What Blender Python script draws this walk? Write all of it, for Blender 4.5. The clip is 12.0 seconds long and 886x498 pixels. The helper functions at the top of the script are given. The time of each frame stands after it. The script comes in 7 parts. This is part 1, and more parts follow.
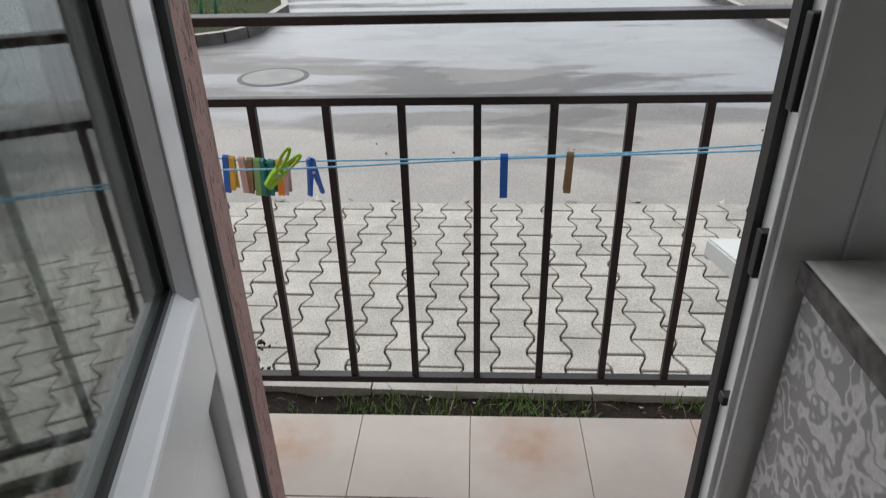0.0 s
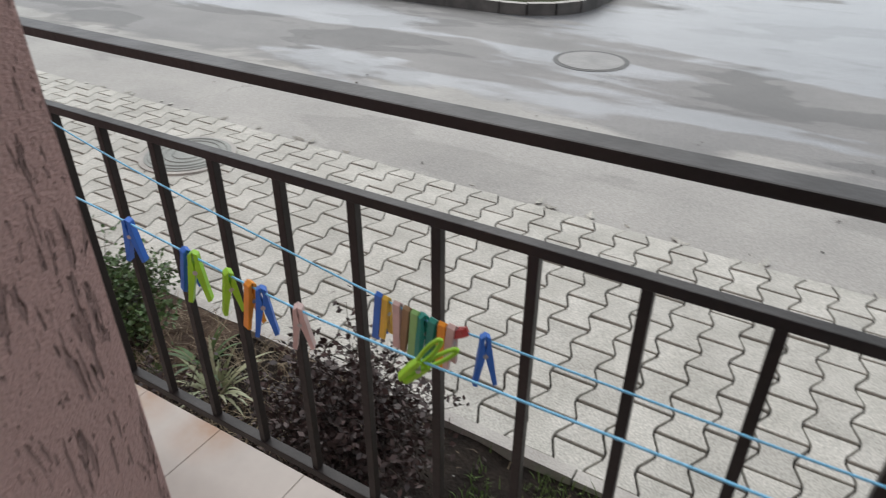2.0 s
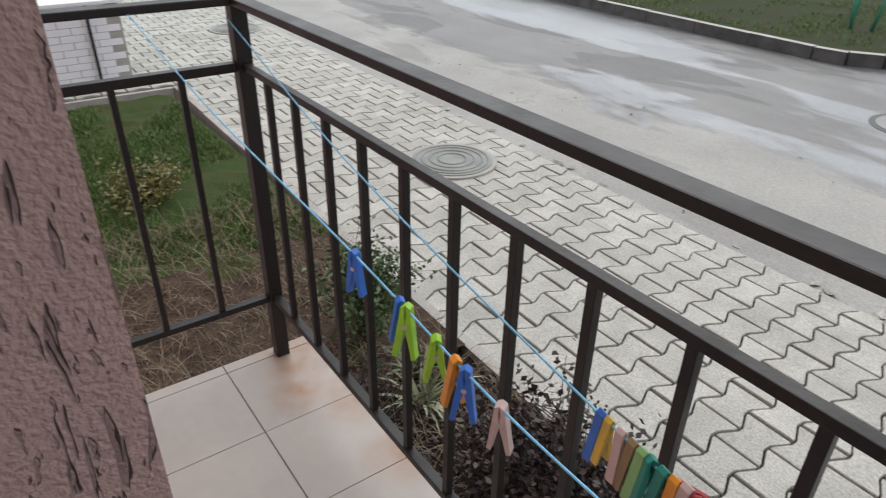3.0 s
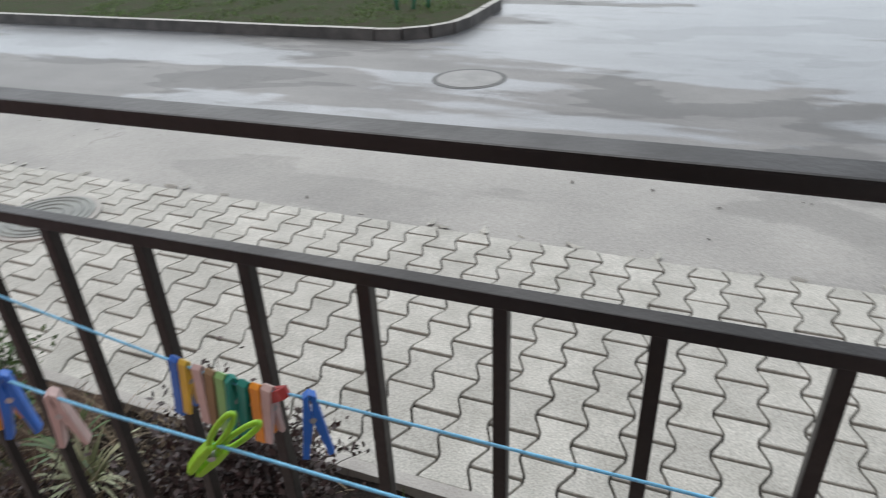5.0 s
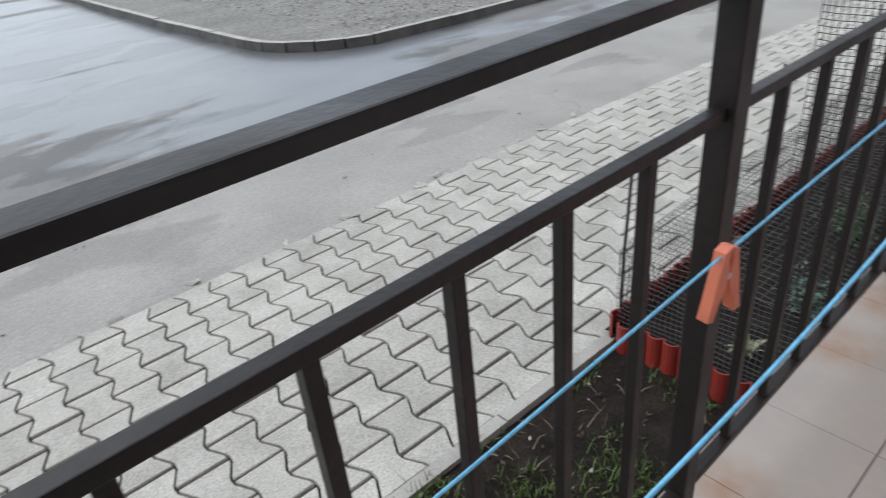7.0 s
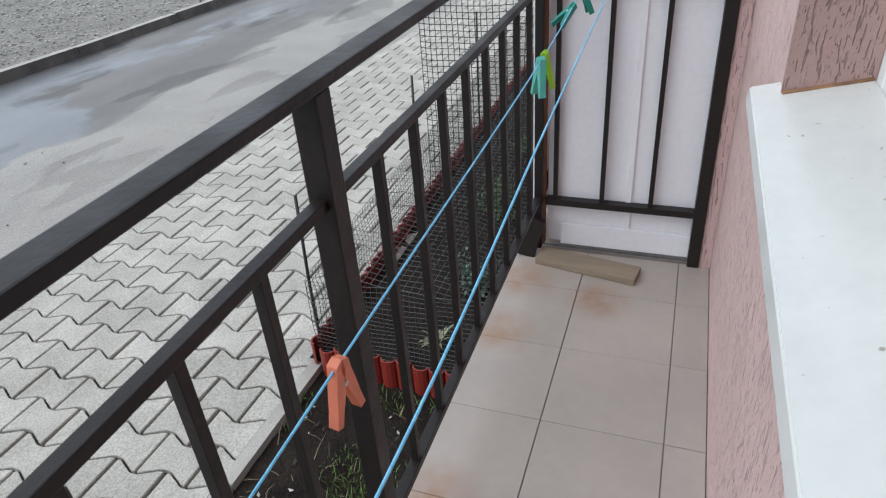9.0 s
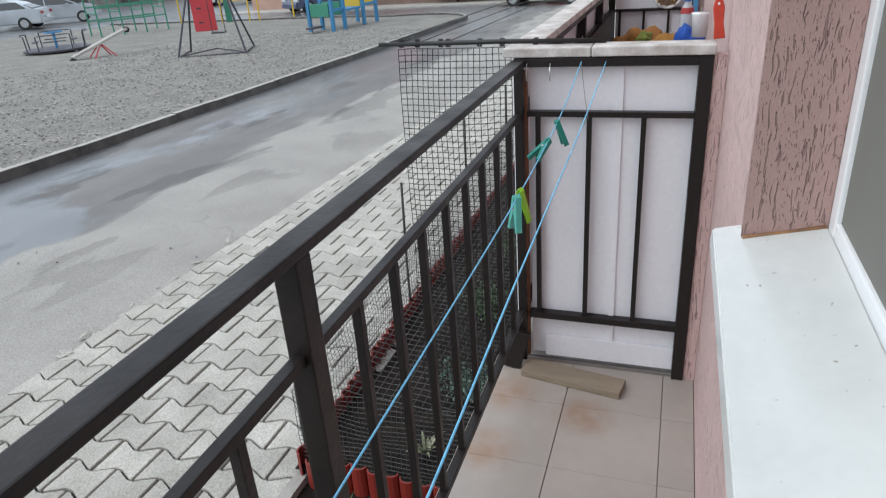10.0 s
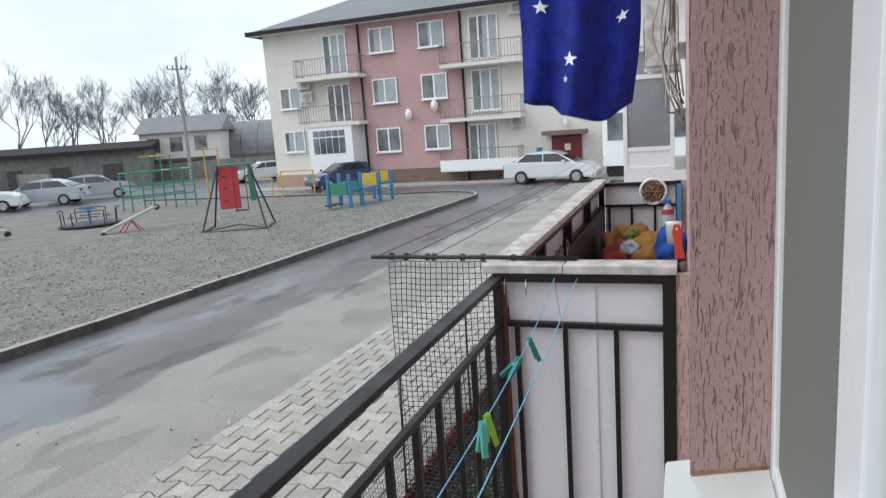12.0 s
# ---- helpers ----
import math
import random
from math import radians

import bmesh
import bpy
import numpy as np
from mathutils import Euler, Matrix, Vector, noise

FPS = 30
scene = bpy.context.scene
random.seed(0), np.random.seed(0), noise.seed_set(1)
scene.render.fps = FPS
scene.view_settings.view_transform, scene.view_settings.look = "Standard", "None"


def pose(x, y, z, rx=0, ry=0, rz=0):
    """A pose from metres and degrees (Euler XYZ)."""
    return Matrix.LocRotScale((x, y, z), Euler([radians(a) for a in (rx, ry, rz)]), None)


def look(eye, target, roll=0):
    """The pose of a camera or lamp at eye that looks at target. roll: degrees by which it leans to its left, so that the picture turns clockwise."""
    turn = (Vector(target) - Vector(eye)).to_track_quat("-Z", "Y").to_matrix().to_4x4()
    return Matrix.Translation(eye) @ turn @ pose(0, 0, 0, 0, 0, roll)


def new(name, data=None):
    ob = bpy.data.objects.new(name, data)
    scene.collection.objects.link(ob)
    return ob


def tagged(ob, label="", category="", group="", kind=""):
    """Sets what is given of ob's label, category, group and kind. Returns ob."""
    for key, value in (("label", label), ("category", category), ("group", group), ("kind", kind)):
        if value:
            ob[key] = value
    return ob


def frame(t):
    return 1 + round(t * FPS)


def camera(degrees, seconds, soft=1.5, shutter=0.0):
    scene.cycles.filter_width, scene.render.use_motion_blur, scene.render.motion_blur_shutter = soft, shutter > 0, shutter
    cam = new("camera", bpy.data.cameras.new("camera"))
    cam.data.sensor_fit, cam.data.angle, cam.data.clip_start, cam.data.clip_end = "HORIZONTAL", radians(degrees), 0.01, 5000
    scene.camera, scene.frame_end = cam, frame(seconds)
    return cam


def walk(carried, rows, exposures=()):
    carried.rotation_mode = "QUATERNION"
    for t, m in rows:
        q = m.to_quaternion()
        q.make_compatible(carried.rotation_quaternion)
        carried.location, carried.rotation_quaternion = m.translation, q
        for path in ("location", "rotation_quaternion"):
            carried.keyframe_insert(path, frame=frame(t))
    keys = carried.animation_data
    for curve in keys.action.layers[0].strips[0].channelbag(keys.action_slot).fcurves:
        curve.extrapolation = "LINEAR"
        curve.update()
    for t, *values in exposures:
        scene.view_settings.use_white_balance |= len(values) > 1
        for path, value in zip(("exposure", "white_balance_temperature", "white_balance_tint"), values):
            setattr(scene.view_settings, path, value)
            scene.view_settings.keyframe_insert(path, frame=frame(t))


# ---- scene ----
cam = camera(67.1, 12.0, soft=1.15, shutter=0.25)

PATH = [
    (0, (1.813, -1.293, 1.306), (1.733, 0.104, 0.530), -1.5),
    (0.5, (1.813, -1.267, 1.294), (1.706, 0.062, 0.409), -1.8),
    (1, (1.843, -1.098, 1.351), (1.648, 0.193, 0.427), -1.0),
    (1.5, (1.850, -0.929, 1.404), (1.402, 0.314, 0.501), 0.3),
    (2, (1.789, -0.709, 1.381), (1.093, 0.466, 0.547), 0.2),
    (2.5, (1.708, -0.594, 1.342), (0.757, 0.410, 0.536), 0.4),
    (3, (1.674, -0.577, 1.374), (0.552, 0.235, 0.574), 1.0),
    (3.2, (1.678, -0.579, 1.378), (0.523, 0.188, 0.581), 1.3),
    (4.8, (1.804, -0.549, 1.293), (1.131, 0.680, 0.521), -1.5),
    (5, (1.815, -0.532, 1.289), (1.298, 0.766, 0.509), -2.5),
    (5.5, (1.802, -0.511, 1.248), (1.700, 0.876, 0.458), -3.1),
    (6, (1.806, -0.470, 1.216), (1.996, 0.903, 0.416), -5.5),
    (6.5, (1.894, -0.409, 1.213), (2.454, 0.862, 0.419), -5.7),
    (7, (1.950, -0.375, 1.225), (2.833, 0.693, 0.424), -6.0),
    (7.5, (2.004, -0.409, 1.202), (3.096, 0.420, 0.377), -5.3),
    (9.3, (2.054, -0.432, 1.371), (3.342, 0.036, 0.544), -4.1),
    (9.5, (2.053, -0.435, 1.397), (3.367, 0.041, 0.617), -4.1),
    (10, (2.071, -0.459, 1.429), (3.438, 0.041, 0.764), -4.2),
    (10.5, (2.091, -0.475, 1.450), (3.489, 0.037, 0.866), -4.3),
    (11, (2.085, -0.496, 1.477), (3.511, 0.016, 0.964), -4.3),
    (11.5, (2.071, -0.528, 1.520), (3.528, -0.014, 1.105), -4.2),
    (12, (2.048, -0.582, 1.582), (3.525, -0.036, 1.295), -4.0),
]
walk(cam, [(t, look(eye, target, roll)) for t, eye, target, roll in PATH],
     exposures=((0, 0.45, 6500, 9), (1, 0.40, 6500, 9), (3, 0.46, 6450, 9), (5.5, 0.42, 6280, 8), (7.5, 0.49, 6120, 8), (9.3, 0.50, 6100, 8), (10.5, 0.50, 6150, 7), (11.4, 0.48, 6150, 7), (12, 0.35, 6200, 6)))

# ---- light ----
world = bpy.data.worlds.new("sky")
scene.world = world
world.use_nodes = True
wn, wl = world.node_tree.nodes, world.node_tree.links
wn.clear()
w_out = wn.new("ShaderNodeOutputWorld")
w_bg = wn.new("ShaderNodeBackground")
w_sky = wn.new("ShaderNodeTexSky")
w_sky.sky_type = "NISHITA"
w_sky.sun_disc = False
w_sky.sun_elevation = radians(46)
w_sky.sun_rotation = radians(-34)
w_sky.air_density, w_sky.dust_density = 1.0, 3.0
w_noise = wn.new("ShaderNodeTexNoise")
w_noise.inputs["Scale"].default_value = 2.2
w_noise.inputs["Detail"].default_value = 5
w_tc = wn.new("ShaderNodeTexCoord")
w_map = wn.new("ShaderNodeMapping")
w_map.inputs["Scale"].default_value = (1, 1, 2.6)
w_ramp = wn.new("ShaderNodeValToRGB")
w_ramp.color_ramp.elements[0].position, w_ramp.color_ramp.elements[0].color = 0.30, (6.5, 7.2, 8.1, 1)
w_ramp.color_ramp.elements[1].position, w_ramp.color_ramp.elements[1].color = 0.62, (9.3, 9.6, 9.9, 1)
w_mix = wn.new("ShaderNodeMix")
w_mix.data_type = "RGBA"
w_mix.inputs["Factor"].default_value = 0.90
wl.new(w_tc.outputs["Generated"], w_map.inputs["Vector"])
wl.new(w_map.outputs["Vector"], w_noise.inputs["Vector"])
wl.new(w_noise.outputs["Fac"], w_ramp.inputs["Fac"])
wl.new(w_sky.outputs["Color"], w_mix.inputs["A"])
wl.new(w_ramp.outputs["Color"], w_mix.inputs["B"])
wl.new(w_mix.outputs["Result"], w_bg.inputs["Color"])
w_bg.inputs["Strength"].default_value = 0.104
wl.new(w_bg.outputs["Background"], w_out.inputs["Surface"])

sun = new("sun", bpy.data.lights.new("sun", "SUN"))
sun.data.energy, sun.data.angle, sun.data.color = 0.95, radians(60), (1.0, 0.985, 0.97)
sun.matrix_world = look((0, 0, 0), (0.37, -0.54, -0.75))


# ---- materials ----
def mat(name, color, color2=None, scale=8.0, rough=0.6, metal=0.0, bump=0.0, bump_scale=60.0, fine=0.12, rand=0.0, coat=0.0, stretch=(1, 1, 1), spec=0.5, rough2=None):
    """A surface with a broad variation between two colours, a fine grain and a bump, at world size."""
    m = bpy.data.materials.new(name)
    m.use_nodes = True
    n, l = m.node_tree.nodes, m.node_tree.links
    p = n["Principled BSDF"]
    color2 = color2 or tuple(c * 0.8 for c in color)
    geo = n.new("ShaderNodeNewGeometry")
    mp = n.new("ShaderNodeMapping")
    mp.inputs["Scale"].default_value = stretch
    l.new(geo.outputs["Position"], mp.inputs["Vector"])
    a = n.new("ShaderNodeTexNoise")
    a.inputs["Scale"].default_value, a.inputs["Detail"].default_value = scale, 6
    l.new(mp.outputs["Vector"], a.inputs["Vector"])
    ramp = n.new("ShaderNodeValToRGB")
    ramp.color_ramp.elements[0].position, ramp.color_ramp.elements[1].position = 0.33, 0.67
    ramp.color_ramp.elements[0].color, ramp.color_ramp.elements[1].color = (*color, 1), (*color2, 1)
    l.new(a.outputs["Fac"], ramp.inputs["Fac"])
    b = n.new("ShaderNodeTexNoise")
    b.inputs["Scale"].default_value, b.inputs["Detail"].default_value = bump_scale, 4
    l.new(mp.outputs["Vector"], b.inputs["Vector"])
    hsv = n.new("ShaderNodeHueSaturation")
    val = n.new("ShaderNodeMapRange")
    val.inputs["From Min"].default_value, val.inputs["From Max"].default_value = 0.25, 0.75
    val.inputs["To Min"].default_value, val.inputs["To Max"].default_value = 1 - fine, 1 + fine
    l.new(b.outputs["Fac"], val.inputs["Value"])
    last = val.outputs["Result"]
    if rand:
        oi = n.new("ShaderNodeObjectInfo")
        gi = n.new("ShaderNodeMath")
        gi.operation = "ADD"
        l.new(oi.outputs["Random"], gi.inputs[0])
        l.new(geo.outputs["Random Per Island"], gi.inputs[1])
        fr = n.new("ShaderNodeMath")
        fr.operation = "FRACT"
        l.new(gi.outputs[0], fr.inputs[0])
        mr = n.new("ShaderNodeMapRange")
        mr.inputs["To Min"].default_value, mr.inputs["To Max"].default_value = 1 - rand, 1 + rand
        l.new(fr.outputs[0], mr.inputs["Value"])
        mul = n.new("ShaderNodeMath")
        mul.operation = "MULTIPLY"
        l.new(last, mul.inputs[0])
        l.new(mr.outputs["Result"], mul.inputs[1])
        last = mul.outputs[0]
    l.new(last, hsv.inputs["Value"])
    l.new(ramp.outputs["Color"], hsv.inputs["Color"])
    l.new(hsv.outputs["Color"], p.inputs["Base Color"])
    p.inputs["Roughness"].default_value, p.inputs["Metallic"].default_value = rough, metal
    p.inputs["Specular IOR Level"].default_value = spec
    if rough2 is not None:
        rr = n.new("ShaderNodeMapRange")
        rr.inputs["From Min"].default_value, rr.inputs["From Max"].default_value = 0.35, 0.65
        rr.inputs["To Min"].default_value, rr.inputs["To Max"].default_value = rough, rough2
        l.new(a.outputs["Fac"], rr.inputs["Value"])
        l.new(rr.outputs["Result"], p.inputs["Roughness"])
    if coat:
        p.inputs["Coat Weight"].default_value, p.inputs["Coat Roughness"].default_value = coat, 0.1
    if bump:
        bp = n.new("ShaderNodeBump")
        bp.inputs["Strength"].default_value, bp.inputs["Distance"].default_value = bump, 0.01
        l.new(b.outputs["Fac"], bp.inputs["Height"])
        l.new(bp.outputs["Normal"], p.inputs["Normal"])
    return m


def glass_mat(name, tint=(1, 1, 1), ior=1.3):
    m = bpy.data.materials.new(name)
    m.use_nodes = True
    p = m.node_tree.nodes["Principled BSDF"]
    p.inputs["Base Color"].default_value = (*tint, 1)
    p.inputs["Roughness"].default_value = 0.02
    p.inputs["Transmission Weight"].default_value = 1.0
    p.inputs["IOR"].default_value = ior
    return m


def stucco_mat(name, color):
    """Bark-beetle plaster: upright worm-eaten grooves in a sandy coat."""
    m = mat(name, color, tuple(c * 0.9 for c in color), scale=3, rough=0.85, bump=0.0, bump_scale=420, fine=0.10)
    n, l = m.node_tree.nodes, m.node_tree.links
    p = n["Principled BSDF"]
    geo = n.new("ShaderNodeNewGeometry")
    warp = n.new("ShaderNodeTexNoise")
    warp.inputs["Scale"].default_value = 14
    off = n.new("ShaderNodeVectorMath")
    off.operation = "MULTIPLY_ADD"
    off.inputs[1].default_value = (0.012, 0.012, 0.012)
    l.new(geo.outputs["Position"], warp.inputs["Vector"])
    l.new(warp.outputs["Color"], off.inputs[0])
    l.new(geo.outputs["Position"], off.inputs[2])
    heights = []
    for sx, sz, lo, hi in ((215, 21, 0.355, 0.39), (330, 95, 0.315, 0.35)):
        mp = n.new("ShaderNodeMapping")
        mp.inputs["Scale"].default_value = (sx, sx, sz)
        l.new(off.outputs["Vector"], mp.inputs["Vector"])
        t = n.new("ShaderNodeTexNoise")
        t.inputs["Scale"].default_value, t.inputs["Detail"].default_value = 1.0, 2
        l.new(mp.outputs["Vector"], t.inputs["Vector"])
        r = n.new("ShaderNodeMapRange")
        r.inputs["From Min"].default_value, r.inputs["From Max"].default_value = lo, hi
        l.new(t.outputs["Fac"], r.inputs["Value"])
        heights.append(r.outputs["Result"])
    mn = n.new("ShaderNodeMath")
    mn.operation = "MINIMUM"
    l.new(heights[0], mn.inputs[0])
    l.new(heights[1], mn.inputs[1])
    sand = n.new("ShaderNodeTexNoise")
    sand.inputs["Scale"].default_value = 500
    l.new(geo.outputs["Position"], sand.inputs["Vector"])
    add = n.new("ShaderNodeMath")
    add.operation = "MULTIPLY_ADD"
    add.inputs[1].default_value = 0.18
    l.new(sand.outputs["Fac"], add.inputs[0])
    l.new(mn.outputs[0], add.inputs[2])
    bp = n.new("ShaderNodeBump")
    bp.inputs["Strength"].default_value, bp.inputs["Distance"].default_value = 1.0, 0.008
    l.new(add.outputs[0], bp.inputs["Height"])
    l.new(bp.outputs["Normal"], p.inputs["Normal"])
    # shade inside the grooves, put into the colour at 0.64 of the coat
    groove_shade = n.new("ShaderNodeMix")
    groove_shade.data_type = "RGBA"
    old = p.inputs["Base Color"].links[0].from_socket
    groove_shade.inputs["A"].default_value = tuple(c * 0.64 for c in color) + (1,)
    l.new(old, groove_shade.inputs["B"])
    l.new(mn.outputs[0], groove_shade.inputs["Factor"])
    l.new(groove_shade.outputs["Result"], p.inputs["Base Color"])
    return m


def asphalt_mat(name):
    """Worn asphalt: dusty and dry beside the pavers, wet, streaked and shiny further out."""
    m = mat(name, (0.35, 0.335, 0.308), (0.28, 0.268, 0.248), scale=1.1, rough=0.6, bump=0.4, bump_scale=90, fine=0.26)
    n, l = m.node_tree.nodes, m.node_tree.links
    p = n["Principled BSDF"]
    geo = n.new("ShaderNodeNewGeometry")

    def streak(sx, sy, detail, warp, scale=1.0):
        mp = n.new("ShaderNodeMapping")
        mp.inputs["Scale"].default_value = (sx, sy, 1)
        l.new(geo.outputs["Position"], mp.inputs["Vector"])
        t = n.new("ShaderNodeTexNoise")
        t.inputs["Scale"].default_value, t.inputs["Detail"].default_value, t.inputs["Distortion"].default_value = scale, detail, warp
        l.new(mp.outputs["Vector"], t.inputs["Vector"])
        return t.outputs["Fac"]

    def ranged(sock, a, b, c, d):
        r = n.new("ShaderNodeMapRange")
        r.inputs["From Min"].default_value, r.inputs["From Max"].default_value = a, b
        r.inputs["To Min"].default_value, r.inputs["To Max"].default_value = c, d
        l.new(sock, r.inputs["Value"])
        return r.outputs["Result"]

    def maths(op, a, b):
        q = n.new("ShaderNodeMath")
        q.operation = op
        for k, v in ((0, a), (1, b)):
            if isinstance(v, (int, float)):
                q.inputs[k].default_value = v
            else:
                l.new(v, q.inputs[k])
        return q.outputs[0]

    sep = n.new("ShaderNodeSeparateXYZ")
    l.new(geo.outputs["Position"], sep.inputs[0])
    across = maths("ADD", sep.outputs["Y"], maths("MULTIPLY", sep.outputs["X"], 0.0175))
    # a ragged shore at 4.75 m parts the dusty margin from the damp roadway
    shore = maths("ADD", across, maths("MULTIPLY", maths("SUBTRACT", streak(0.55, 1.5, 10, 0.5), 0.5), 2.0))
    wet = ranged(shore, 4.66, 4.84, 0.0, 1.0)
    depth = maths("ADD", maths("ADD", streak(0.20, 0.75, 9, 0.6), ranged(across, 4.8, 7.4, -0.09, 0.05)), ranged(sep.outputs["X"], -4.0, 3.0, -0.05, 0.03))
    film = maths("MULTIPLY", wet, ranged(maths("ADD", depth, maths("MULTIPLY", maths("SUBTRACT", streak(1.6, 3.4, 8, 0.8), 0.5), 0.16)), 0.452, 0.502, 0.0, 1.0))
    tracks = ranged(streak(0.13, 1.7, 7, 0.4), 0.46, 0.60, 0.0, 1.0)
    l.new(maths("SUBTRACT", maths("SUBTRACT", 0.70, maths("MULTIPLY", wet, 0.12)), maths("MULTIPLY", film, 0.30)), p.inputs["Roughness"])
    l.new(maths("MULTIPLY", film, 0.5), p.inputs["Coat Weight"])
    p.inputs["Coat Roughness"].default_value, p.inputs["Coat IOR"].default_value = 0.17, 1.36
    old = p.inputs["Base Color"].links[0].from_socket

    def darken(colour, fac, tint):
        mix = n.new("ShaderNodeMix")
        mix.data_type = "RGBA"
        mix.blend_type = "MULTIPLY"
        l.new(colour, mix.inputs["A"])
        mix.inputs["B"].default_value = (*tint, 1)
        l.new(fac, mix.inputs["Factor"])
        return mix.outputs["Result"]

    col = darken(old, wet, (0.55, 0.55, 0.57))
    col = darken(col, film, (0.82, 0.87, 0.95))
    col = darken(col, maths("MULTIPLY", tracks, wet), (0.88, 0.88, 0.88))
    # dark damp blotches and hairline cracks
    blot = maths("MULTIPLY", ranged(streak(0.42, 1.05, 11, 0.35), 0.55, 0.575, 0.0, 1.0), ranged(across, 3.3, 5.2, 0.25, 0.9))
    col = darken(col, blot, (0.60, 0.60, 0.60))
    v = n.new("ShaderNodeTexVoronoi")
    v.feature = "DISTANCE_TO_EDGE"
    v.inputs["Scale"].default_value = 0.55
    wob = n.new("ShaderNodeTexNoise")
    wob.inputs["Scale"].default_value, wob.inputs["Detail"].default_value = 2.5, 6
    l.new(geo.outputs["Position"], wob.inputs["Vector"])
    off = n.new("ShaderNodeVectorMath")
    off.operation = "MULTIPLY_ADD"
    off.inputs[1].default_value = (0.9, 0.9, 0.9)
    l.new(wob.outputs["Color"], off.inputs[0])
    l.new(geo.outputs["Position"], off.inputs[2])
    l.new(off.outputs["Vector"], v.inputs["Vector"])
    crack = maths("MULTIPLY", ranged(v.outputs["Distance"], 0.0, 0.010, 1.0, 0.0), ranged(streak(0.35, 0.35, 3, 0.0), 0.52, 0.62, 0.0, 0.8))
    col = darken(col, crack, (0.45, 0.44, 0.43))
    l.new(col, p.inputs["Base Color"])
    return m


def stained_tile_mat(name, spots):
    """Cream floor tile with rust-coloured stains at a few places."""
    m = mat(name, (0.405, 0.357, 0.317), (0.345, 0.306, 0.274), scale=2.5, rough=0.32, bump=0.02, bump_scale=30, fine=0.03, rand=0.03, rough2=0.42)
    n, l = m.node_tree.nodes, m.node_tree.links
    p = n["Principled BSDF"]
    geo = n.new("ShaderNodeNewGeometry")
    ns = n.new("ShaderNodeTexNoise")
    ns.inputs["Scale"].default_value, ns.inputs["Detail"].default_value = 16, 5
    l.new(geo.outputs["Position"], ns.inputs["Vector"])
    total = None
    for x, y, r in spots:
        d = n.new("ShaderNodeVectorMath")
        d.operation = "DISTANCE"
        d.inputs[1].default_value = (x, y, 0)
        l.new(geo.outputs["Position"], d.inputs[0])
        mr = n.new("ShaderNodeMapRange")
        mr.inputs["From Min"].default_value, mr.inputs["From Max"].default_value = r, 0.0
        l.new(d.outputs["Value"], mr.inputs["Value"])
        if total is None:
            total = mr.outputs["Result"]
        else:
            mx = n.new("ShaderNodeMath")
            mx.operation = "MAXIMUM"
            l.new(total, mx.inputs[0])
            l.new(mr.outputs["Result"], mx.inputs[1])
            total = mx.outputs[0]
    mul = n.new("ShaderNodeMath")
    mul.operation = "MULTIPLY"
    mul.use_clamp = True
    sharp = n.new("ShaderNodeMapRange")
    sharp.inputs["From Min"].default_value, sharp.inputs["From Max"].default_value = 0.10, 0.66
    sharp.inputs["To Max"].default_value = 0.88
    l.new(ns.outputs["Fac"], sharp.inputs["Value"])
    l.new(total, mul.inputs[0])
    l.new(sharp.outputs["Result"], mul.inputs[1])
    mix = n.new("ShaderNodeMix")
    mix.data_type = "RGBA"
    old = p.inputs["Base Color"].links[0].from_socket
    l.new(old, mix.inputs["A"])
    mix.inputs["B"].default_value = (0.28, 0.14, 0.06, 1)
    l.new(mul.outputs[0], mix.inputs["Factor"])
    l.new(mix.outputs["Result"], p.inputs["Base Color"])
    return m


def wallpaper_mat(name):
    """Pale wallpaper with a darker grey damask scroll."""
    m = mat(name, (0.62, 0.61, 0.60), (0.56, 0.55, 0.54), scale=6, rough=0.6, bump=0.05, bump_scale=200)
    n, l = m.node_tree.nodes, m.node_tree.links
    p = n["Principled BSDF"]
    geo = n.new("ShaderNodeNewGeometry")
    def noise(scale, detail):
        t = n.new("ShaderNodeTexNoise")
        t.inputs["Scale"].default_value, t.inputs["Detail"].default_value = scale, detail
        l.new(geo.outputs["Position"], t.inputs["Vector"])
        return t.outputs["Fac"]

    def maths(op, a, b):
        q = n.new("ShaderNodeMath")
        q.operation = op
        for i, v in enumerate((a, b)):
            if isinstance(v, float):
                q.inputs[i].default_value = v
            else:
                l.new(v, q.inputs[i])
        return q.outputs[0]

    # scroll lines follow the contours of a smooth field, gathered in clumps
    scroll = maths("PINGPONG", maths("MULTIPLY", noise(50, 1.0), 7.0), 1.0)
    clump = maths("MULTIPLY", maths("SUBTRACT", noise(20, 1.0), 0.5), 1.9)
    r = n.new("ShaderNodeMapRange")
    r.inputs["From Min"].default_value, r.inputs["From Max"].default_value = 0.34, 0.66
    l.new(maths("ADD", scroll, clump), r.inputs["Value"])
    mix = n.new("ShaderNodeMix")
    mix.data_type = "RGBA"
    old = p.inputs["Base Color"].links[0].from_socket
    l.new(old, mix.inputs["A"])
    mix.inputs["B"].default_value = (0.31, 0.30, 0.305, 1)
    l.new(r.outputs["Result"], mix.inputs["Factor"])
    l.new(mix.outputs["Result"], p.inputs["Base Color"])
    return m


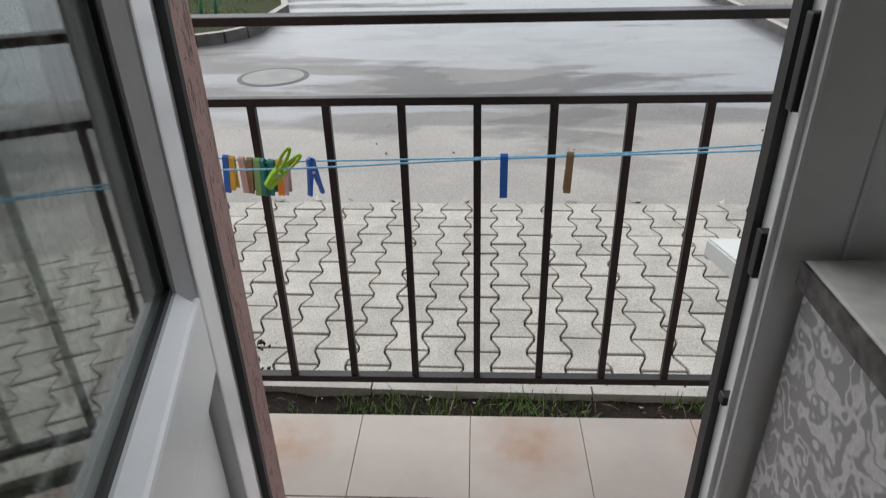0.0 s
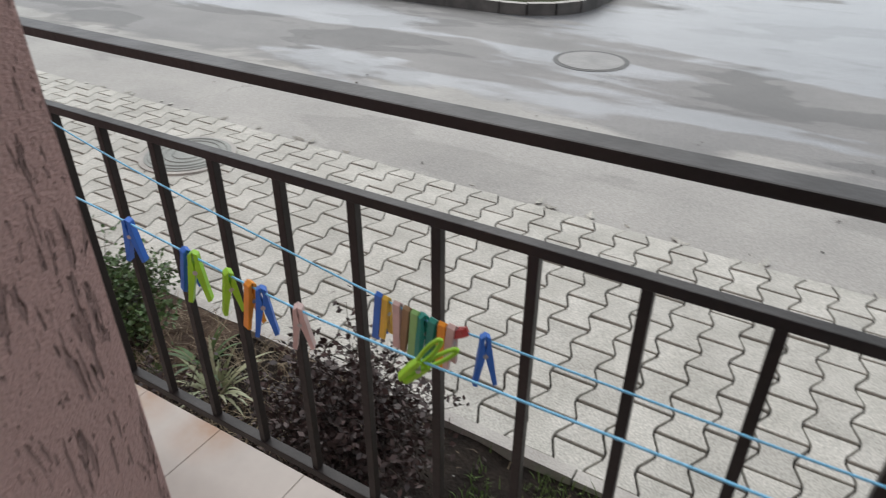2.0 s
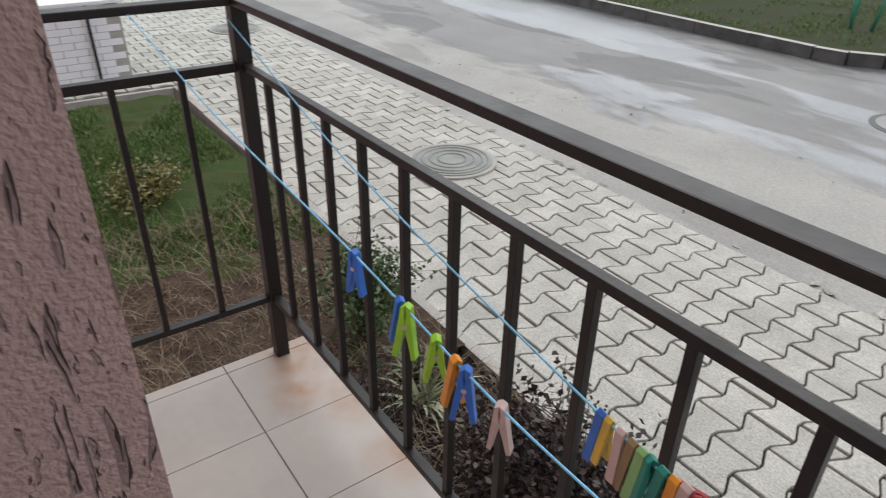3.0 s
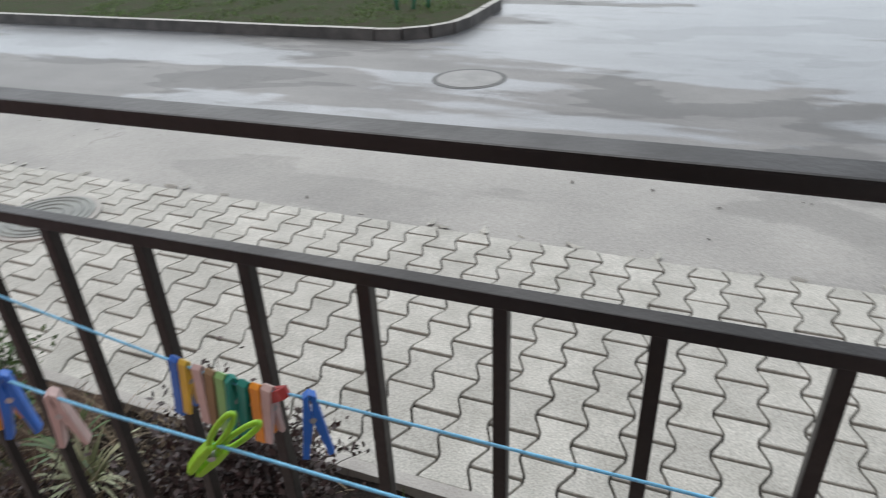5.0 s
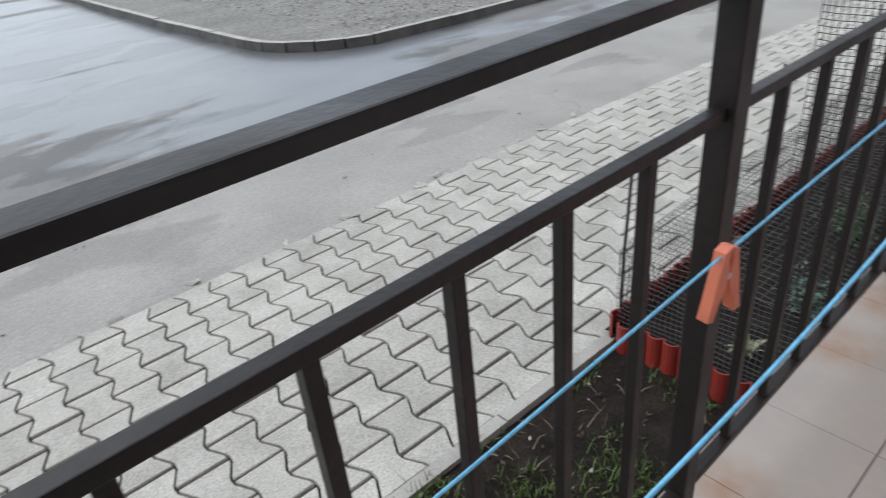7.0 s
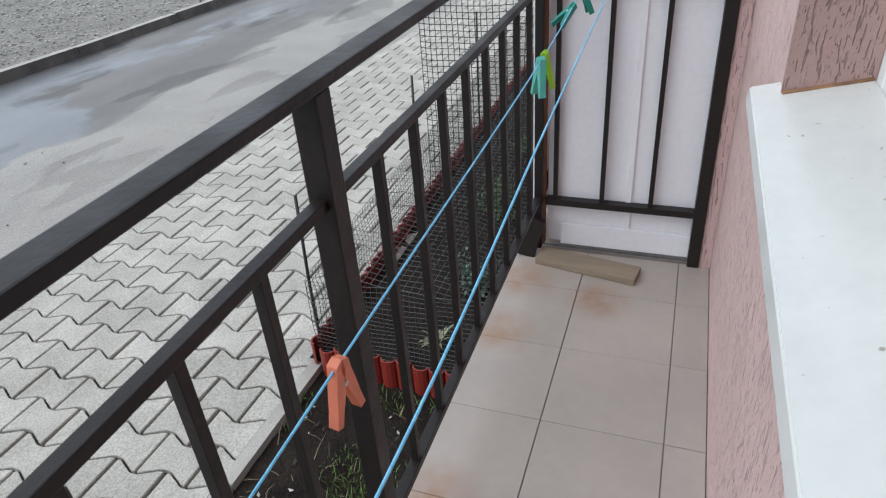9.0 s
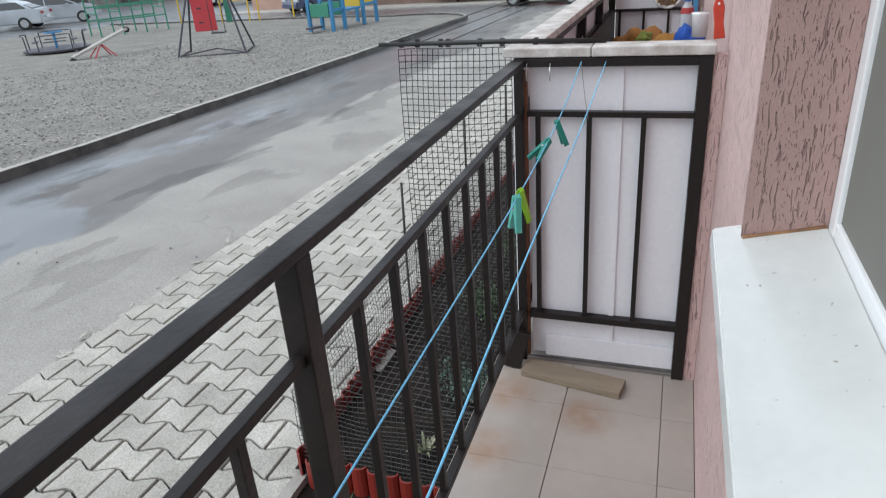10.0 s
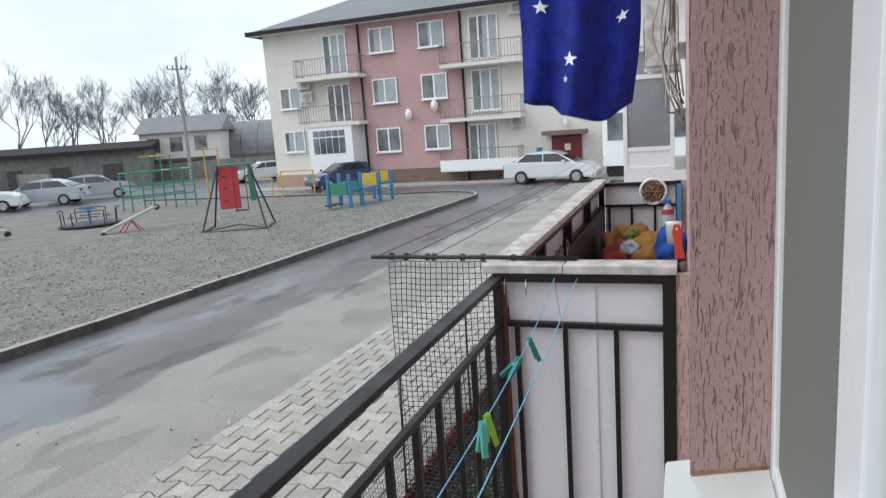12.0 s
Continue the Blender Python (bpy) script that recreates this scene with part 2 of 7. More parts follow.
M_DOORGLASS = glass_mat("double_glazing", (0.93, 0.985, 0.96), 1.52)
M_DARKEDGE = mat("dark_edge_strip", (0.05, 0.047, 0.045), (0.14, 0.135, 0.13), scale=60, rough=0.6)
M_IRON = mat("brown_black_paint", (0.017, 0.0125, 0.0115), (0.012, 0.0095, 0.009), scale=9, rough=0.36, bump=0.08, bump_scale=90, fine=0.2, spec=0.34, rough2=0.5)
M_RUSTWOOD = mat("orange_wood", (0.24, 0.10, 0.05), (0.16, 0.07, 0.04), scale=20, rough=0.7, bump=0.2, stretch=(6, 6, 1))
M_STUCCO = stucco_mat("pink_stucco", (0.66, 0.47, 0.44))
# the wall's stucco again, its colour lowered for shade inside the opening
M_REVEAL = stucco_mat("shaded_pink_stucco", (0.45, 0.295, 0.265))
M_PVC = mat("white_pvc", (0.88, 0.88, 0.88), (0.85, 0.855, 0.86), scale=4, rough=0.25, fine=0.02)
M_PVCPANEL = mat("white_panel", (0.83, 0.83, 0.86), (0.79, 0.79, 0.83), scale=3, rough=0.35, fine=0.03)
M_WORNWHITE = mat("worn_white_paint", (0.72, 0.70, 0.67), (0.40, 0.36, 0.32), scale=14, rough=0.6, bump=0.2, bump_scale=120, fine=0.1)
M_SILL = mat("white_sill", (0.65, 0.66, 0.635), (0.61, 0.62, 0.60), scale=12, rough=0.22, fine=0.02)
M_SEALANT = mat("ochre_sealant", (0.34, 0.17, 0.07), (0.20, 0.11, 0.06), scale=40, rough=0.8, bump=0.4)
def add_specks(m, colour, scale, cut):
    """Scattered dirt specks on a pale surface."""
    n, l = m.node_tree.nodes, m.node_tree.links
    p = n["Principled BSDF"]
    geo = n.new("ShaderNodeNewGeometry")
    v = n.new("ShaderNodeTexNoise")
    v.inputs["Scale"].default_value, v.inputs["Detail"].default_value = scale, 3
    l.new(geo.outputs["Position"], v.inputs["Vector"])
    r = n.new("ShaderNodeMapRange")
    r.inputs["From Min"].default_value, r.inputs["From Max"].default_value = cut, cut + 0.04
    r.inputs["To Max"].default_value = 0.7
    l.new(v.outputs["Fac"], r.inputs["Value"])
    mix = n.new("ShaderNodeMix")
    mix.data_type = "RGBA"
    l.new(p.inputs["Base Color"].links[0].from_socket, mix.inputs["A"])
    mix.inputs["B"].default_value = (*colour, 1)
    l.new(r.outputs["Result"], mix.inputs["Factor"])
    l.new(mix.outputs["Result"], p.inputs["Base Color"])


add_specks(M_SILL, (0.22, 0.17, 0.12), 55, 0.70)
M_GASKET = mat("black_gasket", (0.012, 0.011, 0.011), (0.02, 0.02, 0.02), rough=0.5)
M_PAVER = mat("paver_concrete", (0.475, 0.46, 0.415), (0.37, 0.358, 0.318), scale=5.0, rough=0.8, bump=0.4, bump_scale=110, fine=0.34, rand=0.10)
M_JOINT = mat("paver_joint_sand", (0.060, 0.054, 0.046), (0.038, 0.034, 0.03), scale=20, rough=0.95, bump=0.3)
M_KERB = mat("kerb_concrete", (0.44, 0.42, 0.385), (0.33, 0.31, 0.285), scale=5, rough=0.85, bump=0.3, bump_scale=110, fine=0.15)
M_KERBDARK = mat("dark_kerb_concrete", (0.115, 0.109, 0.103), (0.06, 0.058, 0.056), scale=4, rough=0.85, bump=0.3, bump_scale=90, fine=0.2)
M_ASPHALT = asphalt_mat("wet_asphalt")
M_GRAVEL = mat("grey_gravel", (0.23, 0.22, 0.195), (0.17, 0.162, 0.148), scale=1.2, rough=0.95, bump=1.0, bump_scale=26, fine=0.6)
M_SOIL = mat("dark_soil", (0.028, 0.022, 0.018), (0.014, 0.0115, 0.010), scale=9, rough=0.95, bump=0.9, bump_scale=70, fine=0.4, spec=0.12)
M_TURF = mat("patchy_turf", (0.034, 0.050, 0.016), (0.046, 0.041, 0.025), scale=5, rough=0.95, bump=0.8, bump_scale=90, fine=0.4, spec=0.12)
M_LAWN = mat("lawn_turf", (0.040, 0.072, 0.018), (0.060, 0.066, 0.026), scale=4, rough=0.95, bump=0.8, bump_scale=90, fine=0.4, spec=0.12)
M_EARTH = mat("brown_earth", (0.095, 0.065, 0.047), (0.052, 0.036, 0.027), scale=7, rough=0.95, bump=0.9, bump_scale=60, fine=0.45, spec=0.12)
M_GRASS = mat("grass_blades", (0.085, 0.16, 0.032), (0.12, 0.175, 0.045), scale=3, rough=0.6, rand=0.35)
M_DRYGRASS = mat("dry_stalks", (0.24, 0.19, 0.12), (0.15, 0.11, 0.075), scale=4, rough=0.8, rand=0.35)
M_DARKLEAF = mat("dark_purple_leaves", (0.052, 0.027, 0.024), (0.028, 0.016, 0.014), scale=30, rough=0.5, rand=0.4)
M_GREENLEAF = mat("green_leaves", (0.05, 0.10, 0.03), (0.08, 0.13, 0.04), scale=20, rough=0.5, rand=0.35)
M_YELLOWLEAF = mat("yellow_green_leaves", (0.20, 0.18, 0.05), (0.12, 0.13, 0.04), scale=20, rough=0.5, rand=0.3)
M_TWIG = mat("twig_bark", (0.055, 0.042, 0.035), (0.035, 0.027, 0.023), scale=30, rough=0.9)
M_BARK = mat("far_bark", (0.125, 0.125, 0.135), (0.09, 0.09, 0.098), scale=5, rough=0.9)
M_TILE = stained_tile_mat("cream_floor_tile", ((0.0, 0.06, 0.20), (0.08, 0.02, 0.15), (0.20, -0.03, 0.12), (0.31, 0.11, 0.16), (0.58, 0.10, 0.14), (1.31, 0.0, 0.15), (1.95, 0.0, 0.17), (2.45, 0.02, 0.12), (3.0, 0.01, 0.12), (3.63, 0.02, 0.13), (3.92, 0.02, 0.14), (3.85, -0.25, 0.12)))
M_GROUT = mat("grout", (0.23, 0.195, 0.17), (0.17, 0.145, 0.125), scale=30, rough=0.9)
M_SLAB = mat("slab_concrete", (0.33, 0.32, 0.30), (0.26, 0.25, 0.24), scale=5, rough=0.9, bump=0.3)
M_ROPE = mat("blue_rope", (0.15, 0.48, 0.76), (0.24, 0.58, 0.82), scale=200, rough=0.5, fine=0.2)
M_WIRE = mat("black_wire", (0.012, 0.012, 0.012), (0.018, 0.018, 0.018), rough=0.5)
M_NETGREY = mat("grey_net", (0.05, 0.05, 0.05), (0.08, 0.08, 0.08), rough=0.6)
M_NET = mat("black_net", (0.014, 0.015, 0.015), (0.02, 0.02, 0.02), rough=0.6)
M_REDEDGE = mat("red_brown_plastic", (0.27, 0.030, 0.02), (0.20, 0.025, 0.018), scale=6, rough=0.45, fine=0.1)
M_PLANK = mat("weathered_plank", (0.29, 0.23, 0.165), (0.20, 0.155, 0.11), scale=10, rough=0.75, bump=0.25, bump_scale=50, stretch=(1, 0.15, 1))
M_WALLPAPER = wallpaper_mat("damask_wallpaper")
M_ROOMWALL = mat("room_plaster", (0.72, 0.71, 0.69), (0.66, 0.65, 0.63), scale=2, rough=0.8)
M_ROOMFLOOR = mat("laminate", (0.42, 0.31, 0.21), (0.36, 0.26, 0.18), scale=4, rough=0.4, stretch=(1, 8, 1))
M_GLASS = glass_mat("window_glass", (0.93, 0.97, 0.95))
M_DARKPANE = mat("dark_room_pane", (0.05, 0.055, 0.06), (0.24, 0.25, 0.265), scale=0.9, rough=0.08, spec=0.8)
def screen_mat(name):
    """Fine woven screen: part thread, part air."""
    m = bpy.data.materials.new(name)
    m.use_nodes = True
    n, l = m.node_tree.nodes, m.node_tree.links
    p = n["Principled BSDF"]
    p.inputs["Base Color"].default_value = (0.235, 0.23, 0.20, 1)
    p.inputs["Roughness"].default_value = 0.7
    tr = n.new("ShaderNodeBsdfTransparent")
    mx = n.new("ShaderNodeMixShader")
    mx.inputs["Fac"].default_value = 0.72
    l.new(tr.outputs[0], mx.inputs[1])
    l.new(p.outputs[0], mx.inputs[2])
    l.new(mx.outputs[0], n["Material Output"].inputs["Surface"])
    return m


M_MESH = screen_mat("insect_screen")
M_SCREEN = mat("grey_blind", (0.17, 0.175, 0.15), (0.145, 0.15, 0.13), scale=2, rough=0.35, stretch=(6, 6, 0.3))
M_FACADEW = mat("cream_render", (0.76, 0.72, 0.67), (0.70, 0.66, 0.615), scale=1.2, rough=0.9, fine=0.06, bump_scale=20)
M_FACADEP = mat("rose_render", (0.54, 0.345, 0.34), (0.48, 0.305, 0.30), scale=1.2, rough=0.9, fine=0.06, bump_scale=20)
M_CURTAIN = mat("pale_net_curtain", (0.46, 0.50, 0.52), (0.30, 0.33, 0.35), scale=3.5, rough=0.25, stretch=(1, 5, 0.6))
M_PLINTH = mat("plinth_brown", (0.22, 0.15, 0.12), (0.17, 0.12, 0.10), scale=2, rough=0.9)
M_PLINTHP = mat("plinth_rose", (0.46, 0.30, 0.24), (0.38, 0.25, 0.20), scale=1.5, rough=0.9)
M_PALERAIL = mat("pale_rail_paint", (0.30, 0.27, 0.24), (0.22, 0.20, 0.18), rough=0.6)
M_ROOF = mat("grey_metal_roof", (0.20, 0.205, 0.215), (0.16, 0.165, 0.175), scale=1, rough=0.5)
M_ROOFEDGE = mat("dark_gutter", (0.045, 0.038, 0.038), (0.035, 0.03, 0.03), rough=0.9, spec=0.2)
M_BLOCK = mat("concrete_blocks", (0.25, 0.24, 0.22), (0.17, 0.16, 0.15), scale=2, rough=0.9, bump=0.4, bump_scale=8)
M_CARWHITE = mat("white_car_paint", (0.72, 0.73, 0.74), (0.68, 0.69, 0.70), scale=2, rough=0.25, coat=0.8, fine=0.01)
M_CARSILVER = mat("silver_car_paint", (0.44, 0.47, 0.50), (0.40, 0.43, 0.46), scale=2, rough=0.28, metal=0.15, coat=0.8, fine=0.02)
M_CARBLUE = mat("dark_blue_car_paint", (0.045, 0.065, 0.13), (0.035, 0.05, 0.105), scale=2, rough=0.3, coat=0.8, fine=0.02)
M_CARGLASS = mat("car_glass", (0.02, 0.023, 0.026), (0.03, 0.033, 0.036), scale=1, rough=0.05, spec=0.9)
M_TYRE = mat("tyre_rubber", (0.018, 0.018, 0.018), (0.025, 0.024, 0.023), rough=0.8)
M_RIM = mat("wheel_rim", (0.45, 0.46, 0.47), (0.35, 0.36, 0.37), rough=0.35, metal=0.7)
M_TAIL = mat("red_lamp_glass", (0.35, 0.01, 0.01), (0.25, 0.01, 0.01), rough=0.15)
M_HEAD = mat("clear_lamp_glass", (0.6, 0.62, 0.64), (0.5, 0.52, 0.54), rough=0.1)


def paint(name, c, rough=0.4):
    return mat(name, c, tuple(v * 0.82 for v in c), scale=25, rough=rough, fine=0.06)


P_BLUE = paint("blue_plastic", (0.025, 0.15, 0.58))
P_LIME = paint("lime_plastic", (0.30, 0.60, 0.02))
P_GREEN = paint("pale_green_plastic", (0.25, 0.48, 0.17))
P_TEAL = paint("teal_plastic", (0.01, 0.23, 0.18))
P_MINT = paint("mint_plastic", (0.12, 0.50, 0.42))
P_ORANGE = paint("orange_plastic", (0.80, 0.30, 0.02))
P_YELLOW = paint("yellow_plastic", (0.75, 0.50, 0.06))
P_PINK = paint("faded_pink_plastic", (0.60, 0.44, 0.41))
P_RED = paint("red_plastic", (0.42, 0.05, 0.05))
P_CORAL = paint("coral_plastic", (0.75, 0.22, 0.12))
P_BROWN = paint("brown_wood_pin", (0.28, 0.19, 0.10), 0.7)
P_SPRING = mat("spring_steel", (0.5, 0.5, 0.5), (0.4, 0.4, 0.4), rough=0.35, metal=1.0)
P_PLAYRED = paint("playground_red", (0.55, 0.05, 0.06), 0.5)
P_PLAYGREEN = paint("playground_green", (0.05, 0.25, 0.16), 0.5)
P_PLAYBLUE = paint("playground_blue", (0.05, 0.22, 0.42), 0.5)
P_PLAYYELLOW = paint("playground_yellow", (0.62, 0.42, 0.04), 0.5)
P_PLAYDARK = paint("playground_dark_steel", (0.05, 0.045, 0.06), 0.5)


# ---- mesh helpers ----
def bm_box(bm, x0, x1, y0, y1, z0, z1, bevel=0.0):
    v = [bm.verts.new((x, y, z)) for z in (z0, z1) for y in (y0, y1) for x in (x0, x1)]
    f = [bm.faces.new([v[i] for i in q]) for q in ((0, 2, 3, 1), (4, 5, 7, 6), (0, 1, 5, 4), (2, 6, 7, 3), (0, 4, 6, 2), (1, 3, 7, 5))]
    if bevel:
        bmesh.ops.bevel(bm, geom=list({e for q in f for e in q.edges}), offset=bevel, segments=2, affect="EDGES", profile=0.6)
    return bm


def bm_tube(bm, pts, r, seg=8, caps=True):
    """A tube along points; r is one radius or one for each point."""
    pts = [Vector(p) for p in pts]
    rs = [r] * len(pts) if isinstance(r, (int, float)) else r
    rings = []
    for i, p in enumerate(pts):
        d = (pts[min(i + 1, len(pts) - 1)] - pts[max(i - 1, 0)]).normalized()
        up = Vector((0, 0, 1)) if abs(d.z) < 0.9 else Vector((1, 0, 0))
        a = d.cross(up).normalized()
        b = d.cross(a)
        rings.append([bm.verts.new(p + (a * math.cos(k * 2 * math.pi / seg) + b * math.sin(k * 2 * math.pi / seg)) * rs[i]) for k in range(seg)])
    for q, w in zip(rings, rings[1:]):
        for k in range(seg):
            bm.faces.new((q[k], q[(k + 1) % seg], w[(k + 1) % seg], w[k]))
    if caps:
        bm.faces.new(rings[0])
        bm.faces.new(rings[-1][::-1])
    return bm


def bm_bar(bm, p, q, w, h):
    """A square-section bar from p to q, w across and h along the section's upright."""
    p, q = Vector(p), Vector(q)
    d = (q - p).normalized()
    up = Vector((0, 0, 1)) if abs(d.z) < 0.95 else Vector((0, 1, 0))
    a = d.cross(up).normalized() * w / 2
    b = a.cross(d).normalized() * h / 2
    v = [bm.verts.new(e + s * a + t * b) for e in (p, q) for s, t in ((-1, -1), (1, -1), (1, 1), (-1, 1))]
    for i in range(4):
        bm.faces.new((v[i], v[(i + 1) % 4], v[4 + (i + 1) % 4], v[4 + i]))
    bm.faces.new(v[:4][::-1])
    bm.faces.new(v[4:])
    return bm


def bm_prism(bm, outline, axis, a, b):
    """A prism: outline of 2D points, drawn out along an axis from a to b."""
    def at(u, v, w):
        return {"x": (w, u, v), "y": (u, w, v), "z": (u, v, w)}[axis]
    lo = [bm.verts.new(at(u, v, a)) for u, v in outline]
    hi = [bm.verts.new(at(u, v, b)) for u, v in outline]
    n = len(outline)
    for i in range(n):
        bm.faces.new((lo[i], lo[(i + 1) % n], hi[(i + 1) % n], hi[i]))
    bm.faces.new(lo[::-1])
    bm.faces.new(hi)
    bmesh.ops.recalc_face_normals(bm, faces=bm.faces)
    return bm


def obj(name, bm, material, smooth=False):
    me = bpy.data.meshes.new(name)
    bmesh.ops.recalc_face_normals(bm, faces=bm.faces)
    bm.to_mesh(me)
    bm.free()
    me.materials.append(material)
    if smooth:
        for poly in me.polygons:
            poly.use_smooth = True
    return new(name, me)


SHIFT = {}


def part(name, bm, material, parent, label="", smooth=False):
    """Links a bmesh as one mesh under a thing or a part; things made with placed() take world coordinates."""
    if parent.name in SHIFT:
        bmesh.ops.translate(bm, vec=-SHIFT[parent.name], verts=bm.verts)
    ob = obj(name, bm, material, smooth)
    ob.parent = parent
    if parent.name in SHIFT:
        SHIFT[ob.name] = SHIFT[parent.name]
    if label:
        ob["label"] = label
    return ob


def part_box(name, dims, material, parent, bevel=0.0, label=""):
    return part(name, bm_box(bmesh.new(), *dims, bevel), material, parent, label)


def piece(name, mesh, parent, m):
    """One more object on a shared mesh."""
    ob = new(name, mesh)
    ob.parent = parent
    ob.matrix_basis = m
    return ob


def thing(name, at, label, category, group="", kind=""):
    ob = new(name)
    ob.location = at
    ob.empty_display_size = 0.1
    return tagged(ob, label, category, group, kind)


def placed(name, at, label, category, group="", kind=""):
    """A thing whose parts are given in world coordinates."""
    ob = thing(name, at, label, category, group, kind)
    SHIFT[ob.name] = Vector(at)
    return ob


def mesh_from(name, verts, faces, material):
    me = bpy.data.meshes.new(name)
    me.from_pydata(verts, [], faces)
    me.update()
    me.materials.append(material)
    return me


def standing():
    """Names of all that has been built so far."""
    return {ob.name for ob in bpy.data.objects}


def set_out(before, m):
    """Lays everything built since into the world by one matrix: each group is drawn in its own plan."""
    for ob in bpy.data.objects:
        if ob.parent is None and ob.name not in before and ob.type in ("MESH", "EMPTY"):
            ob.matrix_basis = m @ ob.matrix_basis


FLAT = Matrix.Scale(0.84, 4)                     # plan of the flat and its balcony, drawn 1 : 0.84
YARD = pose(0, 0, -0.289, 0, 0, -1.0)            # road, pavement and island, one degree off the house line
GARDEN = pose(-0.33, 0.11, -0.289)               # beds and lawn under the balcony
BEYOND = pose(-0.40, 0.094, -0.281)              # playground and the houses past it


def gz(x):
    """Height of the ground: level by the house, falling gently beyond it."""
    return -0.45 - 0.02 * max(0.0, x - 6.0)


# ---- ground ----
WALL_Y = -0.705     # outer face of the house wall
WALL_L = -0.672     # the same, on the other side of the opening
FRAME_Y = -0.86     # outer face of the window and door frames
END_X = 4.92        # divider between the balconies
S = 0.18            # spacing of the balusters


def ground_sheet():
    xs = [-400, -60, -20, -8, 0, 6, 12, 24, 40, 80, 200, 600]
    ys = [-300, -40, -0.9, 0.5, 7, 30, 80, 200, 600]
    v = [(x, y, gz(min(x, 60)) - 0.17) for y in ys for x in xs]
    w = len(xs)
    f = [(j * w + i, j * w + i + 1, (j + 1) * w + i + 1, (j + 1) * w + i) for j in range(len(ys) - 1) for i in range(w - 1)]
    return tagged(new("ground", mesh_from("ground", v, f, M_ASPHALT)), "weathered grey asphalt ground, wet in places", "ground", kind="structure")


def strip(name, outline, lift, material, label, category):
    """A flat piece of ground with a given outline, following the fall of the land, with a small thickness."""
    bm = bmesh.new()
    top = [bm.verts.new((x, y, gz(x) + lift)) for x, y in outline]
    low = [bm.verts.new((x, y, gz(x) - 0.12)) for x, y in outline]
    bm.faces.new(top)
    n = len(outline)
    for i in range(n):
        bm.faces.new((low[i], low[(i + 1) % n], top[(i + 1) % n], top[i]))
    return tagged(obj(name, bm, material), label, category, kind="structure")


mark = standing()
ground_sheet()


def road():
    xs = [-60, -30, -14, -8, -4, 0, 3, 6, 9, 12, 18, 24, 30, 36, 42, 60]
    ys = [3.10, 4.0, 5.2, 6.6, 8, 10, 14, 20, 30, 45]
    v = [(x, y, gz(x) - 0.012) for y in ys for x in xs]
    w = len(xs)
    f = [(j * w + i, j * w + i + 1, (j + 1) * w + i + 1, (j + 1) * w + i) for j in range(len(ys) - 1) for i in range(w - 1)]
    return tagged(new("road", mesh_from("road", v, f, M_ASPHALT)), "pale worn asphalt yard road with wet patches", "road", kind="structure")


road()
set_out(mark, YARD)
mark = standing()


def rough_bed(name, x0, x1, y0, y1, z, material, amp, label, category, seed, step=0.07):
    """Uneven bare earth or turf."""
    nx, ny = max(2, int((x1 - x0) / step)), max(2, int((y1 - y0) / step))
    v = []
    for j in range(ny + 1):
        for i in range(nx + 1):
            x, y = x0 + (x1 - x0) * i / nx, y0 + (y1 - y0) * j / ny
            h = noise.noise((x * 3.1, y * 3.1, seed)) * amp + noise.noise((x * 11, y * 11, seed)) * amp * 0.5
            v.append((x, y, z + h))
    f = [(j * (nx + 1) + i, j * (nx + 1) + i + 1, (j + 1) * (nx + 1) + i + 1, (j + 1) * (nx + 1) + i) for j in range(ny) for i in range(nx)]
    return tagged(new(name, mesh_from(name, v, f, material)), label, category, kind="structure")


rough_bed("flower_bed_soil", -0.3, 4.36, 0.0, 0.965, -0.47, M_SOIL, 0.025, "bare dark soil strip beside the balcony", "soil", 1.0)
rough_bed("corner_bed_soil", -1.55, -0.07, -0.75, 0.965, -0.425, M_EARTH, 0.03, "bare brown earth round the balcony corner", "soil", 2.5)
rough_bed("lawn", -5.12, -0.16, -2.5, 0.965, -0.44, M_LAWN, 0.04, "patchy green lawn with bare brown earth", "lawn", 2.0, 0.12)
rough_bed("garden_bed_soil", 4.37, 9.4, 0.0, 0.945, -0.42, M_SOIL, 0.03, "dark loose earth in the edged garden bed", "soil", 3.0)

set_out(mark, GARDEN)
mark = standing()


# ---- house: wall, opening, balcony ----
def house_wall():
    w = placed("wall_house", (0, WALL_Y, -0.45), "pink bark-textured stucco house wall", "wall", kind="structure")
    y0, y1 = -0.98, WALL_Y
    bm = bmesh.new()
    bm_box(bm, -9, 1.785, y0, WALL_L, -1.1, 9.0)
    bm_box(bm, 3.90, 16.5, y0, y1, -1.1, 9.0)
    bm_box(bm, 1.785, 3.90, y0, y1, 2.35, 9.0)
    bm_box(bm, 2.53, 3.90, y0, y1, 0.0, 1.045)
    bm_box(bm, 1.785, 3.90, y0, y1, -1.1, -0.012)
    part("stucco", bm, M_STUCCO, w)
    # the reveals at both sides of the opening, their shade put into a darker stucco
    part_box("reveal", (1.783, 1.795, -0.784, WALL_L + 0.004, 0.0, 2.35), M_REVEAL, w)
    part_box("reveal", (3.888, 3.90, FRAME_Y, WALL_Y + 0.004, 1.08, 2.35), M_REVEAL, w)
    return w


house_wall()


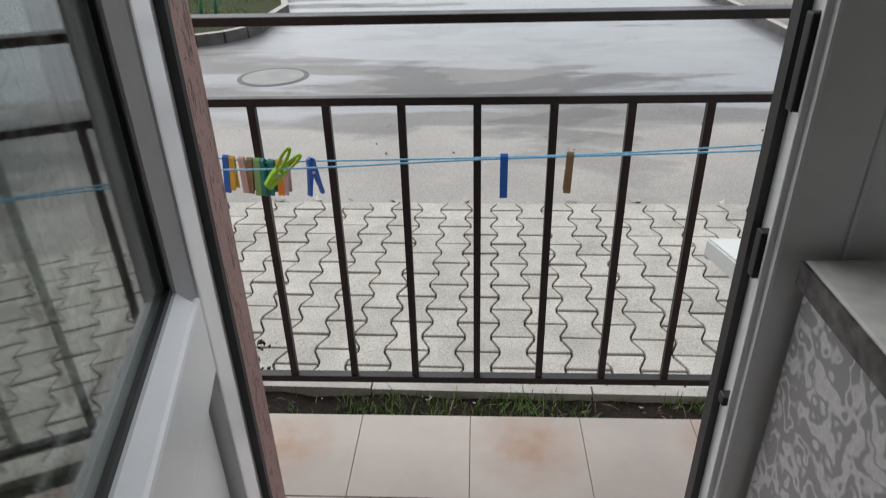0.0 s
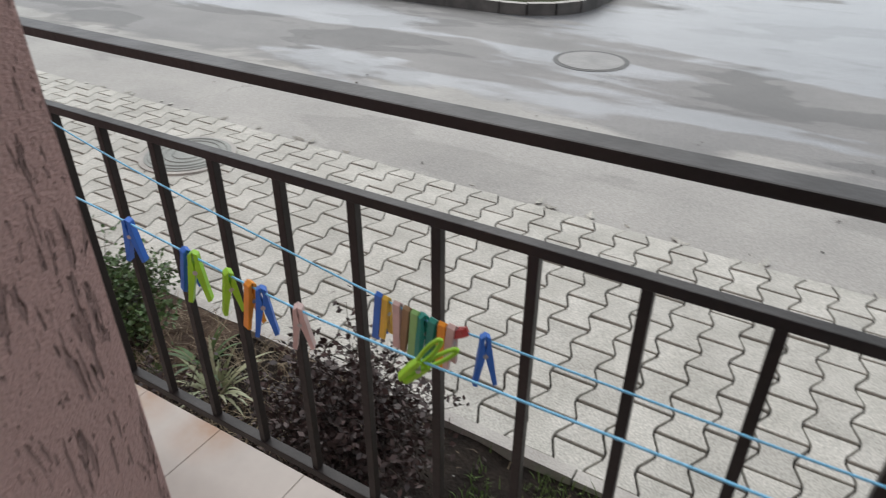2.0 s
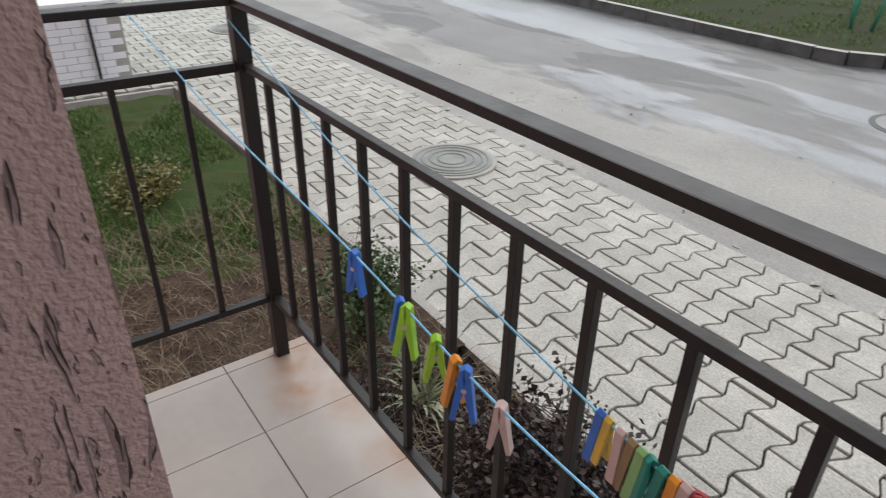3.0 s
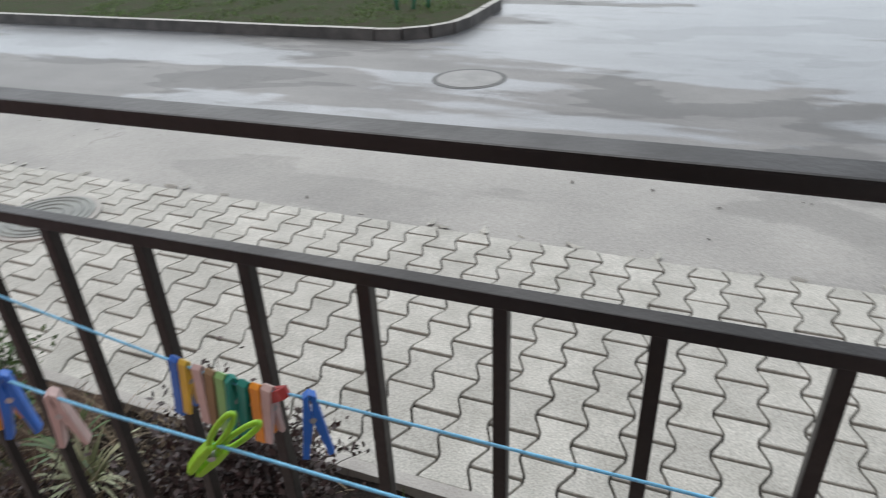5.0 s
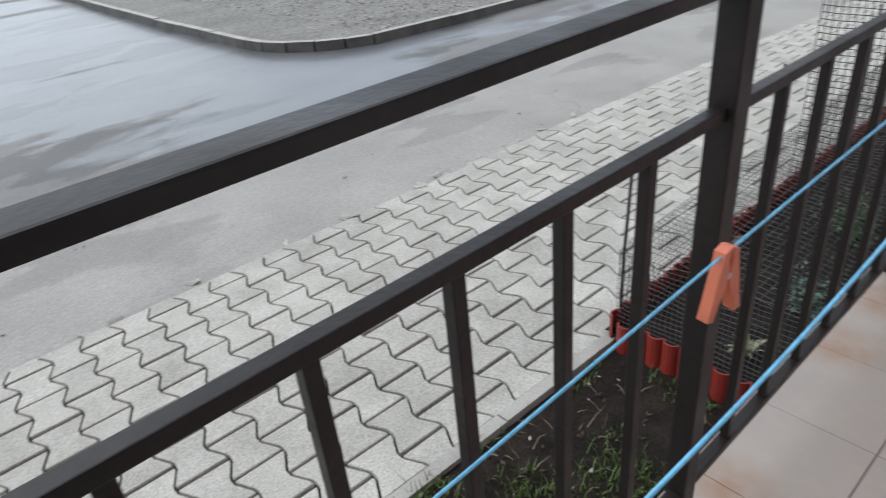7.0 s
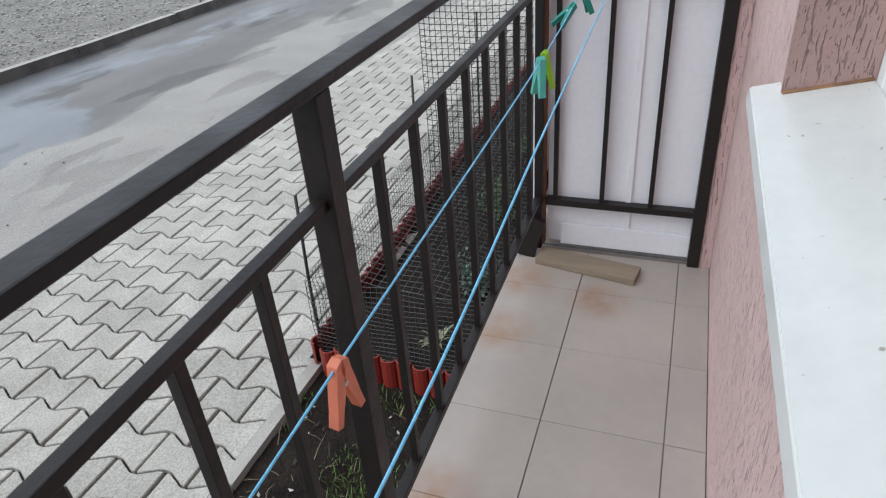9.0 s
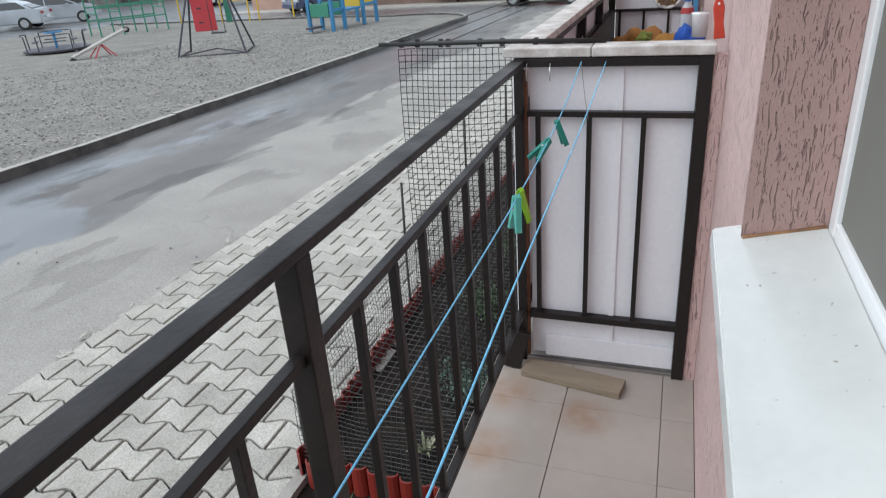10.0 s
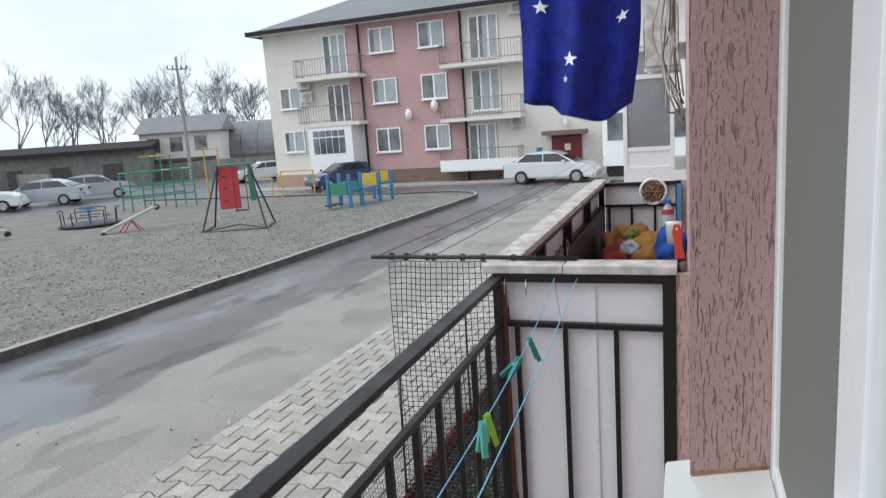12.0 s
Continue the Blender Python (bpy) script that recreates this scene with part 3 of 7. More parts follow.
def balcony():
    b = placed("balcony_slab", (2.4, -0.3, 0), "concrete balcony slab under cream tiles", "balcony", kind="structure")
    part_box("slab", (-0.06, END_X + 0.04, WALL_Y, 0.113, -0.16, -0.010), M_SLAB, b)
    part_box("base_wall", (0.05, END_X + 0.03, WALL_Y, 0.02, -1.0, -0.161), M_SLAB, b)
    part_box("grout_bed", (-0.05, END_X + 0.02, WALL_Y + 0.001, 0.11, -0.012, -0.004), M_GROUT, b)
    me_cache = {}
    xs = [-0.05] + [0.3565 * k for k in range(0, 14)] + [END_X]
    ys = [(-0.2135, 0.125), (-0.584, -0.2155), (WALL_Y + 0.002, -0.586)]
    for x0, x1 in zip(xs, xs[1:]):
        for y0, y1 in ys:
            sx, sy = round(x1 - x0 - 0.0018, 4), round(y1 - y0 - 0.0018, 4)
            if sx < 0.02:
                continue
            if (sx, sy) not in me_cache:
                bm = bm_box(bmesh.new(), 0, sx, 0, sy, -0.006, 0.0)
                bmesh.ops.bevel(bm, geom=[e for e in bm.edges if all(v.co.z > -0.001 for v in e.verts)], offset=0.0012, segments=1, affect="EDGES")
                me = bpy.data.meshes.new("floor_tile")
                bm.to_mesh(me)
                bm.free()
                me.materials.append(M_TILE)
                me_cache[(sx, sy)] = me
            piece("floor_tile", me_cache[(sx, sy)], b, pose(x0 + 0.0009 - 2.4, y0 + 0.0009 + 0.3, random.uniform(-0.0006, 0.0006)))
    return b


balcony()


# ---- railing ----
Z_BOT, Z_MID, Z_TOP = 0.255, 1.09, 1.276


def railing():
    r = placed("balcony_railing", (2.4, 0, 0), "dark brown painted steel balcony railing", "railing", kind="structure")
    for x, w in ((0.0, 0.048), (3.27, 0.045), (END_X - 0.025, 0.032)):
        part_box("post", (x - w / 2, x + w / 2, -w / 2, w / 2, 0.0 if x < 4 else 0.02, Z_TOP), M_IRON, r, 0.003)
    part_box("handrail", (-0.03, END_X - 0.01, -0.023, 0.028, Z_TOP, Z_TOP + 0.021), M_IRON, r, 0.004)
    for x0, x1 in ((0.025, 3.247), (3.293, END_X - 0.055)):
        part_box("rail", (x0, x1, -0.0115, 0.0115, Z_MID, Z_MID + 0.020), M_IRON, r, 0.002)
        part_box("rail", (x0, x1, -0.014, 0.014, Z_BOT, Z_BOT + 0.022), M_IRON, r, 0.002)
    bm = bm_box(bmesh.new(), -0.0095, 0.0095, -0.0095, 0.0095, Z_BOT + 0.02, Z_MID + 0.002, 0.0015)
    me = bpy.data.meshes.new("baluster")
    bm.to_mesh(me)
    bm.free()
    me.materials.append(M_IRON)
    for k in range(1, 18):
        piece("baluster", me, r, pose(S * k - 2.4, 0, 0))
    for k in range(1, 9):
        piece("baluster", me, r, pose(3.28 + S * k - 2.4, 0, 0))
    # return at the open end, to the wall
    part_box("handrail", (-0.028, 0.028, WALL_Y - 0.02, -0.0235, Z_TOP, Z_TOP + 0.0235), M_IRON, r, 0.004)
    part_box("rail", (-0.016, 0.016, WALL_Y - 0.02, -0.026, Z_MID - 0.005, Z_MID + 0.022), M_IRON, r, 0.002)
    part_box("rail", (-0.014, 0.014, WALL_Y - 0.02, -0.026, Z_BOT - 0.005, Z_BOT + 0.017), M_IRON, r, 0.002)
    for y in (-0.19, -0.38, -0.56):
        piece("baluster", me, r, pose(-2.4, y, -0.004))
    return r


railing()


def divider(x, label):
    """Upright frame with white panels between two balconies."""
    d = placed("balcony_divider", (x, -0.33, 0), label, "divider", "balcony dividers", "structure")
    y_in = -0.66
    part_box("frame_post", (x - 0.02, x + 0.02, y_in, y_in + 0.045, 0.0, 1.305), M_IRON, d, 0.002)
    part_box("top_rail", (x - 0.02, x + 0.02, y_in + 0.045, 0.02, 1.272, 1.302), M_IRON, d, 0.002)
    part_box("rail", (x - 0.015, x + 0.015, y_in + 0.046, -0.026, Z_MID, Z_MID + 0.021), M_IRON, d, 0.002)
    part_box("rail", (x - 0.02, x + 0.02, y_in + 0.046, -0.026, 0.226, 0.254), M_IRON, d, 0.002)
    part_box("plaster_strip", (x - 0.01, x + 0.035, WALL_Y + 0.001, y_in - 0.001, 0.0, 1.305), M_STUCCO, d)
    for y in (-0.065, -0.255, -0.447):
        part_box("bar", (x - 0.009, x + 0.009, y - 0.009, y + 0.009, 0.25, Z_MID + 0.002), M_IRON, d, 0.0015)
    for y0, y1 in ((y_in + 0.046, -0.362), (-0.358, -0.03)):
        part_box("panel", (x + 0.022, x + 0.032, y0, y1, 0.035, 1.30), M_PVCPANEL, d, 0.002)
    part_box("joint_strip", (x + 0.014, x + 0.024, -0.372, -0.348, 0.04, 1.30), M_PVCPANEL, d, 0.003)
    part_box("skirting_panel", (x + 0.006, x + 0.020, y_in + 0.046, -0.09, 0.03, 0.13), M_PVCPANEL, d, 0.002)
    return d


divider(END_X, "white plastic panels in a dark steel frame beside the tiled floor")


def ledge(name, x0, x1, y0, y1, z, label):
    bm = bm_box(bmesh.new(), x0, x1, y0, y1, z, z + 0.032, 0.004)
    return tagged(obj(name, bm, M_WORNWHITE), label, "board")


ledge("ledge_board", END_X - 0.03, END_X + 0.09, -0.665, -0.26, 1.308, "worn white painted board on the divider")
ledge("ledge_board", END_X - 0.02, END_X + 0.08, -0.255, 0.06, 1.306, "narrow worn white board on the divider corner")
tagged(obj("wooden_batten", bm_box(bmesh.new(), END_X + 0.002, END_X + 0.03, -0.022, 0.016, 0.02, 1.255, 0.002), M_RUSTWOOD), "reddish wooden batten beside the divider post", "batten")


def floor_plank():
    bm = bm_box(bmesh.new(), -0.21, 0.21, -0.052, 0.052, 0, 0.03, 0.004)
    p = tagged(obj("wooden_plank", bm, M_PLANK), "weathered wooden plank on the tiled floor", "plank")
    p.matrix_basis = pose(4.80, -0.225, 0.001, 0, 0, 80)
    bm = bm_box(bmesh.new(), -0.012, 0.012, -0.04, 0.04, 0, 0.19, 0.003)
    q = tagged(obj("wood_offcut", bm, M_IRON), "dark stained wood offcut leaning in the corner", "plank")
    q.matrix_basis = pose(4.845, 0.045, 0.002, 14, 0, 0)


floor_plank()


# ---- door and window ----
def frame_box(name, parent, x0, x1, z0, z1, y0, y1, w, material=None):
    """A rectangular frame of four mitred-looking bars in the wall's plane."""
    material = material or M_PVC
    part_box(name, (x0, x0 + w, y0, y1, z0, z1), material, parent, 0.004)
    part_box(name, (x1 - w, x1, y0, y1, z0, z1), material, parent, 0.004)
    part_box(name, (x0 + w, x1 - w, y0 + 0.001, y1 - 0.001, z1 - w, z1), material, parent, 0.004)
    part_box(name, (x0 + w, x1 - w, y0 + 0.001, y1 - 0.001, z0, z0 + w), material, parent, 0.004)


def door_frame():
    d = placed("door_frame", (2.15, FRAME_Y, 0), "white plastic balcony door frame with black seal", "door frame", kind="structure")
    part_box("stile", (1.757, 1.822, FRAME_Y - 0.04, -0.812, 0, 2.35), M_PVC, d, 0.003)
    part_box("stop_lip", (1.786, 1.817, -0.811, -0.785, 0, 2.35), M_PVC, d, 0.003)
    part_box("stile", (2.465, 2.53, FRAME_Y - 0.07, FRAME_Y, 0, 2.35), M_PVC, d, 0.004)
    part_box("head", (1.823, 2.465, FRAME_Y - 0.07, FRAME_Y, 2.29, 2.35), M_PVC, d, 0.004)
    part_box("threshold", (1.823, 2.465, FRAME_Y - 0.07, FRAME_Y, 0, 0.05), M_PVC, d, 0.004)
    part_box("seal", (1.8225, 1.834, -0.822, -0.8125, 0.05, 2.29), M_GASKET, d)
    part_box("seal", (2.455, 2.4655, FRAME_Y - 0.024, FRAME_Y - 0.004, 0.05, 2.29), M_GASKET, d)
    part_box("groove_strip", (2.458, 2.466, FRAME_Y - 0.062, FRAME_Y - 0.056, 0.05, 2.29), M_PVC, d, 0.002)
    for z, h in ((1.40, 0.09), (1.20, 0.055), (1.0, 0.014)):
        part_box("lock_keep", (2.452, 2.465, FRAME_Y - 0.056, FRAME_Y - 0.042, z - h / 2, z + h / 2), M_GASKET, d, 0.002, "dark steel lock keep")
    return d


door_frame()


def door_leaf():
    """The half-glazed balcony door, opened inwards on its left hinges."""
    d = thing("balcony_door", (1.849, FRAME_Y - 0.024, 0.05), "open white plastic balcony door with upper glass", "door")
    W, H, T = 0.58, 2.24, 0.06
    part_box("stile", (0, 0.075, -T, 0, 0, H), M_PVC, d, 0.005)
    part_box("stile", (W - 0.085, W, -T, 0, 0, H), M_PVC, d, 0.005)
    for z0, z1 in ((0, 0.10), (1.025, 1.125), (H - 0.085, H)):
        part_box("cross_rail", (0.075, W - 0.085, -T, 0, z0, z1), M_PVC, d, 0.005)
    part_box("lower_panel", (0.085, W - 0.085, -T * 0.7, -T * 0.3, 0.10, 1.025), M_PVC, d)
    # sloping glazing beads with a thin black seal on the glass
    for x, s in ((0.075, 1), (W - 0.085, -1)):
        part("glazing_bead", bm_prism(bmesh.new(), [(x, -0.004), (x + s * 0.013, -0.019), (x + s * 0.013, -0.045), (x, -0.045)], "z", 1.125, H - 0.085), M_PVC, d)
        part_box("glazing_seal", (min(x + s * 0.013, x + s * 0.019), max(x + s * 0.013, x + s * 0.019), -0.028, -0.0225, 1.13, H - 0.085), M_GASKET, d)
    part("glazing_bead", bm_prism(bmesh.new(), [(-0.004, 1.124), (-0.019, 1.139), (-0.045, 1.139), (-0.045, 1.124)], "x", 0.089, W - 0.099), M_PVC, d)
    part_box("glazing_seal", (0.089, W - 0.099, -0.028, -0.0225, 1.139, 1.147), M_GASKET, d)
    for y in (-0.029, -0.045):
        g = part_box("pane", (0.080, W - 0.090, y - 0.004, y, 1.130, H - 0.09), M_DOORGLASS, d)
        g.visible_shadow = False
    d.rotation_euler = (0, 0, radians(-77))
    return d


door_leaf()


def window():
    w = placed("window_1", (3.2, FRAME_Y, 1.08), "white plastic window with a grey insect screen", "window", kind="structure")
    frame_box("window_frame", w, 2.531, 3.888, 1.105, 2.35, FRAME_Y - 0.07, FRAME_Y, 0.05)
    part_box("mullion", (3.16, 3.285, FRAME_Y - 0.07, FRAME_Y, 1.132, 2.30), M_PVC, w, 0.004)
    for x0, x1 in ((2.59, 3.15), (3.295, 3.83)):
        frame_box("sash", w, x0, x1, 1.14, 2.295, FRAME_Y - 0.08, FRAME_Y - 0.02, 0.06)
        g = part_box("pane", (x0 + 0.055, x1 - 0.055, FRAME_Y - 0.056, FRAME_Y - 0.050, 1.195, 2.24), M_GLASS, w)
        g.visible_shadow = False
    m = part_box("insect_screen", (3.287, 3.836, FRAME_Y - 0.012, FRAME_Y - 0.010, 1.134, 2.298), M_MESH, w, 0, "fine grey insect screen")
    return w


window()


def sills():
    bm = bm_prism(bmesh.new(), [(FRAME_Y, 1.126), (-0.648, 1.079), (-0.644, 1.045), (-0.655, 1.045), (-0.655, 1.050), (FRAME_Y, 1.096)], "x", 2.50, 3.96)
    bmesh.ops.bevel(bm, geom=list(bm.edges), offset=0.003, segments=2, affect="EDGES")
    s = tagged(obj("window_sill", bm, M_SILL), "glossy white outer window sill with dirt specks", "window sill", kind="structure")
    bm = bm_box(bmesh.new(), 2.488, 3.9, -1.34, FRAME_Y - 0.082, 1.182, 1.212, 0.004)
    i = placed("inner_sill", (3.2, -1.1, 1.18), "grey inner window sill board with dark edge", "window sill", kind="structure")
    part("board", bm, M_ROOMWALL, i)
    part_box("edge_strip", (2.484, 2.4875, -1.34, FRAME_Y - 0.083, 1.184, 1.211), M_DARKEDGE, i, 0, "worn dark edge strip")
    bm = bm_tube(bmesh.new(), [(3.885, FRAME_Y + 0.004, 1.127), (3.886, -0.78, 1.108), (3.884, WALL_Y + 0.002, 1.093)], 0.0045, 6)
    f = tagged(obj("sealant_bead", bm, M_SEALANT, True), "stained ochre sealant along the sill end", "sealant", kind="structure")
    return s, i, f


sills()


# ---- the room behind the door ----
def room():
    f = tagged(obj("floor", bm_box(bmesh.new(), 0.6, 4.6, -3.1, -0.92, -0.08, 0.0), M_ROOMFLOOR), "brown laminate room floor", "floor", kind="structure")
    c = tagged(obj("ceiling", bm_box(bmesh.new(), 0.6, 4.6, -3.1, -0.98, 2.55, 2.65), M_ROOMWALL), "plain room ceiling", "ceiling", kind="structure")
    for i, d in enumerate(((0.5, 0.6, -3.1, -0.98), (4.6, 4.7, -3.1, -0.98), (0.5, 4.7, -3.2, -3.1))):
        tagged(obj("wall_room_%d" % (i + 1), bm_box(bmesh.new(), *d, -0.08, 2.65), M_ROOMWALL), "plain grey room wall", "wall", kind="structure")
    tagged(obj("wall_under_window", bm_box(bmesh.new(), 2.496, 4.6, -1.30, FRAME_Y - 0.083, 0.0, 1.181), M_WALLPAPER), "pale wallpaper with grey damask scrolls", "wall", kind="structure")
    tagged(obj("wall_beside_door", bm_box(bmesh.new(), 0.6, 1.757, -1.02, -0.982, 0.0, 2.55), M_WALLPAPER), "pale wallpaper with grey damask scrolls", "wall", kind="structure")


room()


# ---- clothes lines and pins ----
def spline(pts, per=14):
    """Smooth curve through points (Catmull-Rom)."""
    pts = [Vector(p) for p in pts]
    ext = [pts[0] * 2 - pts[1]] + pts + [pts[-1] * 2 - pts[-2]]
    out = []
    for i in range(1, len(ext) - 2):
        a, b, c, d = ext[i - 1:i + 3]
        for k in range(per):
            t = k / per
            out.append(0.5 * (2 * b + (c - a) * t + (2 * a - 5 * b + 4 * c - d) * t * t + (3 * b - a - 3 * c + d) * t ** 3))
    return out + [pts[-1]]


ROPE_A = [(0.0, -0.028, 1.235), (0.8, -0.085, 1.09), (1.6, -0.13, 1.005), (1.8, -0.13, 1.0), (2.4, -0.15, 1.02), (2.96, -0.165, 1.055), (4.0, -0.185, 1.10), (4.6, -0.20, 1.17), (END_X - 0.022, -0.225, 1.29)]
ROPE_B = [(0.0, -0.30, 1.285), (0.55, -0.275, 1.16), (1.14, -0.25, 1.075), (1.5, -0.25, 1.035), (1.75, -0.25, 1.03), (2.2, -0.275, 1.06), (2.83, -0.30, 1.09), (3.5, -0.30, 1.14), (4.36, -0.30, 1.20), (END_X - 0.022, -0.31, 1.29)]


def rope(pts, label):
    bm = bm_tube(bmesh.new(), spline(pts), 0.0020, 6)
    return tagged(obj("clothes_line", bm, M_ROPE, True), label, "clothes line", "clothes lines")


rope(ROPE_A, "thin bright blue clothes line tied along the railing")
rope(ROPE_B, "thin bright blue clothes line sagging under pegs")


def on_rope(pts, x):
    c = spline(pts, 40)
    return min(c, key=lambda p: abs(p.x - x))


def clothespin_meshes():
    """One half of a peg as an outline with finger pad, spring notch and jaw."""
    out = [(0.0, 0.004), (0.0055, 0.008), (0.0065, 0.020), (0.0085, 0.034), (0.011, 0.056), (0.0135, 0.072), (0.0085, 0.074), (0.0055, 0.058), (0.0008, 0.038), (0.0002, 0.024), (0.0016, 0.016)]
    return out


def clothespin(x, line, material, label, turn=0.0, tilt=0.0, size=1.0, spread=1.0, drop=0.0):
    at = on_rope(line, x)
    d = thing("clothespin", (at.x, at.y, at.z - drop), label, "clothespin", "clothespins on the lines")
    for s in (1, -1):
        bm = bmesh.new()
        bm_prism(bm, [(s * u * spread * size, -(v - 0.012) * size) for u, v in clothespin_meshes()], "y", -0.0058 * size, 0.0058 * size)
        bmesh.ops.bevel(bm, geom=list(bm.edges), offset=0.0006, segments=1, affect="EDGES")
        part("jaw", bm, material, d)
    bm = bm_tube(bmesh.new(), [(0, -0.006 * size, -0.020 * size), (0, 0.006 * size, -0.020 * size)], 0.0032 * size, 8)
    part("spring", bm, P_SPRING, d, "small steel spring")
    d.rotation_euler = (radians(tilt), 0, radians(turn))
    return d


PINS = [
    (1.14, "B", P_BLUE, "blue plastic clothespin", 20, 0, 1.25, 1.1), (1.275, "B", P_BLUE, "blue plastic clothespin", 70, 8, 1.25, 1.0),
    (1.30, "B", P_LIME, "lime green plastic clothespin", 35, -6, 1.35, 1.1), (1.375, "B", P_LIME, "lime green plastic clothespin", 60, 10, 1.35, 1.0),
    (1.425, "B", P_ORANGE, "orange plastic clothespin", 75, 5, 1.3, 1.0), (1.445, "B", P_BLUE, "blue plastic clothespin", 40, -5, 1.3, 1.1),
    (1.525, "B", P_PINK, "faded pink plastic clothespin", 30, 6, 1.3, 1.0),
    (1.585, "A", P_BLUE, "blue plastic clothespin", 80, 3, 1.3, 0.8), (1.605, "A", P_YELLOW, "yellow plastic clothespin", 82, 4, 1.2, 0.8),
    (1.624, "A", P_PINK, "faded pink plastic clothespin", 85, -3, 1.25, 0.8), (1.64, "A", P_BROWN, "brown plastic clothespin", 80, 3, 1.25, 0.8),
    (1.656, "A", P_GREEN, "pale green plastic clothespin", 84, 2, 1.3, 0.8), (1.672, "A", P_TEAL, "teal plastic clothespin", 60, -5, 1.25, 1.1),
    (1.69, "A", P_TEAL, "teal plastic clothespin", 80, 4, 1.25, 0.9), (1.709, "A", P_ORANGE, "orange plastic clothespin", 85, 0, 1.25, 0.8),
    (1.724, "A", P_PINK, "faded pink plastic clothespin", 85, 5, 1.25, 0.9), (1.742, "A", P_RED, "dull red plastic clothespin", 70, 55, 1.2, 1.1),
    (1.785, "A", P_BLUE, "blue plastic clothespin", 35, -8, 1.3, 1.1),
    (2.21, "B", P_BLUE, "blue plastic clothespin", 88, 0, 1.35, 0.7), (2.34, "B", P_BROWN, "brown wooden clothespin", 88, 2, 1.25, 0.6),
    (2.955, "A", P_CORAL, "coral plastic clothespin", -10, 0, 1.35, 1.6),
    (4.02, "A", P_MINT, "mint green plastic clothespin", 40, 5, 1.4, 1.4), (4.06, "A", P_LIME, "lime green plastic clothespin", 75, -12, 1.45, 1.0),
    (4.42, "A", P_TEAL, "teal plastic clothespin", 60, 60, 1.3, 1.3), (4.55, "A", P_TEAL, "teal plastic clothespin", 30, -20, 1.3, 1.2),
]
for px, ln, pm, lb, turn, tilt, size, spr in PINS:
    clothespin(px, ROPE_A if ln == "A" else ROPE_B, pm, lb + " on the blue line", turn, tilt, size, spr)


def looped_peg(x, line):
    """A big peg whose two arms end in open finger loops, gripping the line askew."""
    at = on_rope(line, x)
    d = thing("clothespin", (at.x + 0.028, at.y, at.z - 0.004), "large lime green clothespin with open loops on the blue line", "clothespin", "clothespins on the lines")
    for s in (1, -1):
        loop = [(0.030 + 0.034 * math.cos(k * math.pi / 7), 0.0, s * 0.013 + s * 0.006 * math.cos(k * math.pi / 7) + 0.0085 * math.sin(k * math.pi / 7)) for k in range(15)]
        part("finger_loop", bm_tube(bmesh.new(), loop, 0.0042, 6), P_LIME, d, smooth=True)
        jaw = bm_prism(bmesh.new(), [(-0.055, s * 0.002), (-0.052, s * 0.011), (-0.02, s * 0.016), (0.004, s * 0.015), (0.004, s * 0.006), (-0.02, s * 0.003)], "y", -0.008, 0.008)
        bmesh.ops.bevel(jaw, geom=list(jaw.edges), offset=0.0015, segments=1, affect="EDGES")
        part("jaw", jaw, P_LIME, d)
    part("spring", bm_tube(bmesh.new(), [(-0.012, -0.010, 0), (-0.012, 0.010, 0)], 0.005, 10), P_SPRING, d, "small steel spring")
    d.rotation_euler = (radians(14), radians(-46), radians(24))
    d.scale = (0.82, 0.82, 0.82)
    return d


looped_peg(1.715, ROPE_B)


set_out(mark, FLAT)
mark = standing()


# ---- kerbs of yard ----
def kerb_run(name, pts, width, height, material, label, closed=False, piece_len=1.0):
    """A kerb of separate stones along a line of points."""
    k = placed(name, (pts[0][0], pts[0][1], gz(pts[0][0])), label, "kerb", kind="structure")
    pts = pts + [pts[0]] if closed else pts
    for p, q in zip(pts, pts[1:]):
        p, q = Vector((*p, 0)), Vector((*q, 0))
        n = max(1, round((q - p).length / piece_len))
        d = (q - p) / n
        nrm = Vector((-d.y, d.x, 0)).normalized() * width / 2
        for i in range(n):
            a, b = p + d * i + d.normalized() * 0.004, p + d * (i + 1) - d.normalized() * 0.004
            bm = bmesh.new()
            j = random.uniform(-0.006, 0.006)
            lo = [bm.verts.new((v.x, v.y, gz(v.x) - 0.1)) for v in (a - nrm, b - nrm, b + nrm, a + nrm)]
            hi = [bm.verts.new((v.x, v.y, gz(v.x) + height + j)) for v in (a - nrm * 0.86, b - nrm * 0.86, b + nrm * 0.86, a + nrm * 0.86)]
            for t in range(4):
                bm.faces.new((lo[t], lo[(t + 1) % 4], hi[(t + 1) % 4], hi[t]))
            bm.faces.new(hi)
            stone = part("kerb_stone", bm, material, k)
            # upward faces take the pale concrete, the sides keep the dark one
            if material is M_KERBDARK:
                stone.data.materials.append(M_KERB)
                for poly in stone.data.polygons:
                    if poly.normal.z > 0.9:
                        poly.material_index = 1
    return k


kerb_run("kerb_pavement", [(-5.685, 1.096), (12.315, 1.096)], 0.066, 0.02, M_KERB, "low pale concrete edging between soil and pavers", piece_len=1.0)


def arc(cx, cy, r, a0, a1, n):
    return [(cx + r * math.cos(radians(a0 + (a1 - a0) * i / n)), cy + r * math.sin(radians(a0 + (a1 - a0) * i / n))) for i in range(n + 1)]


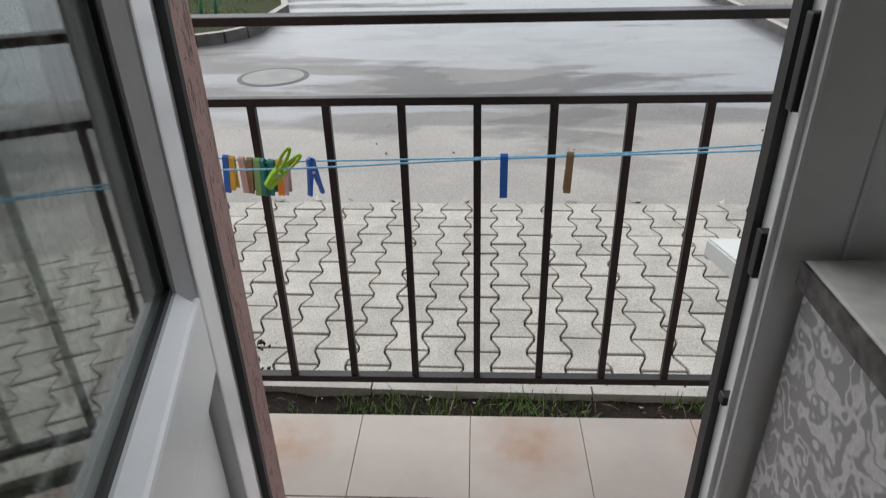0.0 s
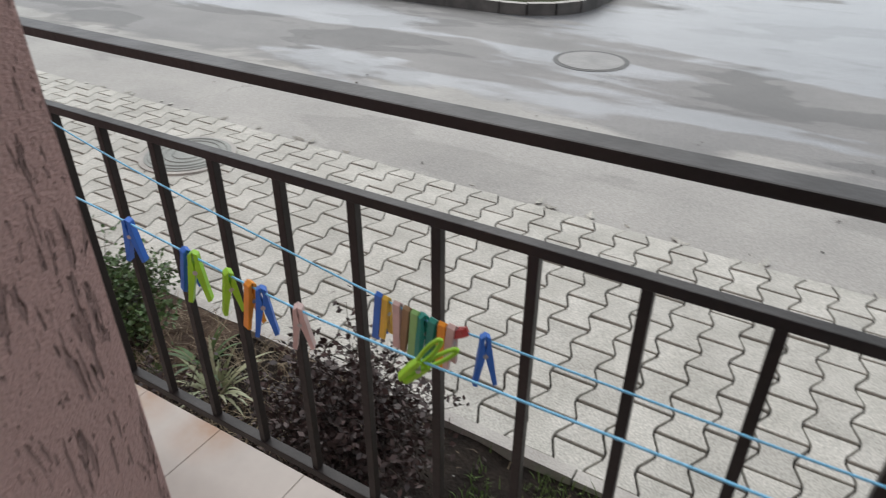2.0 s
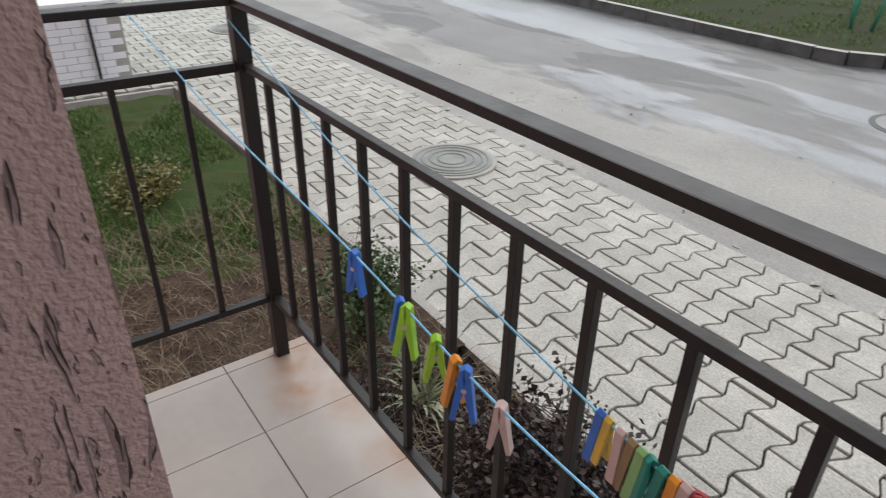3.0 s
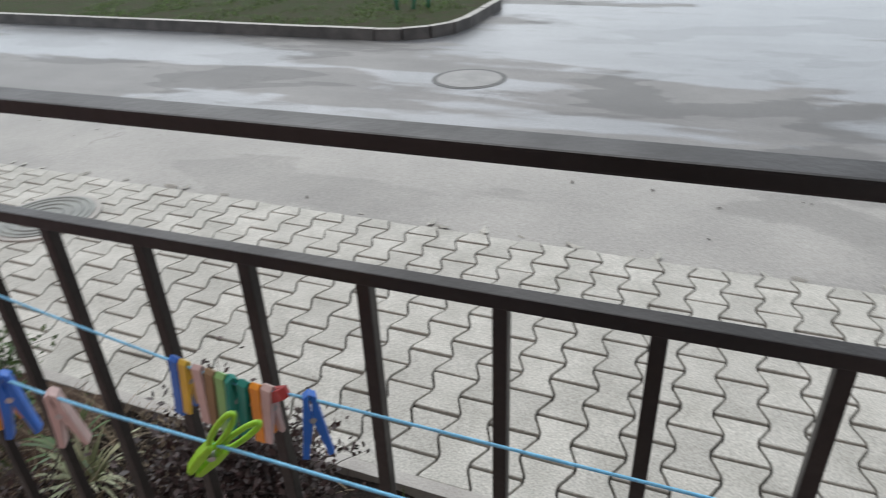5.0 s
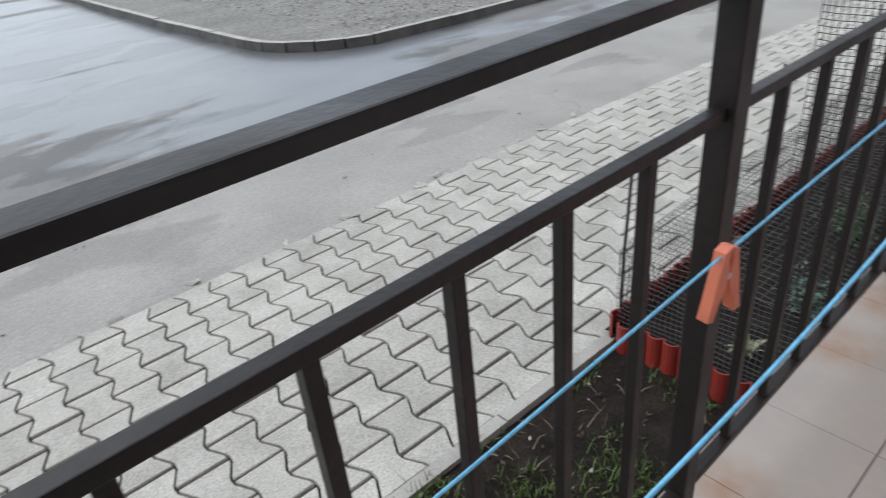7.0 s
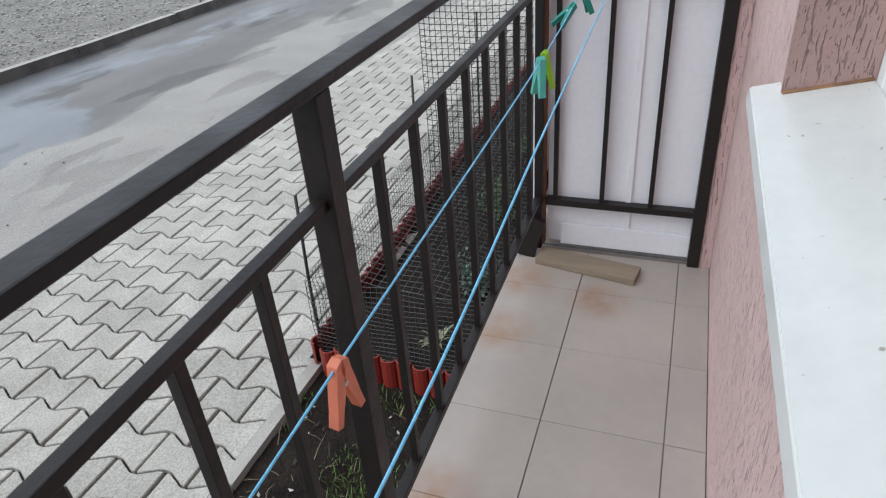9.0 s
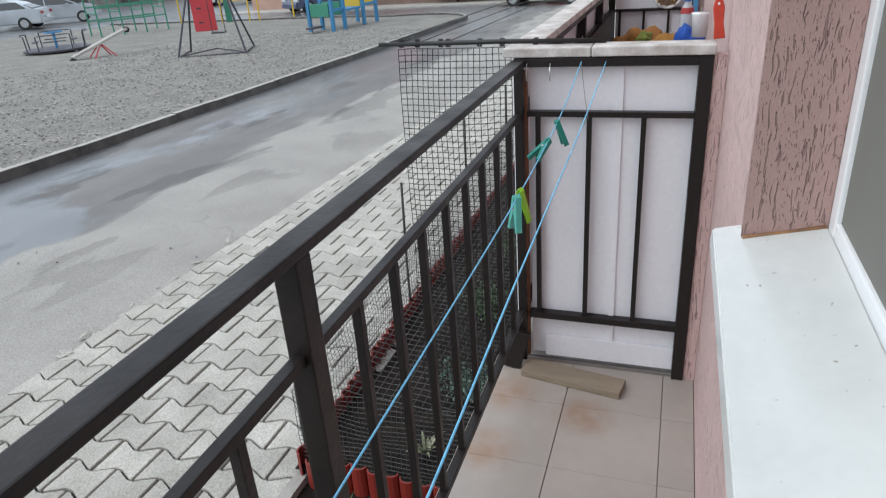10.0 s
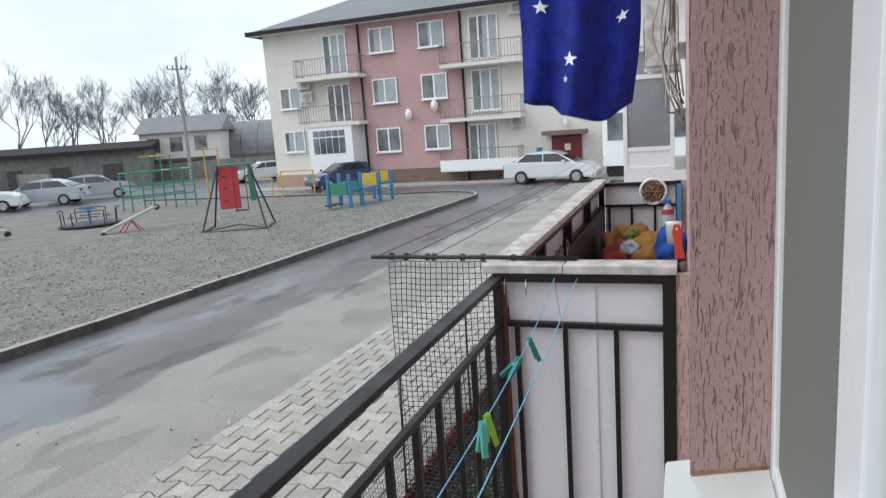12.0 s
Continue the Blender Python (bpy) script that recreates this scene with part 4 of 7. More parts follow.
ISLAND = [(-20, 8.36)] + arc(-2.80, 9.38, 1.02, -90, 0, 4) + [(-1.78, 11.0), (-2.5, 13.4), (-20, 13.9)]
kerb_run("kerb_lawn", [(-5.66, -2.4), (-5.66, 1.06)], 0.066, 0.02, M_KERB, "low pale concrete edging at the end of the lawn")
kerb_run("kerb_island", ISLAND, 0.14, 0.15, M_KERBDARK, "dark-sided, pale-topped kerb round the grass island", piece_len=0.9)
set_out(mark, YARD)
mark = standing()
PLAY = [(60, 6.85), (26.6, 6.85)][1:] + [(9.0, 6.85)] + arc(8.0, 8.3, 1.45, 270, 180, 6)[1:] + [(6.55, 11.5), (7.2, 30)]
PLAY_FAR = arc(26.6, 9.3, 2.45, -90, 30, 6)[1:] + [(29.5, 13.5), (30, 26)]
kerb_run("kerb_playground", PLAY[::-1] + PLAY_FAR, 0.13, 0.12, M_KERBDARK, "dark-sided, pale-topped kerb round the gravel playground", piece_len=1.0)


set_out(mark, BEYOND)
mark = standing()


def island_turf():
    bm = bmesh.new()
    vs = [bm.verts.new((x, y, gz(x) + 0.10)) for x, y in ISLAND]
    bm.faces.new(vs)
    return tagged(obj("grass_island", bm, M_TURF), "patchy green grass island inside the kerb", "lawn", kind="structure")


island_turf()
set_out(mark, YARD)
mark = standing()


def playground_ground():
    bm = bmesh.new()
    out = PLAY[::-1] + PLAY_FAR
    ring = [bm.verts.new((x, y, gz(x) + 0.05)) for x, y in out]
    bm.faces.new(ring)
    return tagged(obj("gravel_playground", bm, M_GRAVEL), "grey gravel playground surface", "gravel", kind="structure")


playground_ground()


set_out(mark, BEYOND)
mark = standing()


# ---- plants by the balcony ----
def blades(name, area, count, height, material, label, category, zf, seed, lean=0.5, width=0.004, keep=None):
    """Many thin bent blades in one mesh."""
    r = random.Random(seed)
    v, f = [], []
    x0, x1, y0, y1 = area
    made = 0
    while made < count:
        x, y = r.uniform(x0, x1), r.uniform(y0, y1)
        if keep and not keep(x, y, r):
            count -= 0.2
            continue
        made += 1
        h = height * r.uniform(0.4, 1.25)
        a = r.uniform(0, 6.283)
        dx, dy = math.cos(a) * h * lean * r.random(), math.sin(a) * h * lean * r.random()
        wx, wy = -math.sin(a) * width, math.cos(a) * width
        z = zf(x, y) - 0.01
        n = len(v)
        v += [(x - wx, y - wy, z), (x + wx, y + wy, z), (x + dx * 0.4 + wx * 0.7, y + dy * 0.4 + wy * 0.7, z + h * 0.6), (x + dx * 0.4 - wx * 0.7, y + dy * 0.4 - wy * 0.7, z + h * 0.6), (x + dx, y + dy, z + h * 0.95)]
        f += [(n, n + 1, n + 2, n + 3), (n + 3, n + 2, n + 4)]
    return tagged(new(name, mesh_from(name, v, f, material)), label, category, kind="stuff")


def patch(scale, cut, seed):
    return lambda x, y, r: noise.noise((x * scale, y * scale, seed)) + r.uniform(-0.15, 0.15) > cut


def bed_z(x, y):
    return -0.47 + noise.noise((x * 3.1, y * 3.1, 1.0)) * 0.025


def lawn_z(x, y):
    return -0.44 + noise.noise((x * 3.1, y * 3.1, 2.0)) * 0.04


blades("grass_tufts", (1.3, 4.3, 0.10, 0.93), 5600, 0.055, M_GRASS, "short green grass tufts in the soil strip", "grass", bed_z, 3, 0.9, 0.0028, patch(3.3, 0.08, 5.0))
blades("grass_tufts", (1.7, 3.3, 0.65, 0.93), 900, 0.075, M_GRASS, "green grass along the kerb", "grass", bed_z, 4, 0.8, 0.003, patch(2.3, 0.0, 9.0))
blades("lawn_grass", (-5.05, -0.3, -1.6, 0.93), 64000, 0.05, M_GRASS, "green lawn grass in patches", "grass", lawn_z, 5, 0.8, 0.004, lambda x, y, r: noise.noise((x * 0.9, y * 1.3, 3.0)) + r.uniform(-0.2, 0.2) > (0.55 if x > -1.75 + 0.3 * y else -0.12))
blades("dry_stalks", (-2.2, 0.9, -0.9, 0.93), 5200, 0.11, M_DRYGRASS, "dry brown stalks and litter on the bare earth", "dry grass", lawn_z, 6, 2.4, 0.003)
blades("dry_stalks", (0.2, 4.3, 0.1, 0.93), 420, 0.05, M_DRYGRASS, "dry brown litter on the soil", "dry grass", bed_z, 7, 3.0, 0.003)


def litter(name, area, count, size, material, label, category, zf, seed):
    """Small bent flakes: dead leaves, chips and pebbles."""
    r = random.Random(seed)
    v, f = [], []
    for _ in range(count):
        x, y = r.uniform(area[0], area[1]), r.uniform(area[2], area[3])
        z = zf(x, y) + 0.012
        s, a = size * r.uniform(0.4, 1.2), r.uniform(0, 6.28)
        c, d = math.cos(a) * s, math.sin(a) * s
        n = len(v)
        v += [(x - c, y - d, z + s * 0.4), (x - d * 0.5, y + c * 0.5, z), (x + c, y + d, z + s * r.uniform(0, 0.6)), (x + d * 0.5, y - c * 0.5, z + s * 0.2)]
        f += [(n, n + 1, n + 2), (n, n + 2, n + 3)]
    return tagged(new(name, mesh_from(name, v, f, material)), label, category, kind="stuff")


litter("soil_chips", (0.6, 4.3, 0.1, 0.94), 70, 0.013, mat("pale_chips", (0.55, 0.53, 0.50), (0.4, 0.38, 0.35), rough=0.8), "pale chips and scraps on the soil", "litter", bed_z, 8)
litter("dead_leaves", (-1.6, 4.2, 0.05, 0.94), 300, 0.018, M_TWIG, "brown dead leaves on the soil", "leaves", bed_z, 9)


def shrub(name, at, height, spread, twigs, leaves, leaf_size, leaf_mat, label, seed, droop=0.0):
    """Twigs branching from one foot, with many small leaves."""
    r = random.Random(seed)
    s = thing(name, at, label, "shrub")
    bm = bmesh.new()
    v, f = [], []
    for _ in range(twigs):
        a, tilt = r.uniform(0, 6.283), r.uniform(0.05, 1.0)
        h = height * r.uniform(0.55, 1.0)
        tip = Vector((math.cos(a) * spread * tilt, math.sin(a) * spread * tilt, h * (1 - 0.35 * tilt)))
        mid = tip * 0.5 + Vector((r.uniform(-1, 1), r.uniform(-1, 1), 0.6)) * 0.12 * height
        pts = spline([(r.uniform(-0.03, 0.03), r.uniform(-0.03, 0.03), 0), mid, tip], 4)
        bm_tube(bm, pts, [0.004 - 0.003 * i / (len(pts) - 1) for i in range(len(pts))], 4)
        subs = [pts[-1]]
        for k in range(3):
            b = pts[r.randrange(3, len(pts))]
            e = b + Vector((r.uniform(-1, 1), r.uniform(-1, 1), r.uniform(0.1, 1))) * 0.22 * height
            bm_tube(bm, [b, (b + e) / 2 + Vector((0, 0, 0.01)), e], [0.002, 0.0016, 0.001], 3)
            subs.append(e)
        for k in range(leaves):
            t = r.random()
            c = pts[int(len(pts) * 0.35 + t * len(pts) * 0.64)] if r.random() < 0.5 else r.choice(subs)
            c = c + Vector((r.gauss(0, 1), r.gauss(0, 1), r.gauss(0, 1))) * 0.028
            u = Vector((r.gauss(0, 1), r.gauss(0, 1), r.gauss(0, 0.7))).normalized()
            w = u.cross(Vector((r.gauss(0, 1), r.gauss(0, 1), r.gauss(0, 1)))).normalized()
            L = leaf_size * r.uniform(0.6, 1.3)
            n = len(v)
            v += [tuple(c), tuple(c + u * L * 0.5 + w * L * 0.3), tuple(c + u * L - Vector((0, 0, droop * L))), tuple(c + u * L * 0.5 - w * L * 0.3)]
            f += [(n, n + 1, n + 2), (n, n + 2, n + 3)]
    part("branchwork", bm, M_TWIG, s)
    lv = new("foliage", mesh_from("foliage", v, f, leaf_mat))
    lv.parent = s
    return s


shrub("dark_shrub", (1.00, 0.50, -0.47), 0.80, 0.28, 66, 64, 0.028, M_DARKLEAF, "dark purple-brown half-bare shrub in the soil strip", 11)
shrub("dark_shrub", (0.76, 0.48, -0.47), 0.52, 0.26, 38, 48, 0.026, M_DARKLEAF, "low dark half-bare shrub in the soil strip", 12)
shrub("dark_shrub", (0.12, 0.30, -0.47), 0.42, 0.30, 30, 16, 0.022, M_DARKLEAF, "low dark twiggy shrub by the corner post", 15)
shrub("green_shrub", (-0.42, 0.60, -0.47), 0.62, 0.26, 38, 70, 0.030, M_GREENLEAF, "dense green shrub by the corner of the balcony", 13)
shrub("yellow_shrub", (-2.72, 0.12, -0.46), 0.26, 0.38, 40, 46, 0.034, M_YELLOWLEAF, "low yellow-green shrub on the lawn", 14)
shrub("garden_plant", (5.05, 0.33, -0.44), 0.22, 0.16, 16, 40, 0.026, mat("grey_green_leaves", (0.13, 0.20, 0.15), (0.09, 0.15, 0.11), rand=0.3), "small grey-green plant in the garden bed", 16)
shrub("garden_plant", (5.9, 0.45, -0.44), 0.22, 0.18, 16, 36, 0.028, M_GREENLEAF, "small green plant in the garden bed", 17)
shrub("garden_plant", (6.7, 0.4, -0.44), 0.25, 0.2, 16, 36, 0.028, M_GREENLEAF, "small green plant in the garden bed", 18)


def strap_plant(at, n, length, label, seed, material):
    """A rosette of long arching leaves."""
    r = random.Random(seed)
    s = thing("strap_leaf_plant", at, label, "plant")
    for _ in range(n):
        a, L = r.uniform(0, 6.283), length * r.uniform(0.6, 1.1)
        w = 0.009
        reach = r.uniform(0.3, 0.9)
        bm = bmesh.new()
        row = []
        for k in range(7):
            t = k / 6
            x, z = L * reach * t, L * (t - reach * t * t * 0.9)
            ww = w * (1 - t ** 3)
            row.append((bm.verts.new((math.cos(a) * x - math.sin(a) * ww, math.sin(a) * x + math.cos(a) * ww, z)), bm.verts.new((math.cos(a) * x + math.sin(a) * ww, math.sin(a) * x - math.cos(a) * ww, z + 0.002))))
        for p, q in zip(row, row[1:]):
            bm.faces.new((p[0], p[1], q[1], q[0]))
        part("leaf", bm, material, s)
    return s


M_PALELEAF = mat("pale_strap_leaf", (0.20, 0.24, 0.12), (0.30, 0.29, 0.18), scale=12, rough=0.5, rand=0.2)
strap_plant((0.14, 0.56, -0.46), 30, 0.36, "pale green strap-leaved plant in the soil strip", 21, M_PALELEAF)
strap_plant((-0.05, 0.66, -0.46), 20, 0.30, "green strap-leaved plant in the soil strip", 22, M_GREENLEAF)
strap_plant((4.62, 0.40, -0.42), 14, 0.16, "small withered strap-leaved plant in the bed", 23, M_PALELEAF)


# ---- garden bed: red edging, stakes, nets ----
def edging(p, q, label, top=0.14):
    """Corrugated plastic edging from p to q: half-round staves side by side."""
    p, q = Vector((*p, 0)), Vector((*q, 0))
    d = (q - p).normalized()
    nrm = Vector((-d.y, d.x, 0))
    e = placed("garden_edging", (p.x, p.y, gz(p.x)), label, "edging", "red garden edging")
    n = int((q - p).length / 0.075)
    for i in range(n):
        bm = bmesh.new()
        c = p + d * (0.075 * (i + 0.5))
        h = top + random.uniform(-0.012, 0.012)
        outer = [c + d * 0.037 * math.cos(math.pi * k / 6) + nrm * 0.03 * math.sin(math.pi * k / 6) for k in range(7)]
        inner = [c + d * 0.031 * math.cos(math.pi * k / 6) + nrm * (0.024 * math.sin(math.pi * k / 6) - 0.002) for k in range(7)]
        g = gz(c.x)
        rows = [[bm.verts.new((v.x, v.y, z)) for v in line] for line, z in ((outer, g - 0.05), (outer, g + h), (inner, g + h), (inner, g - 0.05))]
        for a, b in zip(rows, rows[1:]):
            for k in range(6):
                bm.faces.new((a[k], a[k + 1], b[k + 1], b[k]))
        part("stave", bm, M_REDEDGE, e)
    return e


edging((4.36, 0.90), (9.3, 0.92), "red-brown scalloped plastic edging along the pavers")
edging((4.36, 0.12), (4.36, 0.89), "red-brown scalloped plastic edging across the bed")


def stake(x, y, top, label):
    bm = bm_tube(bmesh.new(), [(x, y, gz(x) - 0.1), (x + 0.01, y, (gz(x) + top) / 2), (x + 0.04, y, top)], 0.008, 6)
    return tagged(obj("garden_stake", bm, M_WIRE, True), label, "stake", "garden stakes")


for sx, st in ((4.44, 0.39), (5.79, 0.46), (7.09, 0.51), (8.4, 0.5)):
    stake(sx, 0.915, st, "thin black stake at the garden bed")


def net(name, corner, du, dv, nu, nv, r, label, sag=0.0, seed=1):
    """A net of square cells: threads along u and v from a corner; one mesh."""
    rr = random.Random(seed)
    c, du, dv = Vector(corner), Vector(du), Vector(dv)
    nrm = du.cross(dv).normalized()
    def at(a, b):
        return c + du * a + dv * b + nrm * (noise.noise((a * 3, b * 3, seed)) * sag)
    bm = bmesh.new()
    for i in range(nu + 1):
        steps = 10
        bm_tube(bm, [at(i / nu, k / steps) for k in range(steps + 1)], r, 3, False)
    for j in range(nv + 1):
        steps = 8
        bm_tube(bm, [at(k / steps, j / nv) for k in range(steps + 1)], r, 3, False)
    return tagged(obj(name, bm, M_NET if "hanging" in name else M_NETGREY), label, "net", kind="stuff")


net("garden_net", (4.42, 0.905, 0.02), (4.6, 0, 0.10), (0, 0, -0.42), 150, 14, 0.0013, "thin black garden net along the bed", 0.03, 3)
net("garden_net", (4.40, 0.905, 0.02), (0, -0.82, 0.02), (0, 0, -0.44), 34, 18, 0.0015, "thin black garden net across the end of the bed", 0.03, 4)
net("garden_net", (4.42, 0.88, 0.06), (3.4, 0, 0.03), (0, -0.78, -0.06), 90, 22, 0.0014, "thin black garden net stretched over the bed", 0.05, 5)


set_out(mark, GARDEN)
mark = standing()
net("hanging_net", (5.03, 0.06, 1.325), (0, 0.46, 0), (0, 0.02, -1.62), 19, 66, 0.0017, "black square-mesh net hanging from a rod beyond the divider", 0.05, 2)


def net_rod():
    r = placed("net_rod", (4.97, 0.2, 1.34), "black rod laid on the divider corner with net tied on", "rod")
    part("rod", bm_tube(bmesh.new(), [(4.985, -0.30, 1.349), (5.0, 0.1, 1.351), (5.03, 0.60, 1.345)], 0.009, 8), M_WIRE, r, smooth=True)
    for y in (0.08, 0.17, 0.30, 0.33, 0.43, 0.5, -0.05):
        bm = bmesh.new()
        for k in range(3):
            pts = [(5.0 + 0.06 * (y + 0.1) + 0.015 * math.cos(t * 0.785), y + 0.006 * k + 0.002 * math.sin(t * 3), 1.347 + 0.015 * math.sin(t * 0.785)) for t in range(9)]
            bm_tube(bm, pts, 0.0022, 4, False)
        part("tie", bm, M_NET, r)
    for x1, y1 in ((12.5, 1.6), (12.5, 0.9), (12.0, 0.3)):
        bm = bm_tube(bmesh.new(), spline([(5.01, 0.25 + 0.2 * y1, 1.35), (8.5, 0.26 + 0.2 * y1, 1.30), (x1, 0.27 + 0.2 * y1, 1.33)], 8), 0.002, 4)
        part("guy_wire", bm, M_NET, r)
    return r


net_rod()


def hook(y):
    bm = bm_tube(bmesh.new(), [(END_X - 0.022, y, 1.285), (END_X - 0.032, y, 1.27), (END_X - 0.034, y, 1.235), (END_X - 0.026, y, 1.225), (END_X - 0.022, y, 1.235)], 0.0028, 6)
    return tagged(obj("steel_hook", bm, P_SPRING, True), "small steel hook under the divider rail", "hook", "hooks on the divider")


hook(-0.03)
hook(-0.115)


def loose_string(y0, y1):
    bm = bm_tube(bmesh.new(), spline([(END_X - 0.025, y0, 1.29), (END_X - 0.035, (y0 + y1) / 2, 1.18), (END_X - 0.04, y1, 1.09)], 6), 0.0012, 4)
    return tagged(obj("thin_string", bm, M_SLAB), "thin grey string hanging from the divider", "string")


loose_string(-0.225, -0.255)


# ---- the neighbours' balcony ----
NB = 8.42


def neighbour_balcony():
    n = placed("neighbour_balcony_slab", (6.7, -0.3, 0), "concrete slab of the next balcony", "balcony", kind="structure")
    part_box("slab", (END_X + 0.045, NB + 0.05, WALL_Y, 0.10, -0.16, -0.004), M_SLAB, n)
    part_box("base_wall", (END_X + 0.045, NB + 0.04, WALL_Y, 0.02, -1.2, -0.161), M_SLAB, n)
    r = placed("neighbour_railing", (6.7, 0, 0), "brown steel railing clad in white panels", "railing", kind="structure")
    part_box("handrail", (END_X + 0.035, NB + 0.03, -0.028, 0.028, 1.262, 1.30), M_IRON, r, 0.004)
    for x in (5.75, 6.6, 7.5, NB):
        part_box("post", (x - 0.025, x + 0.025, -0.024, 0.024, 0.0, 1.262), M_IRON, r, 0.003)
    part_box("rail", (END_X + 0.04, NB, -0.014, 0.014, 1.09, 1.115), M_IRON, r)
    part_box("rail", (END_X + 0.04, NB, -0.014, 0.014, 0.24, 0.265), M_IRON, r)
    for x0 in (4.97, 5.84, 6.71, 7.58):
        part_box("panel", (x0, min(x0 + 0.86, NB), 0.030, 0.040, 0.03, 1.29), M_PVCPANEL, r, 0.002)
    part_box("dark_sheet", (6.3, 8.2, -0.040, -0.030, 0.35, 1.12), M_GASKET, r, 0, "black sheet tied inside the railing")


neighbour_balcony()
divider(NB, "white plastic panels in a dark steel frame at the far end")
ledge("ledge_board", 5.0, 6.65, -0.045, 0.065, 1.302, "worn white painted board on the railing")
ledge("ledge_board", 6.66, NB + 0.04, -0.045, 0.065, 1.302, "worn white painted board on the railing")


def cloth_heap(at, size, material, label, seed, hole=0.0):
    """A crumpled heap of cloth."""
    bm = bmesh.new()
    bmesh.ops.create_icosphere(bm, subdivisions=4, radius=1)
    for v in bm.verts:
        n = noise.noise(v.co * 1.7 + Vector((seed, 0, 0))) * 0.35 + noise.noise(v.co * 4.5 + Vector((0, seed, 0))) * 0.16 + abs(noise.noise(v.co * 8 + Vector((0, seed, 0)))) * 0.10
        v.co *= 1 + n
        v.co.z = max(v.co.z, -0.35)
        v.co = Vector((v.co.x * size[0], v.co.y * size[1], (v.co.z + 0.35) * size[2]))
    ob = tagged(obj("crumpled_cloth", bm, material, True), label, "cloth")
    ob.location = at
    return ob


def storage_box():
    b = placed("storage_box", (7.65, -0.42, 0), "dark storage chest against the house wall", "chest")
    part_box("body", (7.1, 8.2, -0.68, -0.14, 0.0, 0.72), M_GASKET, b, 0.01)
    part_box("lid", (7.08, 8.22, -0.69, -0.13, 0.72, 0.76), M_PLINTH, b, 0.008)


storage_box()
cloth_heap((7.35, -0.28, 0.76), (0.22, 0.16, 0.15), paint("red_cloth", (0.24, 0.025, 0.022), 0.9), "crumpled red cloth on the chest", 1.0)
cloth_heap((7.70, -0.26, 0.76), (0.26, 0.17, 0.22), paint("ochre_cloth", (0.30, 0.13, 0.03), 0.9), "crumpled ochre patterned cloth on the chest", 2.0)
cloth_heap((7.30, -0.48, 0.76), (0.20, 0.16, 0.20), paint("orange_cloth", (0.34, 0.16, 0.03), 0.9), "crumpled orange cloth on the chest", 3.0)
cloth_heap((7.15, -0.60, 0.90), (0.16, 0.10, 0.15), paint("blue_cloth", (0.02, 0.08, 0.38), 0.9), "crumpled blue cloth on the heap", 4.0)
cloth_heap((7.25, -0.33, 0.92), (0.10, 0.07, 0.06), paint("white_blue_cloth", (0.36, 0.38, 0.42), 0.9), "small white patterned cloth on the heap", 5.0)
cloth_heap((7.55, -0.30, 0.96), (0.10, 0.06, 0.06), paint("green_cloth", (0.16, 0.19, 0.03), 0.9), "small green cloth on the heap", 6.0)


def bottle():
    b = thing("water_bottle", (7.25, -0.58, 1.06), "clear plastic water bottle with red cap", "bottle")
    out = [(0.05, 0), (0.052, 0.02), (0.052, 0.17), (0.045, 0.20), (0.02, 0.245), (0.02, 0.26)]
    bm = bmesh.new()
    rings = [[bm.verts.new((r * math.cos(a * math.pi / 8), r * math.sin(a * math.pi / 8), z)) for a in range(16)] for r, z in out]
    for p, q in zip(rings, rings[1:]):
        for k in range(16):
            bm.faces.new((p[k], p[(k + 1) % 16], q[(k + 1) % 16], q[k]))
    bm.faces.new(rings[0][::-1])
    bm.faces.new(rings[-1])
    part("body", bm, mat("clouded_plastic", (0.50, 0.52, 0.53), (0.42, 0.44, 0.45), rough=0.15), b, smooth=True)
    part("label_band", bm_tube(bmesh.new(), [(0, 0, 0.16), (0, 0, 0.205)], [0.0535, 0.047], 16), P_RED, b, "red band")
    b.scale = (0.8, 0.8, 0.8)
    part("cap", bm_tube(bmesh.new(), [(0, 0, 0.255), (0, 0, 0.285)], 0.03, 14), P_BLUE, b, "blue screw cap")


bottle()


def bucket():
    b = thing("white_bucket", (6.1, -0.635, 1.20), "white plastic bucket hung on the house wall", "bucket")
    part("tub", bm_tube(bmesh.new(), [(0, 0, 0), (0, 0, 0.17), (0, 0, 0.18)], [0.055, 0.066, 0.070], 18), M_PVC, b, smooth=True)
    part("handle", bm_tube(bmesh.new(), [(0.066 * math.cos(a * 0.3142), 0, 0.17 + 0.05 * math.sin(a * 0.3142)) for a in range(11)], 0.0025, 5), P_SPRING, b)
    b.scale = (0.62, 0.62, 0.62)


bucket()


def red_tool():
    t = thing("red_spatula", (5.02, -0.675, 1.341), "red plastic tool standing on the ledge", "tool")
    bm = bm_prism(bmesh.new(), [(-0.022, 0), (0.022, 0), (0.018, 0.06), (0.022, 0.12), (0.012, 0.155), (-0.012, 0.155), (-0.022, 0.12), (-0.016, 0.06)], "x", -0.008, 0.008)
    bmesh.ops.bevel(bm, geom=list(bm.edges), offset=0.003, segments=1, affect="EDGES")
    part("blade", bm, paint("bright_red_plastic", (0.62, 0.06, 0.03)), t)
    part("hang_hole", bm_tube(bmesh.new(), [(-0.0095, 0, 0.135), (0.0095, 0, 0.135)], 0.005, 10), M_PVC, t)
    t.rotation_euler = (radians(-6), 0, 0)
    t.scale = (0.85, 0.85, 0.85)


red_tool()


